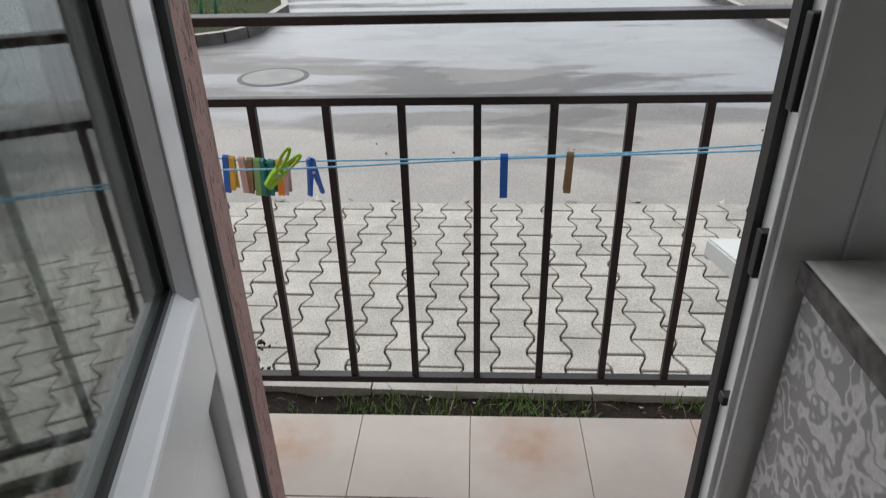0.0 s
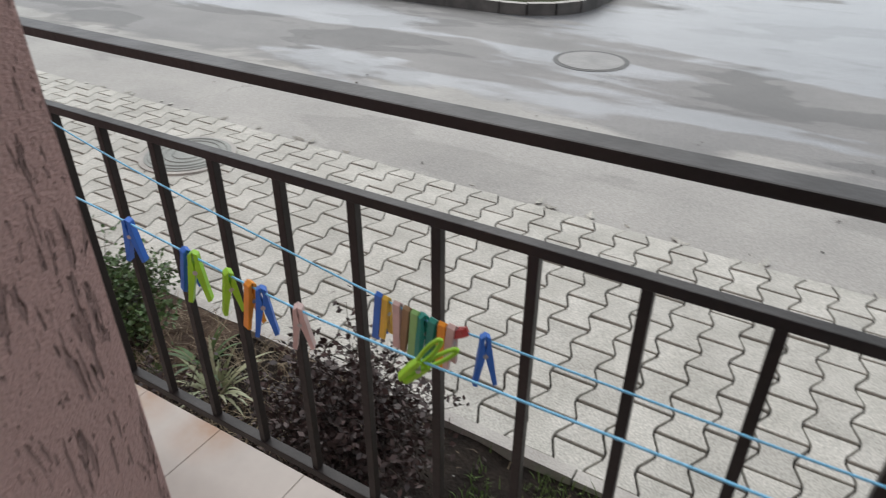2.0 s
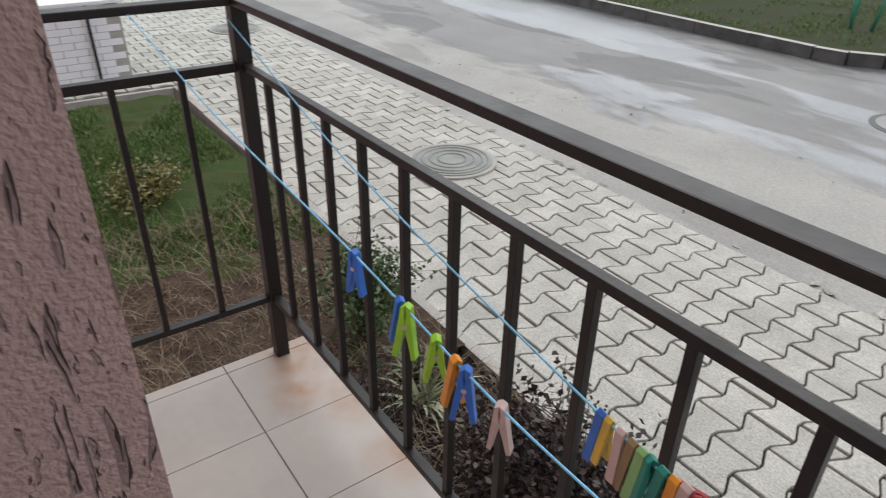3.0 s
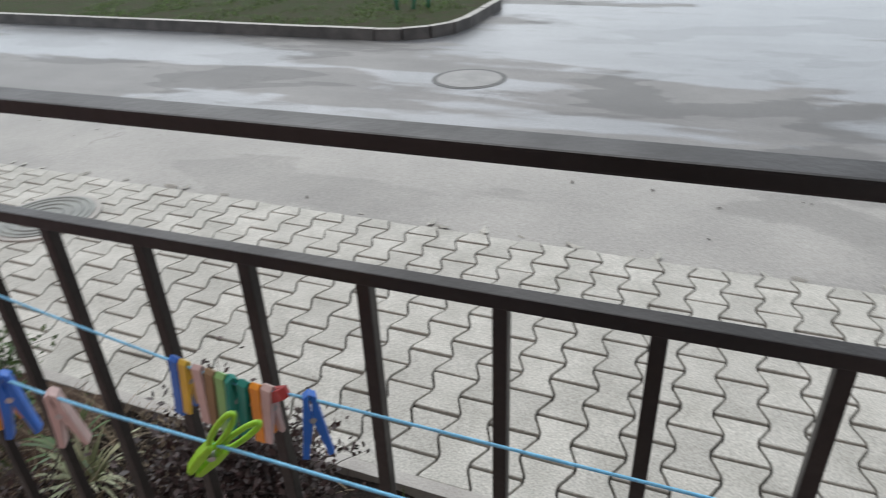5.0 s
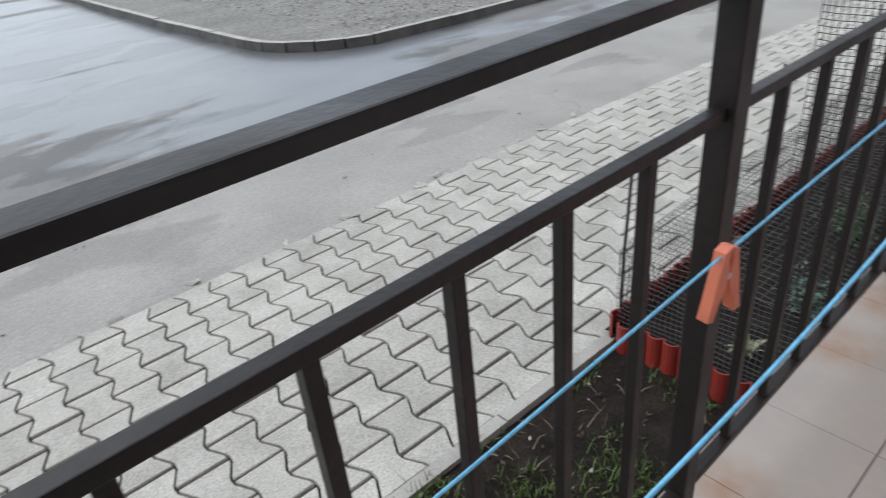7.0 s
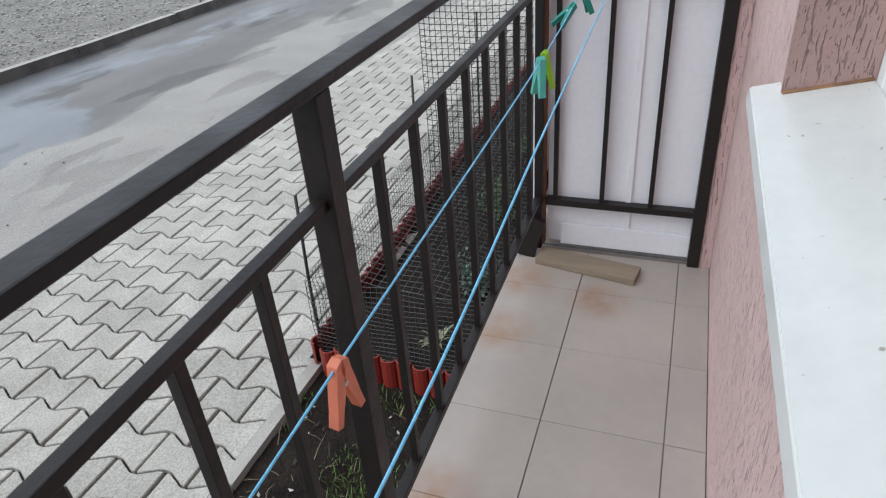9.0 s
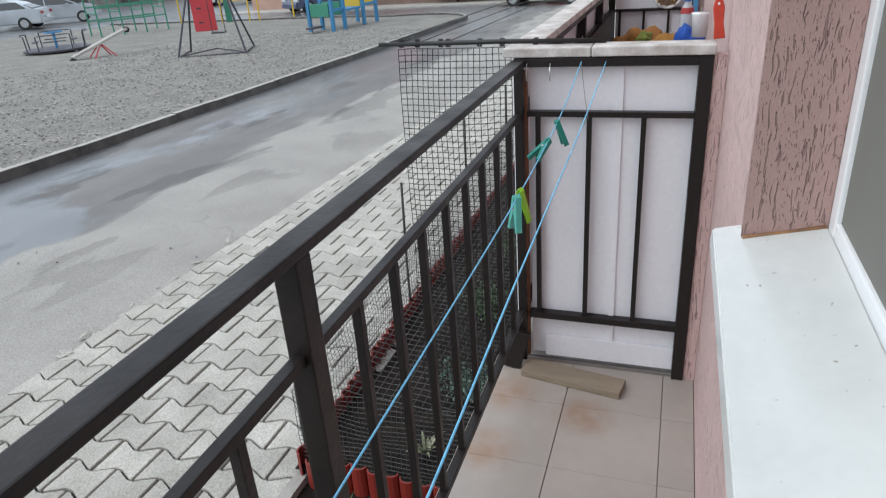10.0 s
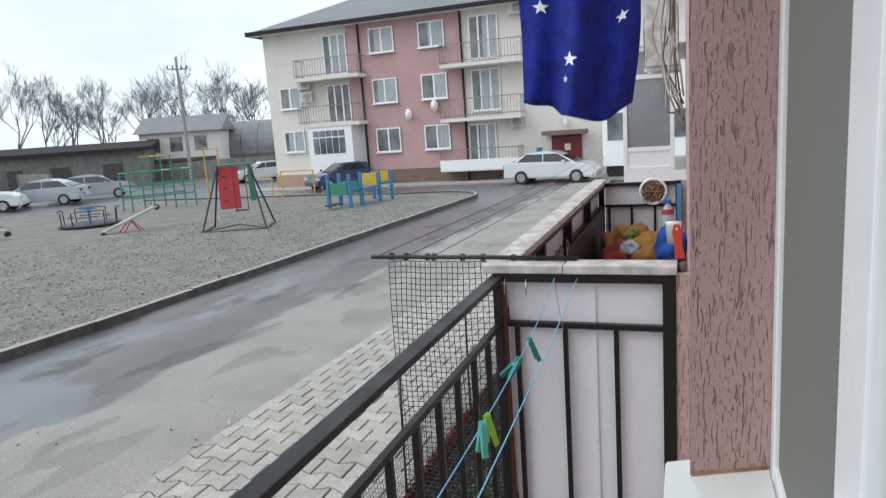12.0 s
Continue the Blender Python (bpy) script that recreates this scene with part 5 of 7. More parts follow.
def shell_wreath():
    w = thing("hanging_bowl", (8.395, -0.435, 1.22), "round white rim filled with dried flowers, hung up", "wreath")
    R = 0.155
    bm = bmesh.new()
    n, m = 28, 8
    ring = [[bm.verts.new((math.cos(b * 6.283 / m) * 0.018, (R + math.sin(b * 6.283 / m) * 0.018) * math.cos(a * 6.283 / n), (R + math.sin(b * 6.283 / m) * 0.018) * math.sin(a * 6.283 / n))) for b in range(m)] for a in range(n)]
    for a in range(n):
        for b in range(m):
            bm.faces.new((ring[a][b], ring[(a + 1) % n][b], ring[(a + 1) % n][(b + 1) % m], ring[a][(b + 1) % m]))
    part("rim", bm, M_PVC, w, smooth=True)
    part("backing", bm_tube(bmesh.new(), [(0.005, 0, 0), (0.015, 0, 0)], R, 24), M_PLINTH, w)
    r = random.Random(4)
    bm = bmesh.new()
    for _ in range(120):
        a, d = r.uniform(0, 6.283), R * math.sqrt(r.random()) * 0.92
        c = Vector((-r.uniform(0, 0.03), d * math.cos(a), d * math.sin(a)))
        bmesh.ops.create_icosphere(bm, subdivisions=1, radius=r.uniform(0.008, 0.016), matrix=Matrix.Translation(c))
    part("filling", bm, mat("dried_flowers", (0.40, 0.30, 0.16), (0.20, 0.10, 0.05), scale=40, rough=0.8, rand=0.5), w, "brown and cream dried flowers")
    part("hanger", bm_tube(bmesh.new(), [(0, 0, R), (0, 0, R + 0.07)], 0.012, 8), M_PVC, w)
    w.scale = (0.68, 0.68, 0.68)


shell_wreath()


def wall_rag():
    bm = bm_box(bmesh.new(), 8.36, 8.38, -0.665, -0.625, 0.95, 1.28, 0.004)
    tagged(obj("blue_sprayer", bm, paint("light_blue_plastic", (0.10, 0.30, 0.55))), "slim light-blue plastic tool hung by the wall", "tool")


wall_rag()


def wire_loops():
    for x in (5.9, 6.05, 6.25):
        bm = bmesh.new()
        bm_tube(bm, [(x, -0.045, 1.10), (x + 0.01, -0.06, 1.17), (x, -0.045, 1.2), (x - 0.02, -0.05, 1.15), (x, -0.06, 0.8), (x + 0.02, -0.05, 0.72)], 0.004, 5)
        tagged(obj("wire_coil", bm, M_SLAB, True), "loose grey wire loop hung on the railing", "wire", "wire loops")


wire_loops()


# ---- towel, air conditioner and cables above ----
def star_towel():
    t = placed("star_towel", (4.35, -0.42, 1.88), "dark blue towel with white stars, hung out", "towel")
    blue = mat("blue_terry", (0.010, 0.026, 0.30), (0.006, 0.013, 0.17), scale=30, rough=0.95, bump=0.5, bump_scale=300, fine=0.2)
    nu, nv = 36, 40
    def at(u, v, side):
        fold = 0.045 * math.sin(u * 8.2 + 0.4) * (0.35 + 0.65 * v) + 0.022 * math.sin(u * 17 + v * 3) * (0.3 + v)
        belly = 0.05 * math.sin(math.pi * min(1, v * 1.05)) * (1 - u)
        narrow = 0.5 + (u - 0.5) * (0.92 + 0.16 * math.sin(2.6 * v))
        y = -0.275 - 0.29 * narrow + 0.010 * math.sin(v * 7) + belly * 0.4
        hem = 0.686 + 0.055 / (1 + math.exp(-(u - 0.30) * 26)) - 0.030 * max(0.0, u - 0.80) * 4 + 0.010 * math.sin(u * 11)
        return Vector((4.30 + fold + belly + side * 0.006, y, 2.62 - hem * v))
    bm = bmesh.new()
    for s in (0, 1):
        g = [[bm.verts.new(at(i / nu, j / nv, s)) for i in range(nu + 1)] for j in range(nv + 1)]
        for j in range(nv):
            for i in range(nu):
                bm.faces.new((g[j][i], g[j][i + 1], g[j + 1][i + 1], g[j + 1][i]))
        if s == 0:
            first = g
    for i in range(nu):
        bm.faces.new((first[nv][i], first[nv][i + 1], g[nv][i + 1], g[nv][i]))
    for j in range(nv):
        bm.faces.new((first[j][0], first[j + 1][0], g[j + 1][0], g[j][0]))
        bm.faces.new((first[j][nu], first[j + 1][nu], g[j + 1][nu], g[j][nu]))
    part("cloth", bm, blue, t, smooth=True)
    for u, v, s in ((0.20, 0.62, 0.021), (0.46, 0.80, 0.021), (0.86, 0.66, 0.016), (0.42, 0.87, 0.010), (0.72, 0.42, 0.018), (0.3, 0.3, 0.018)):
        bm = bmesh.new()
        c = at(u, v, 0) + Vector((-0.004, 0, 0))
        ring = []
        for k in range(10):
            rr = s if k % 2 == 0 else s * 0.42
            a = k * math.pi / 5 + 0.3
            e = at(u + rr * math.cos(a) / 0.285, v - rr * math.sin(a) / 0.735, 0)
            ring.append(bm.verts.new((e.x - 0.004, e.y, e.z)))
        bm.faces.new(ring)
        part("star", bm, M_PVC, t, "white printed star")
    line = tagged(obj("upper_line", bm_tube(bmesh.new(), [(4.305, -0.70, 2.625), (4.305, 0.6, 2.622)], 0.003, 6), M_ROPE, True), "clothes line carrying the towel", "clothes line")
    return t


star_towel()


def aircon(at, name="air_conditioner", label="white air-conditioner outdoor unit on wall brackets", s=1.0, turn=0):
    a = thing(name, at, label, "air conditioner", "outdoor units")
    part("case", bm_box(bmesh.new(), -0.14 * s, 0.14 * s, -0.38 * s, 0.38 * s, 0, 0.54 * s, 0.012), M_WORNWHITE if s < 1.05 else M_PVC, a)
    bm = bmesh.new()
    for r in (0.06, 0.11, 0.16, 0.205):
        pts = [(-0.148 * s, (-0.08 + r * math.cos(k * 6.283 / 20)) * s, (0.27 + r * math.sin(k * 6.283 / 20)) * s) for k in range(21)]
        bm_tube(bm, pts, 0.006 * s, 4, False)
    part("fan_grille", bm, M_GASKET, a)
    for y in (-0.28, 0.28):
        part("bracket", bm_bar(bmesh.new(), (-0.15 * s, y * s, -0.02), (0.16 * s, y * s, -0.02), 0.03 * s, 0.03 * s), M_PVC, a)
    a.rotation_euler = (0, 0, radians(turn))
    return a


ac = aircon((9.2, -0.50, 2.28), turn=-90)


def cables():
    r = random.Random(8)
    for k in range(9):
        y = -0.60 + r.uniform(-0.06, 0.03)
        pts = [(7.6 + r.uniform(-0.3, 0.3), -0.62, 2.9), (7.5 + r.uniform(-0.25, 0.25), y + r.uniform(-0.02, 0.09), 2.45), (7.3 + r.uniform(-0.25, 0.25), y + r.uniform(-0.03, 0.05), 2.05 + r.uniform(-0.15, 0.2)), (7.3 + r.uniform(-0.2, 0.2), -0.685, 1.75 + r.uniform(0, 0.35))]
        bm = bm_tube(bmesh.new(), spline(pts, 7), 0.0065, 5)
        tagged(obj("cable", bm, M_DRYGRASS if k % 2 else M_KERB, True), "loose tangled cable on the house wall", "cable", "cables")


cables()


def glazed_bay():
    """The enclosed balcony further along the house, seen end-on."""
    b = placed("glazed_balcony", (11.5, -0.3, 0), "white plastic enclosed balcony further along the house", "balcony")
    x = 11.0
    part_box("parapet", (x, x + 2.8, WALL_Y, 0.02, -1.3, 1.18), M_PVC, b)
    frame_end = ((-0.03, 0.02, 1.18, 2.62), (-0.575, -0.525, 1.18, 2.62))
    for y0, y1, z0, z1 in frame_end:
        part_box("upright", (x, x + 0.05, y0 - 0.0, y1, z0, z1), M_PVC, b, 0.004)
    for z in (1.18, 1.42, 2.28, 2.60):
        part_box("rail", (x + 0.002, x + 0.048, -0.525, -0.03, z, z + 0.055), M_PVC, b, 0.004)
    part_box("pane", (x + 0.02, x + 0.028, -0.525, -0.03, 1.475, 2.28), M_DARKPANE, b)
    part_box("pane", (x + 0.02, x + 0.028, -0.525, -0.03, 2.335, 2.60), M_DARKPANE, b)
    part_box("lower_panel", (x + 0.015, x + 0.03, -0.525, -0.03, 1.235, 1.42), M_PVC, b)
    part_box("side_wall", (x + 0.03, x + 2.8, -0.02, 0.02, 1.18, 2.66), M_PVC, b)
    part_box("roof", (x - 0.02, x + 2.8, WALL_Y, 0.05, 2.66, 2.72), M_PVC, b)


glazed_bay()


set_out(mark, FLAT)
mark = standing()


# ---- white neighbour box at the other end ----
def white_parapet():
    p = placed("white_parapet", (-5.2, -0.2, -0.45), "white brick-patterned balcony front beyond the lawn", "parapet")
    part_box("core", (-7.6, -5.14, -2.4, 0.66, -0.5, 0.33), M_KERB, p)
    bm = bm_box(bmesh.new(), 0, 0.012, 0, 0.235, 0, 0.068, 0.003)
    me = bpy.data.meshes.new("brick")
    bm.to_mesh(me)
    bm.free()
    me.materials.append(M_PVCPANEL)
    for row in range(11):
        for i in range(13):
            y = -2.38 + 0.242 * i + (0.12 if row % 2 else 0)
            if y + 0.235 < 0.68:
                piece("brick", me, p, pose(-5.138 + 5.2, y + 0.2, -0.45 + 0.073 * row + 0.002 + 0.45))
    part_box("cap", (-7.65, -5.10, -2.4, 0.70, 0.345, 0.38), M_PVCPANEL, p, 0.005)
    part_box("downpipe", (-5.12, -5.09, 0.32, 0.345, -0.45, 0.34), M_WIRE, p)


white_parapet()
set_out(mark, GARDEN @ pose(-0.85, 0.15, 0))
mark = standing()


# ---- manholes ----
def manhole(x, y, r, z, material, label):
    m = thing("manhole_cover", (x, y, z), label, "manhole cover", "manhole covers")
    part("ring", bm_tube(bmesh.new(), [(0, 0, -0.03), (0, 0, 0.010)], r * 1.12, 40), M_KERB, m)
    part("lid", bm_tube(bmesh.new(), [(0, 0, 0.0), (0, 0, 0.016)], r, 40), material, m)
    for q in (0.35, 0.55, 0.75, 0.9):
        bm = bmesh.new()
        bm_tube(bm, [(q * r * math.cos(k * 6.2832 / 32), q * r * math.sin(k * 6.2832 / 32), 0.017) for k in range(33)], 0.006, 4, False)
        part("rib", bm, material, m)
    return m


M_COVER = mat("grey_green_cover", (0.25, 0.26, 0.235), (0.19, 0.195, 0.18), scale=8, rough=0.6, bump=0.3)
manhole(-2.46, 2.415, 0.33, -0.445, M_COVER, "grey round manhole cover among the pavers")
manhole(-8.15, 2.615, 0.33, -0.445, M_COVER, "grey round manhole cover among the pavers")
flush = thing("manhole_cover", (-0.764, 6.684, -0.4585), "flush manhole cover with a dark wet rim in the asphalt", "manhole cover", "manhole covers")
part("lid", bm_tube(bmesh.new(), [(0, 0, -0.04), (0, 0, 0.003)], 0.37, 40), mat("asphalt_cover", (0.20, 0.192, 0.18), (0.14, 0.135, 0.128), scale=6, rough=0.45, bump=0.3), flush)
part("rim", bm_tube(bmesh.new(), [(0, 0, -0.04), (0, 0, 0.0)], 0.43, 40), mat("wet_rim", (0.075, 0.073, 0.07), (0.05, 0.049, 0.047), scale=9, rough=0.6, bump=0.3), flush, "dark wet rim")


litter("road_litter", (-6.0, 6.5, 3.2, 5.0), 45, 0.020, M_TWIG, "small dark leaves and grit on the asphalt", "litter", lambda x, y: gz(x) - 0.020, 51)
litter("mortar_scraps", (-5.0, 6.5, 3.11, 3.17), 60, 0.055, M_PAVER, "pale mortar scraps along the paver edge", "mortar", lambda x, y: gz(x) - 0.026, 52)


def island_trunks():
    r = random.Random(2)
    for k, (x, y) in enumerate(((-3.0, 10.2), (-3.25, 10.1), (-2.8, 10.35), (-3.4, 10.4))):
        bm = bm_tube(bmesh.new(), [(x, y, -0.36), (x + r.uniform(-0.05, 0.05), y, 0.0), (x + r.uniform(-0.1, 0.1), y, 0.55)], [0.03, 0.024, 0.015], 6)
        tagged(obj("young_trunk", bm, P_PLAYGREEN, True), "thin green-painted young tree trunk on the island", "tree trunk", "young trunks")


island_trunks()


def island_z(x, y):
    return -0.36


blades("island_grass", (-9.5, -2.0, 8.6, 12.9), 9500, 0.07, M_GRASS, "short grass on the island", "grass", island_z, 31, 0.8, 0.007, patch(1.2, -0.02, 4.0))


set_out(mark, YARD)
mark = standing()


# ---- playground ----
litter("loose_stones", (7.9, 24.0, 7.0, 15.0), 5600, 0.036, M_KERB, "pale loose stones on the gravel", "stones", lambda x, y: gz(x) + 0.042, 61)
litter("loose_stones", (7.9, 24.0, 7.0, 15.0), 4600, 0.034, M_KERBDARK, "dark loose stones on the gravel", "stones", lambda x, y: gz(x) + 0.042, 62)


def swing():
    s = thing("swing_set", (18.8, 11.7, gz(18.8) + 0.05), "dark steel swing frame with a red back panel", "swing")
    s.scale = (0.93, 0.93, 0.93)
    for y in (-0.85, 0.85):
        for x in (-0.75, 0.75):
            part("leg", bm_tube(bmesh.new(), [(x, y * 1.15, 0), (0, y * 0.55, 2.0)], 0.03, 6), P_PLAYDARK, s)
        part("foot_bar", bm_tube(bmesh.new(), [(-0.75, y * 1.15, 0.03), (0.75, y * 1.15, 0.03)], 0.025, 6), P_PLAYDARK, s)
    part("foot_bar", bm_tube(bmesh.new(), [(-0.75, -0.98, 0.03), (-0.75, 0.98, 0.03)], 0.025, 6), P_PLAYDARK, s)
    part("top_bar", bm_tube(bmesh.new(), [(0, -0.55, 2.0), (0, 0.55, 2.0)], 0.035, 8), P_PLAYGREEN, s)
    part("back_panel", bm_box(bmesh.new(), 0.12, 0.15, -0.10, 0.55, 0.62, 1.95, 0.02), P_PLAYRED, s, "red sheet panel")
    for z in (0.85, 1.25, 1.62):
        part("slot", bm_box(bmesh.new(), 0.108, 0.121, 0.26, 0.40, z, z + 0.04), P_PLAYDARK, s)
    part("side_panel", bm_box(bmesh.new(), 0.42, 0.46, -0.52, -0.34, 0.8, 1.9, 0.01), P_PLAYGREEN, s, "green sheet panel")
    part("seat", bm_box(bmesh.new(), -0.14, 0.14, -0.35, 0.05, 0.55, 0.59, 0.01), P_PLAYDARK, s)
    for y in (-0.34, 0.04):
        part("chain", bm_tube(bmesh.new(), [(0, y, 0.58), (0, y, 2.0)], 0.012, 5), P_PLAYDARK, s)
    part("stay", bm_tube(bmesh.new(), [(-0.7, -0.9, 0.05), (0, 0.0, 0.12), (-0.7, 0.9, 0.05)], 0.02, 6), P_PLAYDARK, s)
    s.rotation_euler = (0, 0, radians(24))


swing()


def carousel():
    c = thing("carousel", (19.9, 18.7, gz(19.9) + 0.05), "low round steel carousel with rails", "carousel")
    c.scale = (0.87, 0.87, 0.87)
    part("deck", bm_tube(bmesh.new(), [(0, 0, 0.08), (0, 0, 0.14)], 1.15, 20), P_PLAYDARK, c)
    part("post", bm_tube(bmesh.new(), [(0, 0, 0), (0, 0, 0.72)], 0.05, 8), P_PLAYBLUE, c)
    part("wheel", bm_tube(bmesh.new(), [(0.3 * math.cos(k * 0.5236), 0.3 * math.sin(k * 0.5236), 0.7) for k in range(13)], 0.025, 6), P_PLAYBLUE, c)
    for k in range(4):
        a0 = k * 1.5708 + 0.25
        pts = [(1.1 * math.cos(a0), 1.1 * math.sin(a0), 0.14), (1.12 * math.cos(a0), 1.12 * math.sin(a0), 0.66)] + [(1.12 * math.cos(a0 + j * 0.18), 1.12 * math.sin(a0 + j * 0.18), 0.68) for j in range(1, 6)] + [(1.12 * math.cos(a0 + 1.05), 1.12 * math.sin(a0 + 1.05), 0.66), (1.1 * math.cos(a0 + 1.05), 1.1 * math.sin(a0 + 1.05), 0.14)]
        part("rail", bm_tube(bmesh.new(), pts, 0.022, 6), P_PLAYDARK, c)
        part("seat", bm_bar(bmesh.new(), (0.75 * math.cos(a0), 0.75 * math.sin(a0), 0.42), (0.75 * math.cos(a0 + 1.05), 0.75 * math.sin(a0 + 1.05), 0.42), 0.2, 0.03), P_PLAYDARK, c)


carousel()


def seesaw(at, turn, tip, label):
    s = thing("seesaw", at, label, "seesaw", "seesaws")
    s.scale = (0.75, 0.75, 0.75)
    b = part("board", bm_bar(bmesh.new(), (-1.1, 0, 0.52 - tip), (1.1, 0, 0.52 + tip), 0.34, 0.08), M_KERB, s)
    for x in (-1.1, 1.1):
        part("grip", bm_tube(bmesh.new(), [(x * 0.8, -0.16, 0.70 + tip * x * 0.8), (x * 0.8, 0.16, 0.70 + tip * x * 0.8)], 0.02, 6), P_PLAYDARK, s)
        part("bumper", bm_tube(bmesh.new(), [(x, -0.09, 0.44 + tip * x), (x, 0.09, 0.44 + tip * x)], 0.11, 12), M_TYRE, s)
    for x in (-0.4, 0.4):
        for y in (-0.2, 0.2):
            part("leg", bm_tube(bmesh.new(), [(x, y * 1.6, 0), (0, y * 0.5, 0.5)], 0.025, 6), P_PLAYRED, s)
    s.rotation_euler = (0, 0, radians(turn))
    return s


seesaw((18.4, 15.4, gz(18.4) + 0.05), -28, 0.40, "grey seesaw plank on red legs, tipped")
seesaw((16.6, 19.6, gz(16.6) + 0.05), -62, -0.2, "low grey seesaw plank")


def climbing_frame():
    c = thing("climbing_frame", (25.6, 20.9, gz(25.6) + 0.05), "green and yellow steel climbing frame", "climbing frame")
    def bar(p, q, m):
        part("bar", bm_tube(bmesh.new(), [p, q], 0.03, 6), m, c)
    xs, ys = (-1.3, -0.4, 0.5, 1.4), (-0.6, 0.6)
    for i, x in enumerate(xs):
        for y in ys:
            h = 2.3 if i in (1, 2) else 1.7
            bar((x, y, 0), (x, y, h), P_PLAYGREEN)
    for y in ys:
        for z in (0.6, 1.1, 1.65):
            bar((xs[0], y, z), (xs[-1], y, z), P_PLAYGREEN)
        bar((xs[1], y, 2.28), (xs[2], y, 2.28), P_PLAYYELLOW)
    for x in xs:
        bar((x, -0.6, 1.65), (x, 0.6, 1.65), P_PLAYGREEN if x < 0 else P_PLAYYELLOW)
        bar((x, -0.6, 0.9), (x, 0.6, 0.9), P_PLAYGREEN)
    c.rotation_euler = (0, 0, radians(-28))


climbing_frame()


def bar_gate(x, y, w, h, turn, label):
    g = thing("exercise_bar", (x, y, gz(x) + 0.05), label, "exercise bar", "exercise bars")
    for s in (-w / 2, w / 2):
        part("post", bm_tube(bmesh.new(), [(0, s, 0), (0, s, h)], 0.035, 6), P_PLAYYELLOW, g)
    part("crossbar", bm_tube(bmesh.new(), [(0, -w / 2, h), (0, w / 2, h)], 0.03, 6), P_PLAYYELLOW, g)
    g.rotation_euler = (0, 0, radians(turn))


bar_gate(29.0, 20.6, 1.7, 2.5, -30, "tall yellow steel exercise bar")
bar_gate(29.5, 16.3, 1.6, 1.2, 10, "low yellow steel exercise bar")
bar_gate(29.2, 18.2, 1.3, 0.9, 10, "low yellow steel exercise bar")


def play_table():
    t = thing("play_hut", (25.2, 10.8, gz(25.2) + 0.05), "blue timber play hut with green and yellow boards", "play hut")
    t.scale = (0.92, 0.92, 0.92)
    for i, (x, y) in enumerate(((-1.7, -0.5), (-1.7, 0.5), (-0.9, -0.5), (-0.9, 0.5), (0.6, -0.45), (0.6, 0.45), (1.6, -0.45), (1.6, 0.45))):
        part("post", bm_box(bmesh.new(), x - 0.06, x + 0.06, y - 0.06, y + 0.06, 0, 1.35 if x < 0 else 1.25, 0.01), P_PLAYBLUE, t)
    for x in (-1.7, -0.9):
        part("board", bm_box(bmesh.new(), x - 0.05, x + 0.05, -0.40, 0.40, 0.55, 1.0, 0.01), P_PLAYGREEN, t)
    for x in (0.6, 1.6):
        part("board", bm_box(bmesh.new(), x - 0.05, x + 0.05, -0.36, 0.36, 0.65, 1.2, 0.01), P_PLAYYELLOW, t)
    part("bench", bm_box(bmesh.new(), -0.8, 0.5, -0.4, 0.4, 0.62, 0.70, 0.01), P_PLAYBLUE, t)
    part("bench", bm_box(bmesh.new(), -2.5, -1.8, -0.15, 0.15, 0.2, 0.26, 0.01), P_PLAYDARK, t)
    for y in (-0.5, 0.5):
        part("rail", bm_box(bmesh.new(), -1.7, -0.9, y - 0.03, y + 0.03, 0.7, 0.8), P_PLAYBLUE, t)
        part("rail", bm_box(bmesh.new(), 0.6, 1.6, y - 0.03, y + 0.03, 0.7, 0.8), P_PLAYBLUE, t)
    t.rotation_euler = (0, 0, radians(-6))


play_table()


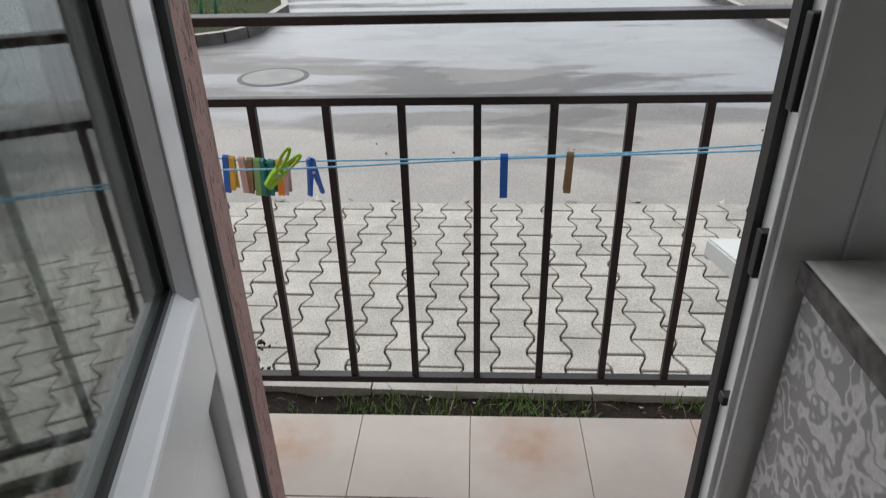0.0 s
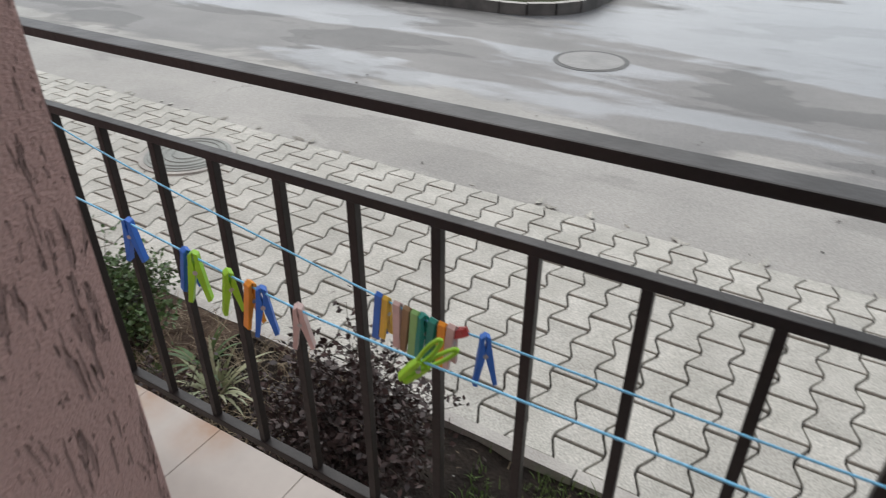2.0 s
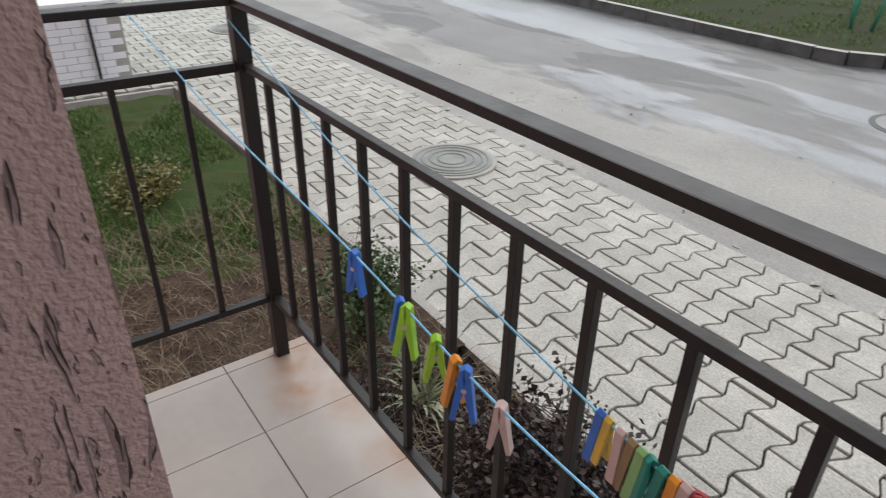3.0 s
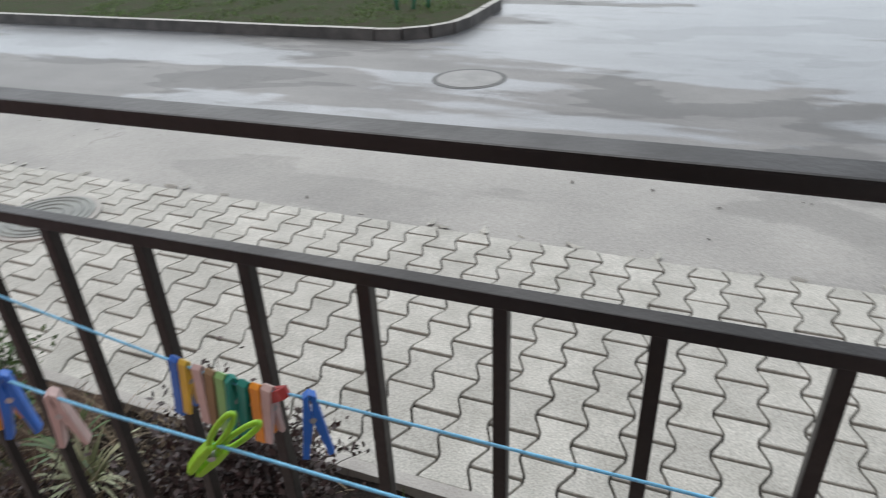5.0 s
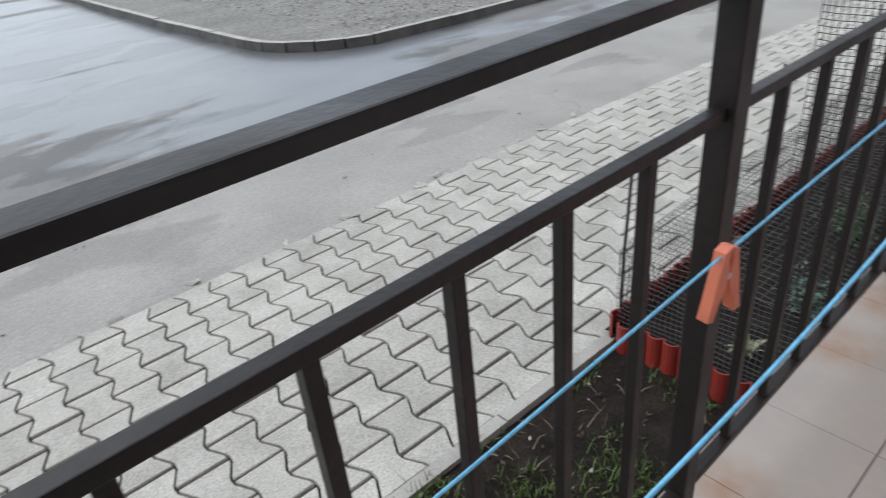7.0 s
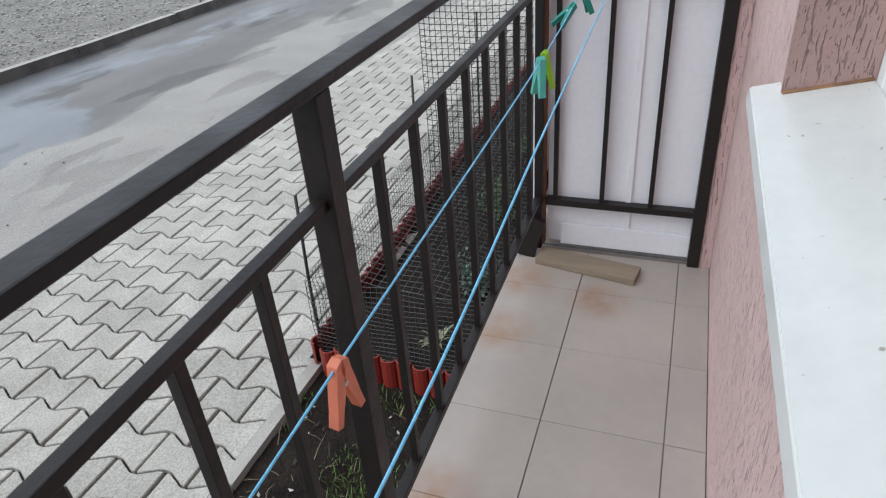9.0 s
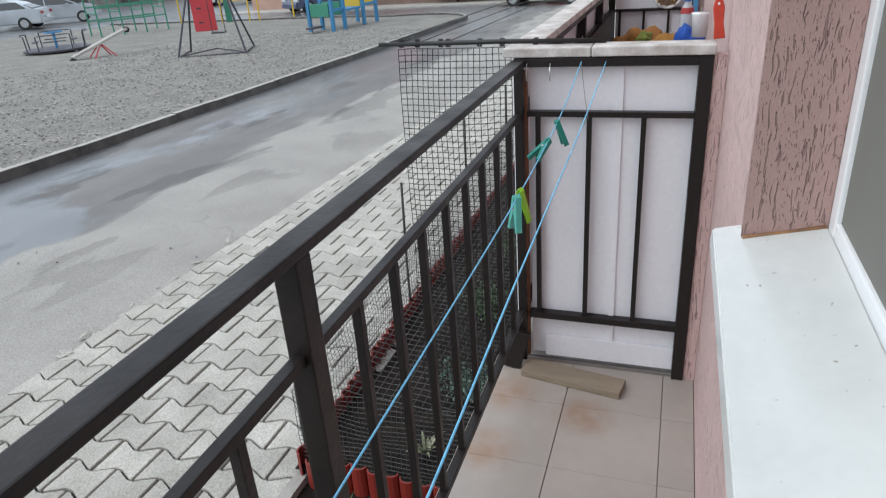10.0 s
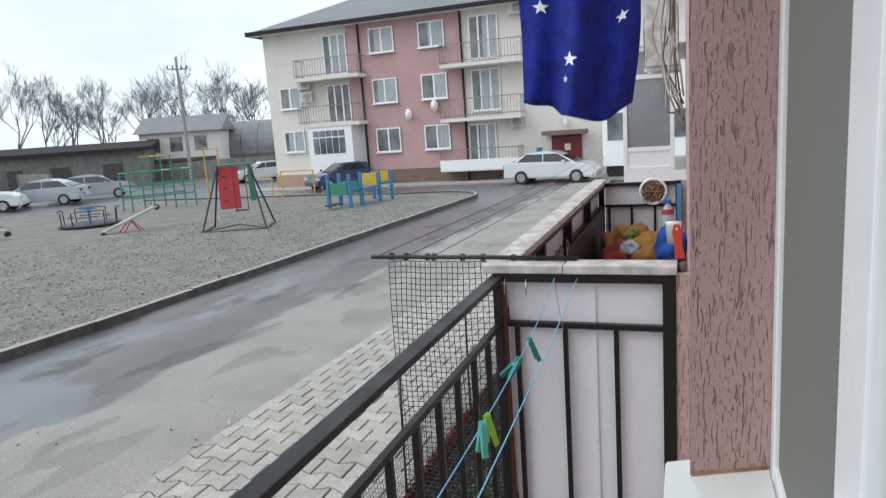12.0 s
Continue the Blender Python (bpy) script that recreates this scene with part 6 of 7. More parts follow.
# ---- cars ----
def car(at, turn, paint_mat, label, L=4.5, W=1.72, H=1.45, hatch=False):
    c = thing("car", at, label, "car", "parked cars")
    k = L / 4.5
    low = [(-2.20, 0.28), (-2.26, 0.55), (-2.22, 0.94), (-1.80, 1.01), (0.0, 0.99), (1.15, 0.95), (1.80, 0.86), (2.14, 0.70), (2.25, 0.48), (2.20, 0.26)]
    if hatch:
        low[2], low[3] = (-2.22, 0.98), (-1.95, 1.0)
    roof = [(-1.85, 0.98), (-1.22, 1.31), (-0.70, 1.43), (-0.10, 1.46), (0.42, 1.37), (1.32, 0.93)] if not hatch else [(-2.12, 0.99), (-1.95, 1.36), (-1.2, 1.45), (0.0, 1.43), (0.9, 0.94)]
    bm = bmesh.new()
    bm_prism(bm, [(x * k, z * H / 1.45) for x, z in low], "y", -W / 2, W / 2)
    bmesh.ops.bevel(bm, geom=[e for e in bm.edges], offset=0.06, segments=2, affect="EDGES")
    body = part("body", bm, paint_mat, c, smooth=False)
    bm = bmesh.new()
    bm_prism(bm, [(x * k, z * H / 1.45) for x, z in roof], "y", -W / 2 + 0.12, W / 2 - 0.12)
    for v in bm.verts:
        if v.co.z > 1.1:
            v.co.y *= 0.86
    bmesh.ops.bevel(bm, geom=[e for e in bm.edges], offset=0.04, segments=2, affect="EDGES")
    part("cabin", bm, paint_mat, c)
    b0, b1 = roof[0][0] * k, roof[-1][0] * k
    for s in (-1, 1):
        for x0, x1, lean0, lean1 in (((b0 + 0.22) * 1, -0.30 * k, 0.50, 0.0), (-0.24 * k, b1 - 0.22, 0.0, -0.72)):
            bm = bmesh.new()
            y0, y1 = s * (W / 2 - 0.118), s * (W / 2 - 0.118) * 0.885
            z0, z1 = 0.985 * H / 1.45, 1.345 * H / 1.45
            q = [(x0, y0, z0), (x1, y0, z0), (x1 + lean1 * k * 0.9, y1, z1), (x0 + lean0 * k, y1, z1)]
            o = Vector((0, s * 0.012, 0))
            f = [bm.verts.new(Vector(p) + o) for p in q] + [bm.verts.new(Vector(p) - o) for p in q]
            bm.faces.new(f[:4])
            for i in range(4):
                bm.faces.new((f[i], f[(i + 1) % 4], f[4 + (i + 1) % 4], f[4 + i]))
            part("side_window", bm, M_CARGLASS, c)
    for (xa, za), (xb, zb), nm in ((roof[-1], roof[-2], "windscreen"), (roof[0], roof[1], "rear_window")):
        bm = bmesh.new()
        f = 1 if nm == "windscreen" else -1
        o = Vector((0.02 * f, 0, 0.02))
        za, zb = za * H / 1.45, zb * H / 1.45
        q = [(xa * k * 0.985, -W / 2 + 0.22, za + 0.04), (xa * k * 0.985, W / 2 - 0.22, za + 0.04), (xb * k, (W / 2 - 0.26) * 0.9, zb - 0.05), (xb * k, -(W / 2 - 0.26) * 0.9, zb - 0.05)]
        v = [bm.verts.new(Vector(p) + o) for p in q] + [bm.verts.new(Vector(p) - o) for p in q]
        bm.faces.new(v[:4])
        for i in range(4):
            bm.faces.new((v[i], v[(i + 1) % 4], v[4 + (i + 1) % 4], v[4 + i]))
        part(nm, bm, M_CARGLASS, c)
    for x in (-1.35 * k, 1.38 * k):
        for s in (-1, 1):
            y = s * (W / 2 - 0.08)
            w = part("wheel", bm_tube(bmesh.new(), [(x, y - 0.1, 0.31), (x, y + 0.1, 0.31)], 0.31, 20), M_TYRE, c)
            part("rim", bm_tube(bmesh.new(), [(x, y + s * 0.092, 0.31), (x, y + s * 0.112, 0.31)], 0.2, 14), M_RIM, w)
    for s in (-1, 1):
        part("tail_lamp", bm_box(bmesh.new(), -2.27 * k, -2.19 * k, s * 0.62 - 0.16, s * 0.62 + 0.16, 0.72, 0.88, 0.015), M_TAIL, c)
        part("head_lamp", bm_box(bmesh.new(), 2.10 * k, 2.21 * k, s * 0.6 - 0.18, s * 0.6 + 0.18, 0.58, 0.70, 0.015), M_HEAD, c)
        part("mirror", bm_box(bmesh.new(), 0.72 * k, 0.86 * k, s * (W / 2 + 0.07) - 0.07, s * (W / 2 + 0.07) + 0.07, 0.95, 1.06, 0.02), paint_mat, c)
        part("bumper", bm_box(bmesh.new(), (2.16 if s > 0 else -2.28) * k, (2.29 if s > 0 else -2.18) * k, -W / 2 + 0.06, W / 2 - 0.06, 0.28, 0.5, 0.03), paint_mat, c)
    part("plate", bm_box(bmesh.new(), -2.30 * k, -2.275 * k, -0.26, 0.26, 0.52, 0.64), M_PVC, c)
    c.rotation_euler = (0, 0, radians(turn))
    return c


car((33.4, 5.1, gz(33.4)), -94, M_CARWHITE, "silver-white sedan parked by the apartment house", 4.2)
car((35.0, 17.1, gz(35.0)), 150, M_CARBLUE, "dark blue hatchback parked by the apartment house", 3.5, 1.5, 1.38, True)
car((33.6, 33.3, gz(33.6)), -48, M_CARSILVER, "silver sedan parked beyond the playground", 4.8, 1.8, 1.5)
car((29.9, 32.9, gz(29.9)), 118, M_CARSILVER, "silver sedan parked with its tail to the playground", 4.5)
car((26.4, 33.2, gz(26.4)), -52, M_CARWHITE, "white hatchback parked beyond the playground", 4.2, 1.7, 1.5, True)
car((46.0, 29.8, gz(46.0)), 140, M_CARWHITE, "white hatchback parked beside the far house end", 4.2, 1.7, 1.5, True)


# ---- apartment house ----
FX = 36.5
FB = -1.08


def apartment_house():
    h = placed("apartment_house", (FX, 8, FB), "three-storey cream and rose apartment house with hipped roof", "house")
    part_box("wall", (FX, FX + 13, 15.9, 22.0, FB, 7.75), M_FACADEW, h)
    part_box("wall", (FX - 0.06, FX + 13, 10.1, 15.9, FB, 7.75), M_FACADEP, h)
    part_box("wall", (FX, FX + 13, -26, 10.1, FB, 7.75), M_FACADEW, h)
    part_box("plinth", (FX - 0.10, FX, 15.9, 22.03, FB, -0.30), M_PLINTHP, h)
    part_box("pilaster", (FX - 0.05, FX, 15.95, 16.65, 2.33, 7.60), M_FACADEP, h)
    part_box("plinth", (FX - 0.14, FX - 0.06, 10.1, 15.9, FB, -0.25), M_PLINTH, h)
    part_box("plinth", (FX - 0.10, FX, 5.9, 10.1, FB, -0.30), M_PLINTH, h)
    bm = bmesh.new()
    e0, e1 = FX - 0.85, FX + 13.85
    v = [bm.verts.new(p) for p in ((e0, 22.5, 7.72), (e0, -26.9, 7.72), (e1, -26.9, 7.72), (e1, 22.5, 7.72), (FX + 6.5, 15.5, 10.9), (FX + 6.5, -19.5, 10.9))]
    for f in ((0, 1, 5, 4), (1, 2, 5), (2, 3, 4, 5), (3, 0, 4), (3, 2, 1, 0)):
        bm.faces.new([v[i] for i in f])
    roof = part("roof", bm, M_ROOF, h)
    part_box("gutter", (e0 - 0.03, e0 + 0.06, -26.9, 22.53, 7.58, 7.80), M_ROOFEDGE, h)
    part_box("gutter", (e0 + 0.06, e1, 22.46, 22.53, 7.58, 7.80), M_ROOFEDGE, h)
    part_box("soffit", (e0 + 0.06, FX, -26.8, 22.46, 7.60, 7.70), M_FACADEW, h)
    part_box("chimney", (FX + 3, FX + 4.2, 12.0, 13.4, 8.6, 9.9), M_PLINTH, roof)
    for y in (15.9, 10.1, 2.9):
        part("downpipe", bm_tube(bmesh.new(), [(FX - 0.14, y, FB), (FX - 0.14, y, 7.6)], 0.06, 8), M_ROOFEDGE, h)

    def win(y0, y1, z0, z1, split=2, proud=0.0):
        x = FX - 0.06 - proud
        w = part_box("window", (x + 0.015, x + 0.05, y0, y1, z0, z1), M_DARKPANE, h)
        for a, b, c, d in ((y0, y0 + 0.07, z0, z1), (y1 - 0.07, y1, z0, z1), (y0 + 0.07, y1 - 0.07, z1 - 0.07, z1), (y0 + 0.07, y1 - 0.07, z0, z0 + 0.07)):
            part_box("frame", (x - 0.03, x + 0.045, a, b, c, d), M_PVC, w)
        for k in range(1, split):
            y = y0 + (y1 - y0) * k / split
            part_box("frame", (x - 0.03, x + 0.045, y - 0.045, y + 0.045, z0 + 0.07, z1 - 0.07), M_PVC, w)
        part_box("sill", (x - 0.14, x + 0.01, y0 - 0.05, y1 + 0.05, z0 - 0.05, z0 - 0.005), M_PVC, w)
        if random.random() < 0.85:
            part_box("curtain", (x + 0.004, x + 0.014, y0 + 0.08, y0 + (y1 - y0) * random.uniform(0.45, 0.92), z0 + 0.08, z1 - 0.08), M_CURTAIN, w)

    for y in (13.85, 11.0):
        for z in (6.0, 3.35, 0.72):
            win(y, y + 1.45, z, z + 1.3, 2, 0.06)
    for z in (3.45, 1.0):
        win(19.85, 21.2, z, z + 1.2)
    part_box("blind_niche", (FX - 0.02, FX, 19.85, 21.2, 5.95, 7.25), M_FACADEW, h)
    for z0, z1 in ((5.1, 7.25), (2.5, 4.6)):
        win(16.7, 18.15, z0, z1, 3)
        win(8.15, 9.7, z0 + 0.05, z1 + 0.05, 3)
    win(8.5, 10.0, -0.1, 1.9, 3)

    def balcony_front(y0, y1, z, panel):
        b = part_box("balcony", (FX - 1.15, FX, y0, y1, z - 0.18, z), M_FACADEW, h)
        bm = bmesh.new()
        for a, c in (((FX - 1.12, y0 + 0.03), (FX - 1.12, y1 - 0.03)), ((FX - 1.12, y0 + 0.03), (FX, y0 + 0.03)), ((FX - 1.12, y1 - 0.03), (FX, y1 - 0.03))):
            for zz in (0.12, 0.95):
                bm_bar(bm, (*a, z + zz), (*c, z + zz), 0.04, 0.04)
            n = int((Vector(a) - Vector(c)).length / 0.16)
            for k in range(n + 1):
                p = Vector(a).lerp(Vector(c), k / n)
                bm_bar(bm, (p.x, p.y, z), (p.x, p.y, z + 0.95), 0.015, 0.015)
        part("railing", bm, M_PALERAIL, b)
        if panel:
            part_box("panel", (FX - 1.17, FX - 1.15, y0, y1, z - 0.12, z + 0.42), M_PVC, b)

    balcony_front(15.6, 19.5, 5.0, False)
    balcony_front(15.75, 19.5, 2.5, False)
    balcony_front(6.75, 11.0, 4.95, False)
    balcony_front(6.9, 11.15, 2.25, False)
    balcony_front(7.1, 11.3, -0.28, True)
    # enclosed balcony of the ground floor
    e = part_box("enclosed_balcony", (FX - 1.1, FX, 16.3, 19.0, FB, 2.32), M_PVC, h)
    for k in range(5):
        y = 16.75 + 0.4 * k
        part_box("pane", (FX - 1.125, FX - 1.102, y, y + 0.34, 0.85, 1.70), M_DARKPANE, e)
        part_box("pane", (FX - 1.125, FX - 1.102, y, y + 0.34, 1.78, 2.10), M_DARKPANE, e)
    # projecting glazed bay past the entrance
    g = part_box("glazed_bay", (FX - 2.2, FX, -3.4, 2.9, -0.45, 2.3), M_PVC, h)
    for k in range(6):
        y = -2.9 + 0.95 * k
        part_box("pane", (FX - 2.225, FX - 2.202, y, y + 0.82, 0.72, 1.95), M_DARKPANE, g)
    part_box("bay_void", (FX - 2.0, FX - 0.1, -3.2, 2.7, FB, -0.46), M_GASKET, h)
    d = part_box("entrance_door", (FX - 0.08, FX - 0.02, 4.15, 5.65, FB + 0.15, 1.05), paint("oxide_red_paint", (0.22, 0.03, 0.03), 0.5), h)
    part_box("notice", (FX - 0.095, FX - 0.081, 4.7, 5.0, 0.3, 0.62), M_PVC, d)
    part_box("canopy", (FX - 1.1, FX, 3.85, 5.95, 1.10, 1.30), M_PLINTH, h)
    part_box("house_number", (FX - 0.03, FX - 0.0, 6.15, 6.45, 0.25, 0.5), P_PLAYBLUE, h)
    part("lamp", bm_tube(bmesh.new(), [(FX - 0.2, 4.9, 1.6), (FX - 0.2, 4.9, 1.85)], 0.12, 10), M_PVC, h)
    for y, z in ((13.25, 2.65), (11.75, 3.0)):
        bm = bmesh.new()
        rings = [[bm.verts.new((FX - 0.45 + 0.18 * (q * q), y + 0.20 * q * math.cos(k * 0.3927), z + 0.30 * q * math.sin(k * 0.3927))) for k in range(16)] for q in (0.05, 0.4, 0.7, 1.0)]
        for p, q in zip(rings, rings[1:]):
            for k in range(16):
                bm.faces.new((p[k], p[(k + 1) % 16], q[(k + 1) % 16], q[k]))
        bm.faces.new(rings[0])
        part("satellite_dish", bm, M_PVC, h)
    return h


apartment_house()
for ay, az in ((19.35, 3.75), (19.45, 4.45), (7.15, 7.1), (6.1, 4.1), (7.4, 1.6)):
    aircon((FX - 0.25, ay, az), s=1.0, label="white air-conditioner outdoor unit on the house front")
strip("pavement_house", [(34.3, -20), (36.45, -20), (36.45, 23), (34.3, 23)], 0.06, M_KERB, "pale concrete pavement along the apartment house", "pavement")


# ---- far edge of the yard ----
def block_wall(x0, y0, x1, y1, top, label):
    d = Vector((x1 - x0, y1 - y0, 0))
    n = Vector((-d.y, d.x, 0)).normalized() * 0.12
    bm = bmesh.new()
    for k in range(8):
        a, b = Vector((x0, y0, 0)) + d * (k / 8), Vector((x0, y0, 0)) + d * ((k + 0.985) / 8)
        t = top + random.uniform(-0.08, 0.08)
        q = [a - n, b - n, b + n, a + n]
        lo = [bm.verts.new((p.x, p.y, -2.2)) for p in q]
        hi = [bm.verts.new((p.x, p.y, t)) for p in q]
        for i in range(4):
            bm.faces.new((lo[i], lo[(i + 1) % 4], hi[(i + 1) % 4], hi[i]))
        bm.faces.new(hi)
    return tagged(obj("block_wall", bm, M_BLOCK), label, "wall", "yard walls", "structure")


block_wall(46.0, 55.5, 41.5, 46.0, 0.35, "rough grey concrete block wall at the end of the yard")
block_wall(30.0, 62.0, 46.0, 55.5, 0.6, "rough grey concrete block wall at the end of the yard")
block_wall(55.0, 51.0, 58.5, 37.0, 0.2, "grey concrete wall before the sheds")


def shed():
    s = thing("long_shed", (50.5, 53.5, -1.6), "long low concrete-block shed with a dark sheet roof", "shed")
    part_box("wall", (-3, 3, -7.0, 7.0, -0.6, 3.0), M_BLOCK, s)
    bm = bm_prism(bmesh.new(), [(-3.8, 2.95), (3.8, 3.5), (3.8, 3.75), (-3.8, 3.2)], "y", -7.6, 7.6)
    part("roof", bm, M_ROOFEDGE, s)
    for y in (-4, 0.5, 4.5):
        part_box("door", (-3.04, -2.98, y - 0.9, y + 0.9, -0.5, 2.0), M_KERBDARK, s)
    s.rotation_euler = (0, 0, radians(35))
    s.scale = (1, 0.97, 1.12)


shed()


def white_house():
    h = thing("white_house", (61.0, 50.3, -2.0), "white two-storey house with grey roof and outside stair", "house")
    part_box("wall", (-4, 4, -5.0, 2.7, 0, 5.4), M_FACADEW, h)
    bm = bm_prism(bmesh.new(), [(-4.6, 5.2), (4.6, 5.2), (0, 6.9)], "y", -5.5, 3.1)
    part("roof", bm, M_ROOF, h)
    for y in (-3.2, -0.8, 1.4):
        part_box("window", (-4.05, -3.98, y - 0.6, y + 0.6, 3.3, 4.7), M_DARKPANE, h)
    part_box("porch", (-5.2, -4, -4.5, 1.5, 2.3, 2.6), M_KERBDARK, h)
    h.rotation_euler = (0, 0, radians(28))


white_house()


def hangar():
    h = thing("hangar", (71.0, 45.0, -2.2), "grey arched sheet-metal hangar", "hangar")
    r, n = 5.2, 14
    for k in range(9):
        bm = bm_prism(bmesh.new(), [(r * math.cos(math.pi * i / n), 2.6 + 0.72 * r * math.sin(math.pi * i / n)) for i in range(n + 1)], "y", -8 + 1.8 * k, -8 + 1.8 * k + 1.76)
        part("roof_sheet", bm, M_ROOF, h)
    part_box("wall", (-5.1, 5.1, -8, 8, -0.5, 2.62), M_BLOCK, h)
    part_box("opening", (-5.16, -5.08, -6.5, -1.5, -0.4, 2.2), M_GASKET, h)
    h.rotation_euler = (0, 0, radians(24))


hangar()


def utility_pole():
    p = thing("utility_pole", (50.0, 39.7, -1.6), "grey concrete utility pole with crossarm and insulators", "pole")
    part("mast", bm_tube(bmesh.new(), [(0, 0, -0.3), (0, 0, 10.8)], [0.17, 0.09], 8), M_SLAB, p)
    part("crossarm", bm_bar(bmesh.new(), (-0.55, 0.55, 9.8), (0.55, -0.55, 9.8), 0.08, 0.08), M_KERBDARK, p)
    for s in (-1, -0.45, 0.45, 1):
        part("insulator", bm_tube(bmesh.new(), [(0.53 * s, -0.53 * s, 9.82), (0.53 * s, -0.53 * s, 10.1)], 0.05, 6), M_KERBDARK, p)
    return p


utility_pole()


def bare_tree(at, height, seed, label):
    """A leafless tree: trunk, limbs and fine twigs."""
    r = random.Random(seed)
    t = thing("bare_tree", at, label, "tree", "bare trees")
    bt, bl = bmesh.new(), bmesh.new()
    def grow(p, d, length, rad, depth):
        q = p + d * length
        m = p + d * length * 0.5 + Vector((r.gauss(0, 1), r.gauss(0, 1), 0)) * length * 0.05
        bm_tube(bt if depth == 0 else bl, [p, m, q], [rad, rad * 0.82, rad * 0.62], 6 if depth < 2 else 3, False)
        if depth >= 7:
            return
        for _ in range(3 if depth < 3 else 2 + (r.random() < 0.5)):
            nd = (d + Vector((r.gauss(0, 0.36), r.gauss(0, 0.36), r.gauss(0.16, 0.22)))).normalized()
            f = r.uniform(0.35, 1.0) if depth else r.uniform(0.55, 1.0)
            grow(p + (q - p) * f, nd, length * r.uniform(0.55, 0.82), max(rad * 0.55, 0.011), depth + 1)
    grow(Vector((0, 0, -0.5)), Vector((r.gauss(0, 0.04), r.gauss(0, 0.04), 1)).normalized(), height * 0.36, height * 0.010, 0)
    part("trunk", bt, M_BARK, t)
    part("crown", bl, M_BARK, t)
    return t


TREES = ((70, 91, 14.5, 1), (71, 87, 14.5, 2), (74, 79, 15, 3), (75.5, 75.5, 14, 4), (77.5, 70.5, 13.5, 5), (80, 64, 16, 6), (82, 58.5, 13.5, 7), (83, 55.5, 13, 8), (66, 93, 14, 9), (73, 82, 13, 10), (81, 67, 13, 11), (60, 97, 14, 12), (92, 92, 15, 13), (95, 84, 16, 14), (86, 99, 15, 15), (99, 74, 15, 16), (78, 106, 15, 17), (101, 68, 14, 18))
for tx, ty, th, ts in TREES:
    bare_tree((tx, ty, -1.9), th * 1.15, ts, "leafless grey tree beyond the sheds")


def hedge_line():
    r = random.Random(9)
    bm = bmesh.new()
    for _ in range(2600):
        s = r.random()
        x, y = 52 + 58 * s + r.gauss(0, 1.5), 92 - 50 * s + r.gauss(0, 1.5)
        h = r.uniform(1.0, 3.4)
        bm_tube(bm, [(x, y, -2), (x + r.gauss(0, 0.5), y + r.gauss(0, 0.5), -2 + h)], [0.05, 0.012], 3, False)
    return tagged(obj("far_thicket", bm, M_BARK), "grey leafless thicket behind the sheds", "thicket", kind="stuff")


hedge_line()


set_out(mark, BEYOND)
mark = standing()


# ---- pavers ----
def paver_outline(w, L):
    """Coil-shaped block: broad ends, narrow waist, straight end joints."""
    a, b, g, h = w / 2 + 0.021, w / 2 - 0.021, 0.0054, 0.0075
    prof = [(0.0, a), (0.06, a), (0.12, a - 0.004), (0.19, a - 0.014), (0.31, b + 0.014), (0.38, b + 0.004), (0.44, b)]
    prof += [(1 - t, q) for t, q in prof[::-1]]
    right = [(q - g, min(max(t * L, h), L - h)) for t, q in prof]
    return right + [(-x, y) for x, y in right[::-1]]


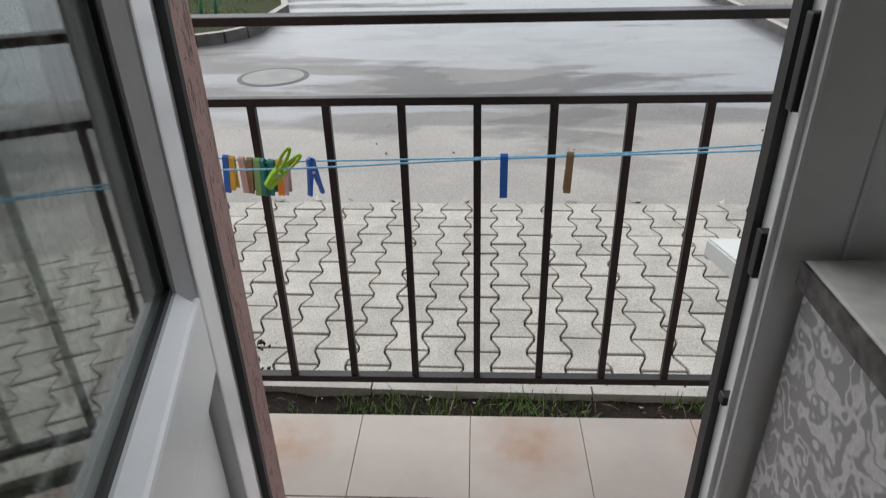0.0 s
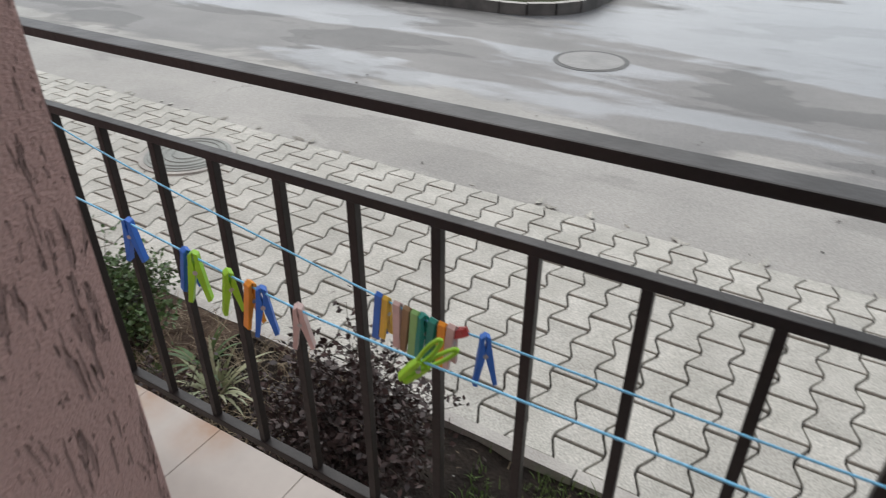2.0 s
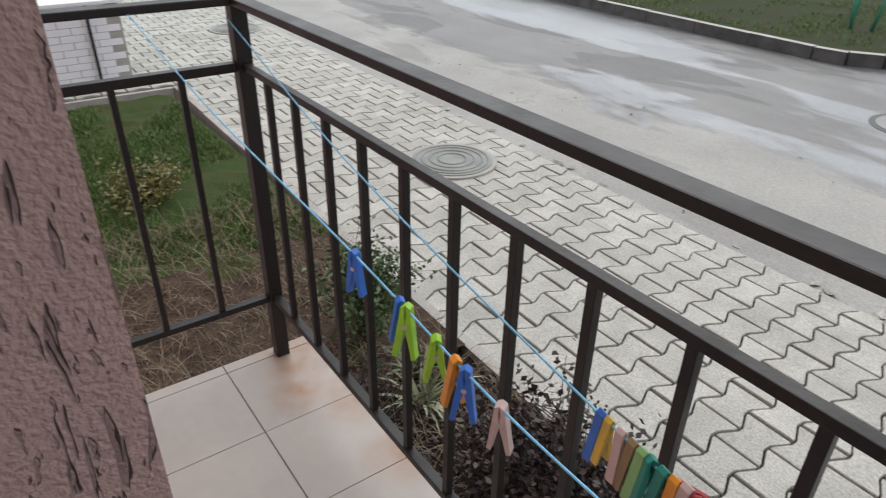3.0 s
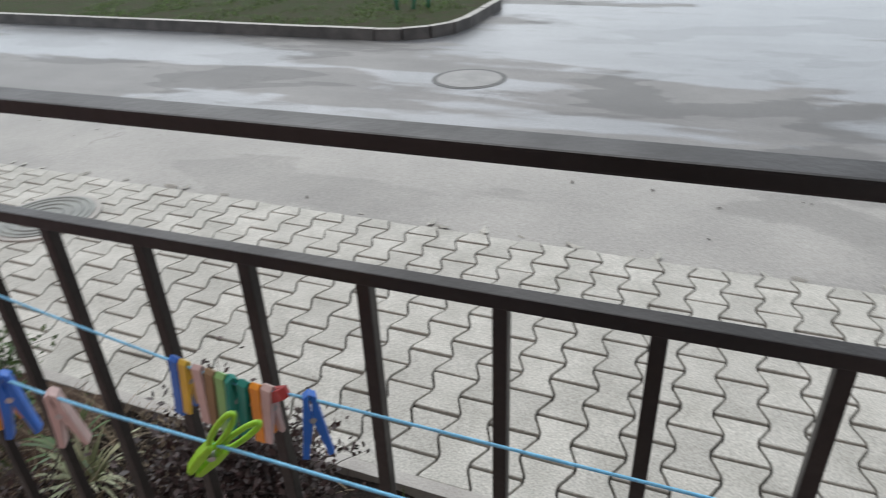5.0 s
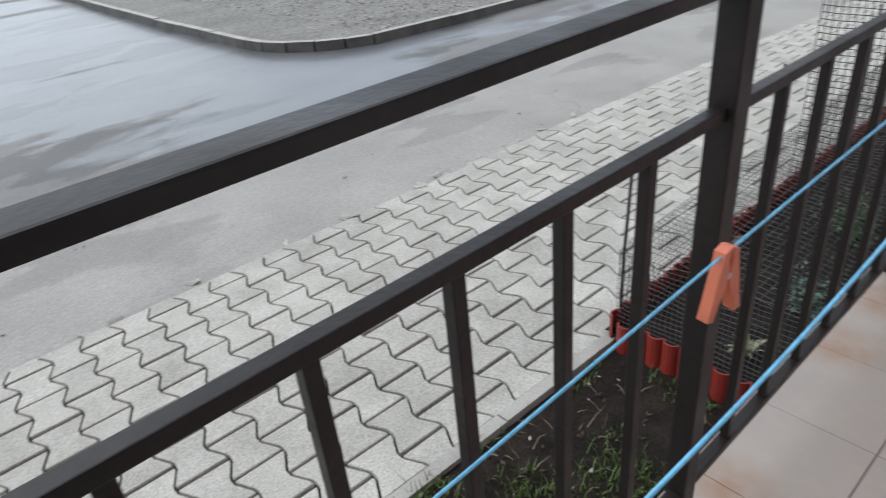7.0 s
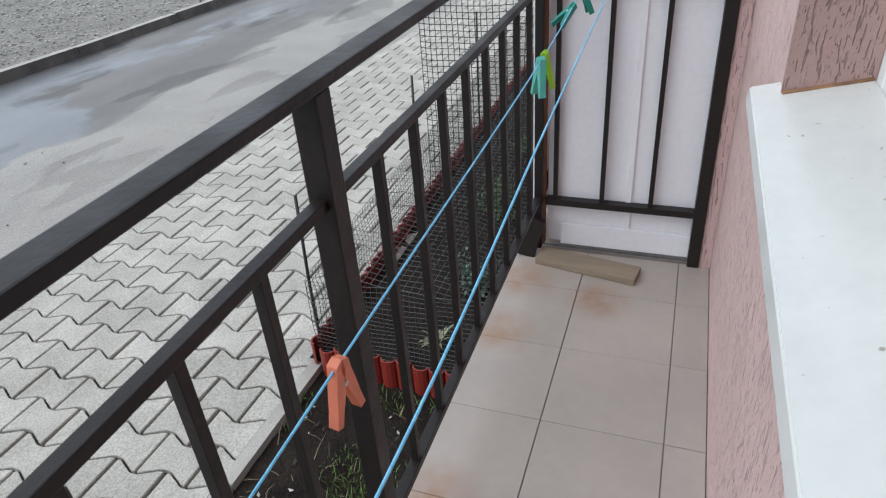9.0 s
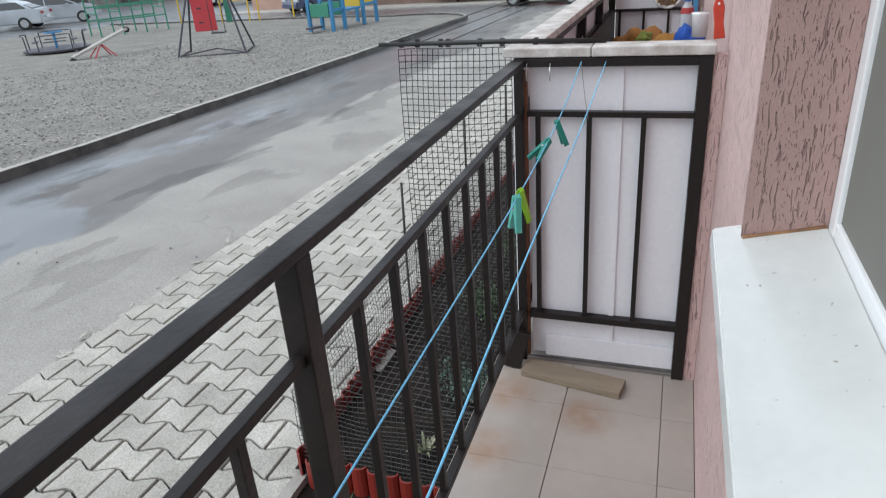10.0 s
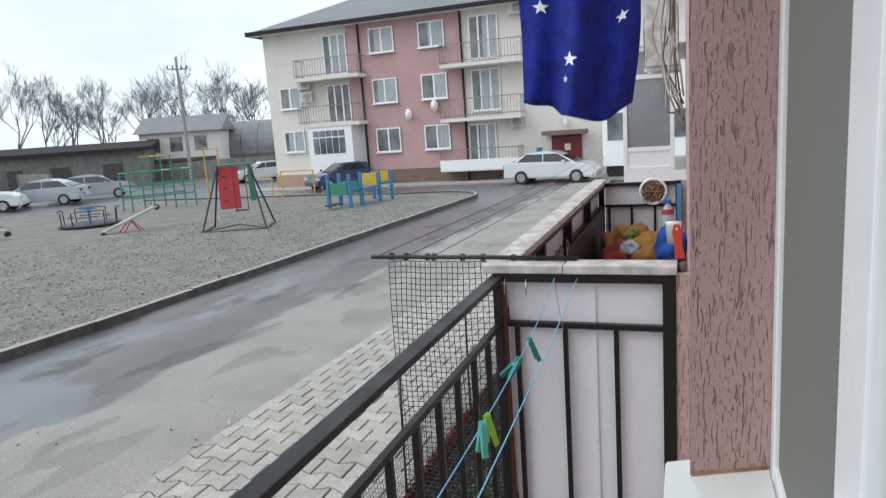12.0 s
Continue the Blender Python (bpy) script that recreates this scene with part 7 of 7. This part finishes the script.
def pavement():
    W, L, x0, y0, rows = 0.1755, 0.2471, 0.041, 1.1315, 8
    strip("paver_bed", [(-16, -2.4), (-5.72, -2.4), (-5.72, 1.125), (6, 1.125), (18, 1.125), (18, 3.112), (6, 3.112), (-16, 3.112)], -0.020, M_JOINT, "dark sand in the paver joints", "pavement")
    p = thing("pavement", (3.0, 2.1, gz(3.0)), "pale grey coil-shaped concrete pavers", "pavement", kind="structure")
    out = paver_outline(W, L)

    def block(lo, hi):
        """A block, or the part of one between two heights of its outline."""
        ring = [(x, y) for x, y in out if lo <= y <= hi]
        edge = [(x, y) for x, y in ring]
        if lo > 0:
            edge = [(out[6][0], lo)] + [q for q in edge if q[0] > 0] + [q for q in edge if q[0] < 0] + [(-out[6][0], lo)]
        elif hi < L:
            right, left = [q for q in edge if q[0] > 0], [q for q in edge if q[0] < 0]
            edge = right + [(out[6][0], hi), (-out[6][0], hi)] + left
        n, cy = len(edge), (max(lo, 0) + min(hi, L)) / 2
        verts = [(x, y, -0.06) for x, y in edge] + [(x, y, -0.004) for x, y in edge] + [(x * 0.97, cy + (y - cy) * 0.97, 0.0) for x, y in edge]
        faces = [(i, (i + 1) % n, n + (i + 1) % n, n + i) for i in range(n)] + [(n + i, n + (i + 1) % n, 2 * n + (i + 1) % n, 2 * n + i) for i in range(n)] + [tuple(range(2 * n, 3 * n))]
        return verts, faces

    verts, faces = block(-1, L + 1)
    upper, lower = block(L / 2 + 0.004, L + 1), block(-1, L / 2 - 0.002)
    me = mesh_from("paver", verts, faces, M_PAVER)
    bv, bf = [], []
    home = Matrix.Translation((-3.0, -2.1, -gz(3.0)))
    covers = ((-2.46, 2.415), (-8.15, 2.615))
    single = 0

    def lay(v, f, m):
        s = len(bv)
        bv.extend(tuple(m @ Vector(q)) for q in v)
        bf.extend(tuple(i + s for i in q) for q in f)

    for c in range(-90, 100):
        x, odd = x0 + c * W, c % 2
        for k in range(rows - odd):
            y = y0 + (k + 0.5 * odd) * L
            if any((x - a) ** 2 + (y + L / 2 - b) ** 2 < 0.27 ** 2 for a, b in covers):
                continue
            m = pose(x, y, gz(x) + random.uniform(-0.0025, 0.0025), random.uniform(-0.7, 0.7), random.uniform(-0.7, 0.7), random.uniform(-0.5, 0.5))
            if -0.35 <= x <= 5.6 and single < 300:
                piece("paver", me, p, home @ m)
                single += 1
            else:
                lay(verts, faces, m)
        for k in range(-14, 0):
            if x < -5.80:
                lay(verts, faces, pose(x, y0 + (k + 0.5 * odd) * L, gz(x) + random.uniform(-0.002, 0.002)))
        if odd and x >= -5.80:
            lay(*upper, pose(x, y0 - L / 2, gz(x)))
        if odd:
            lay(*lower, pose(x, y0 + (rows - 0.5) * L, gz(x) + random.uniform(-0.002, 0.002)))
    far = new("pavers_beyond", mesh_from("pavers_beyond", bv, bf, M_PAVER))
    far.parent = p
    far.matrix_basis = home
    tagged(far, kind="stuff")


pavement()
set_out(mark, YARD)
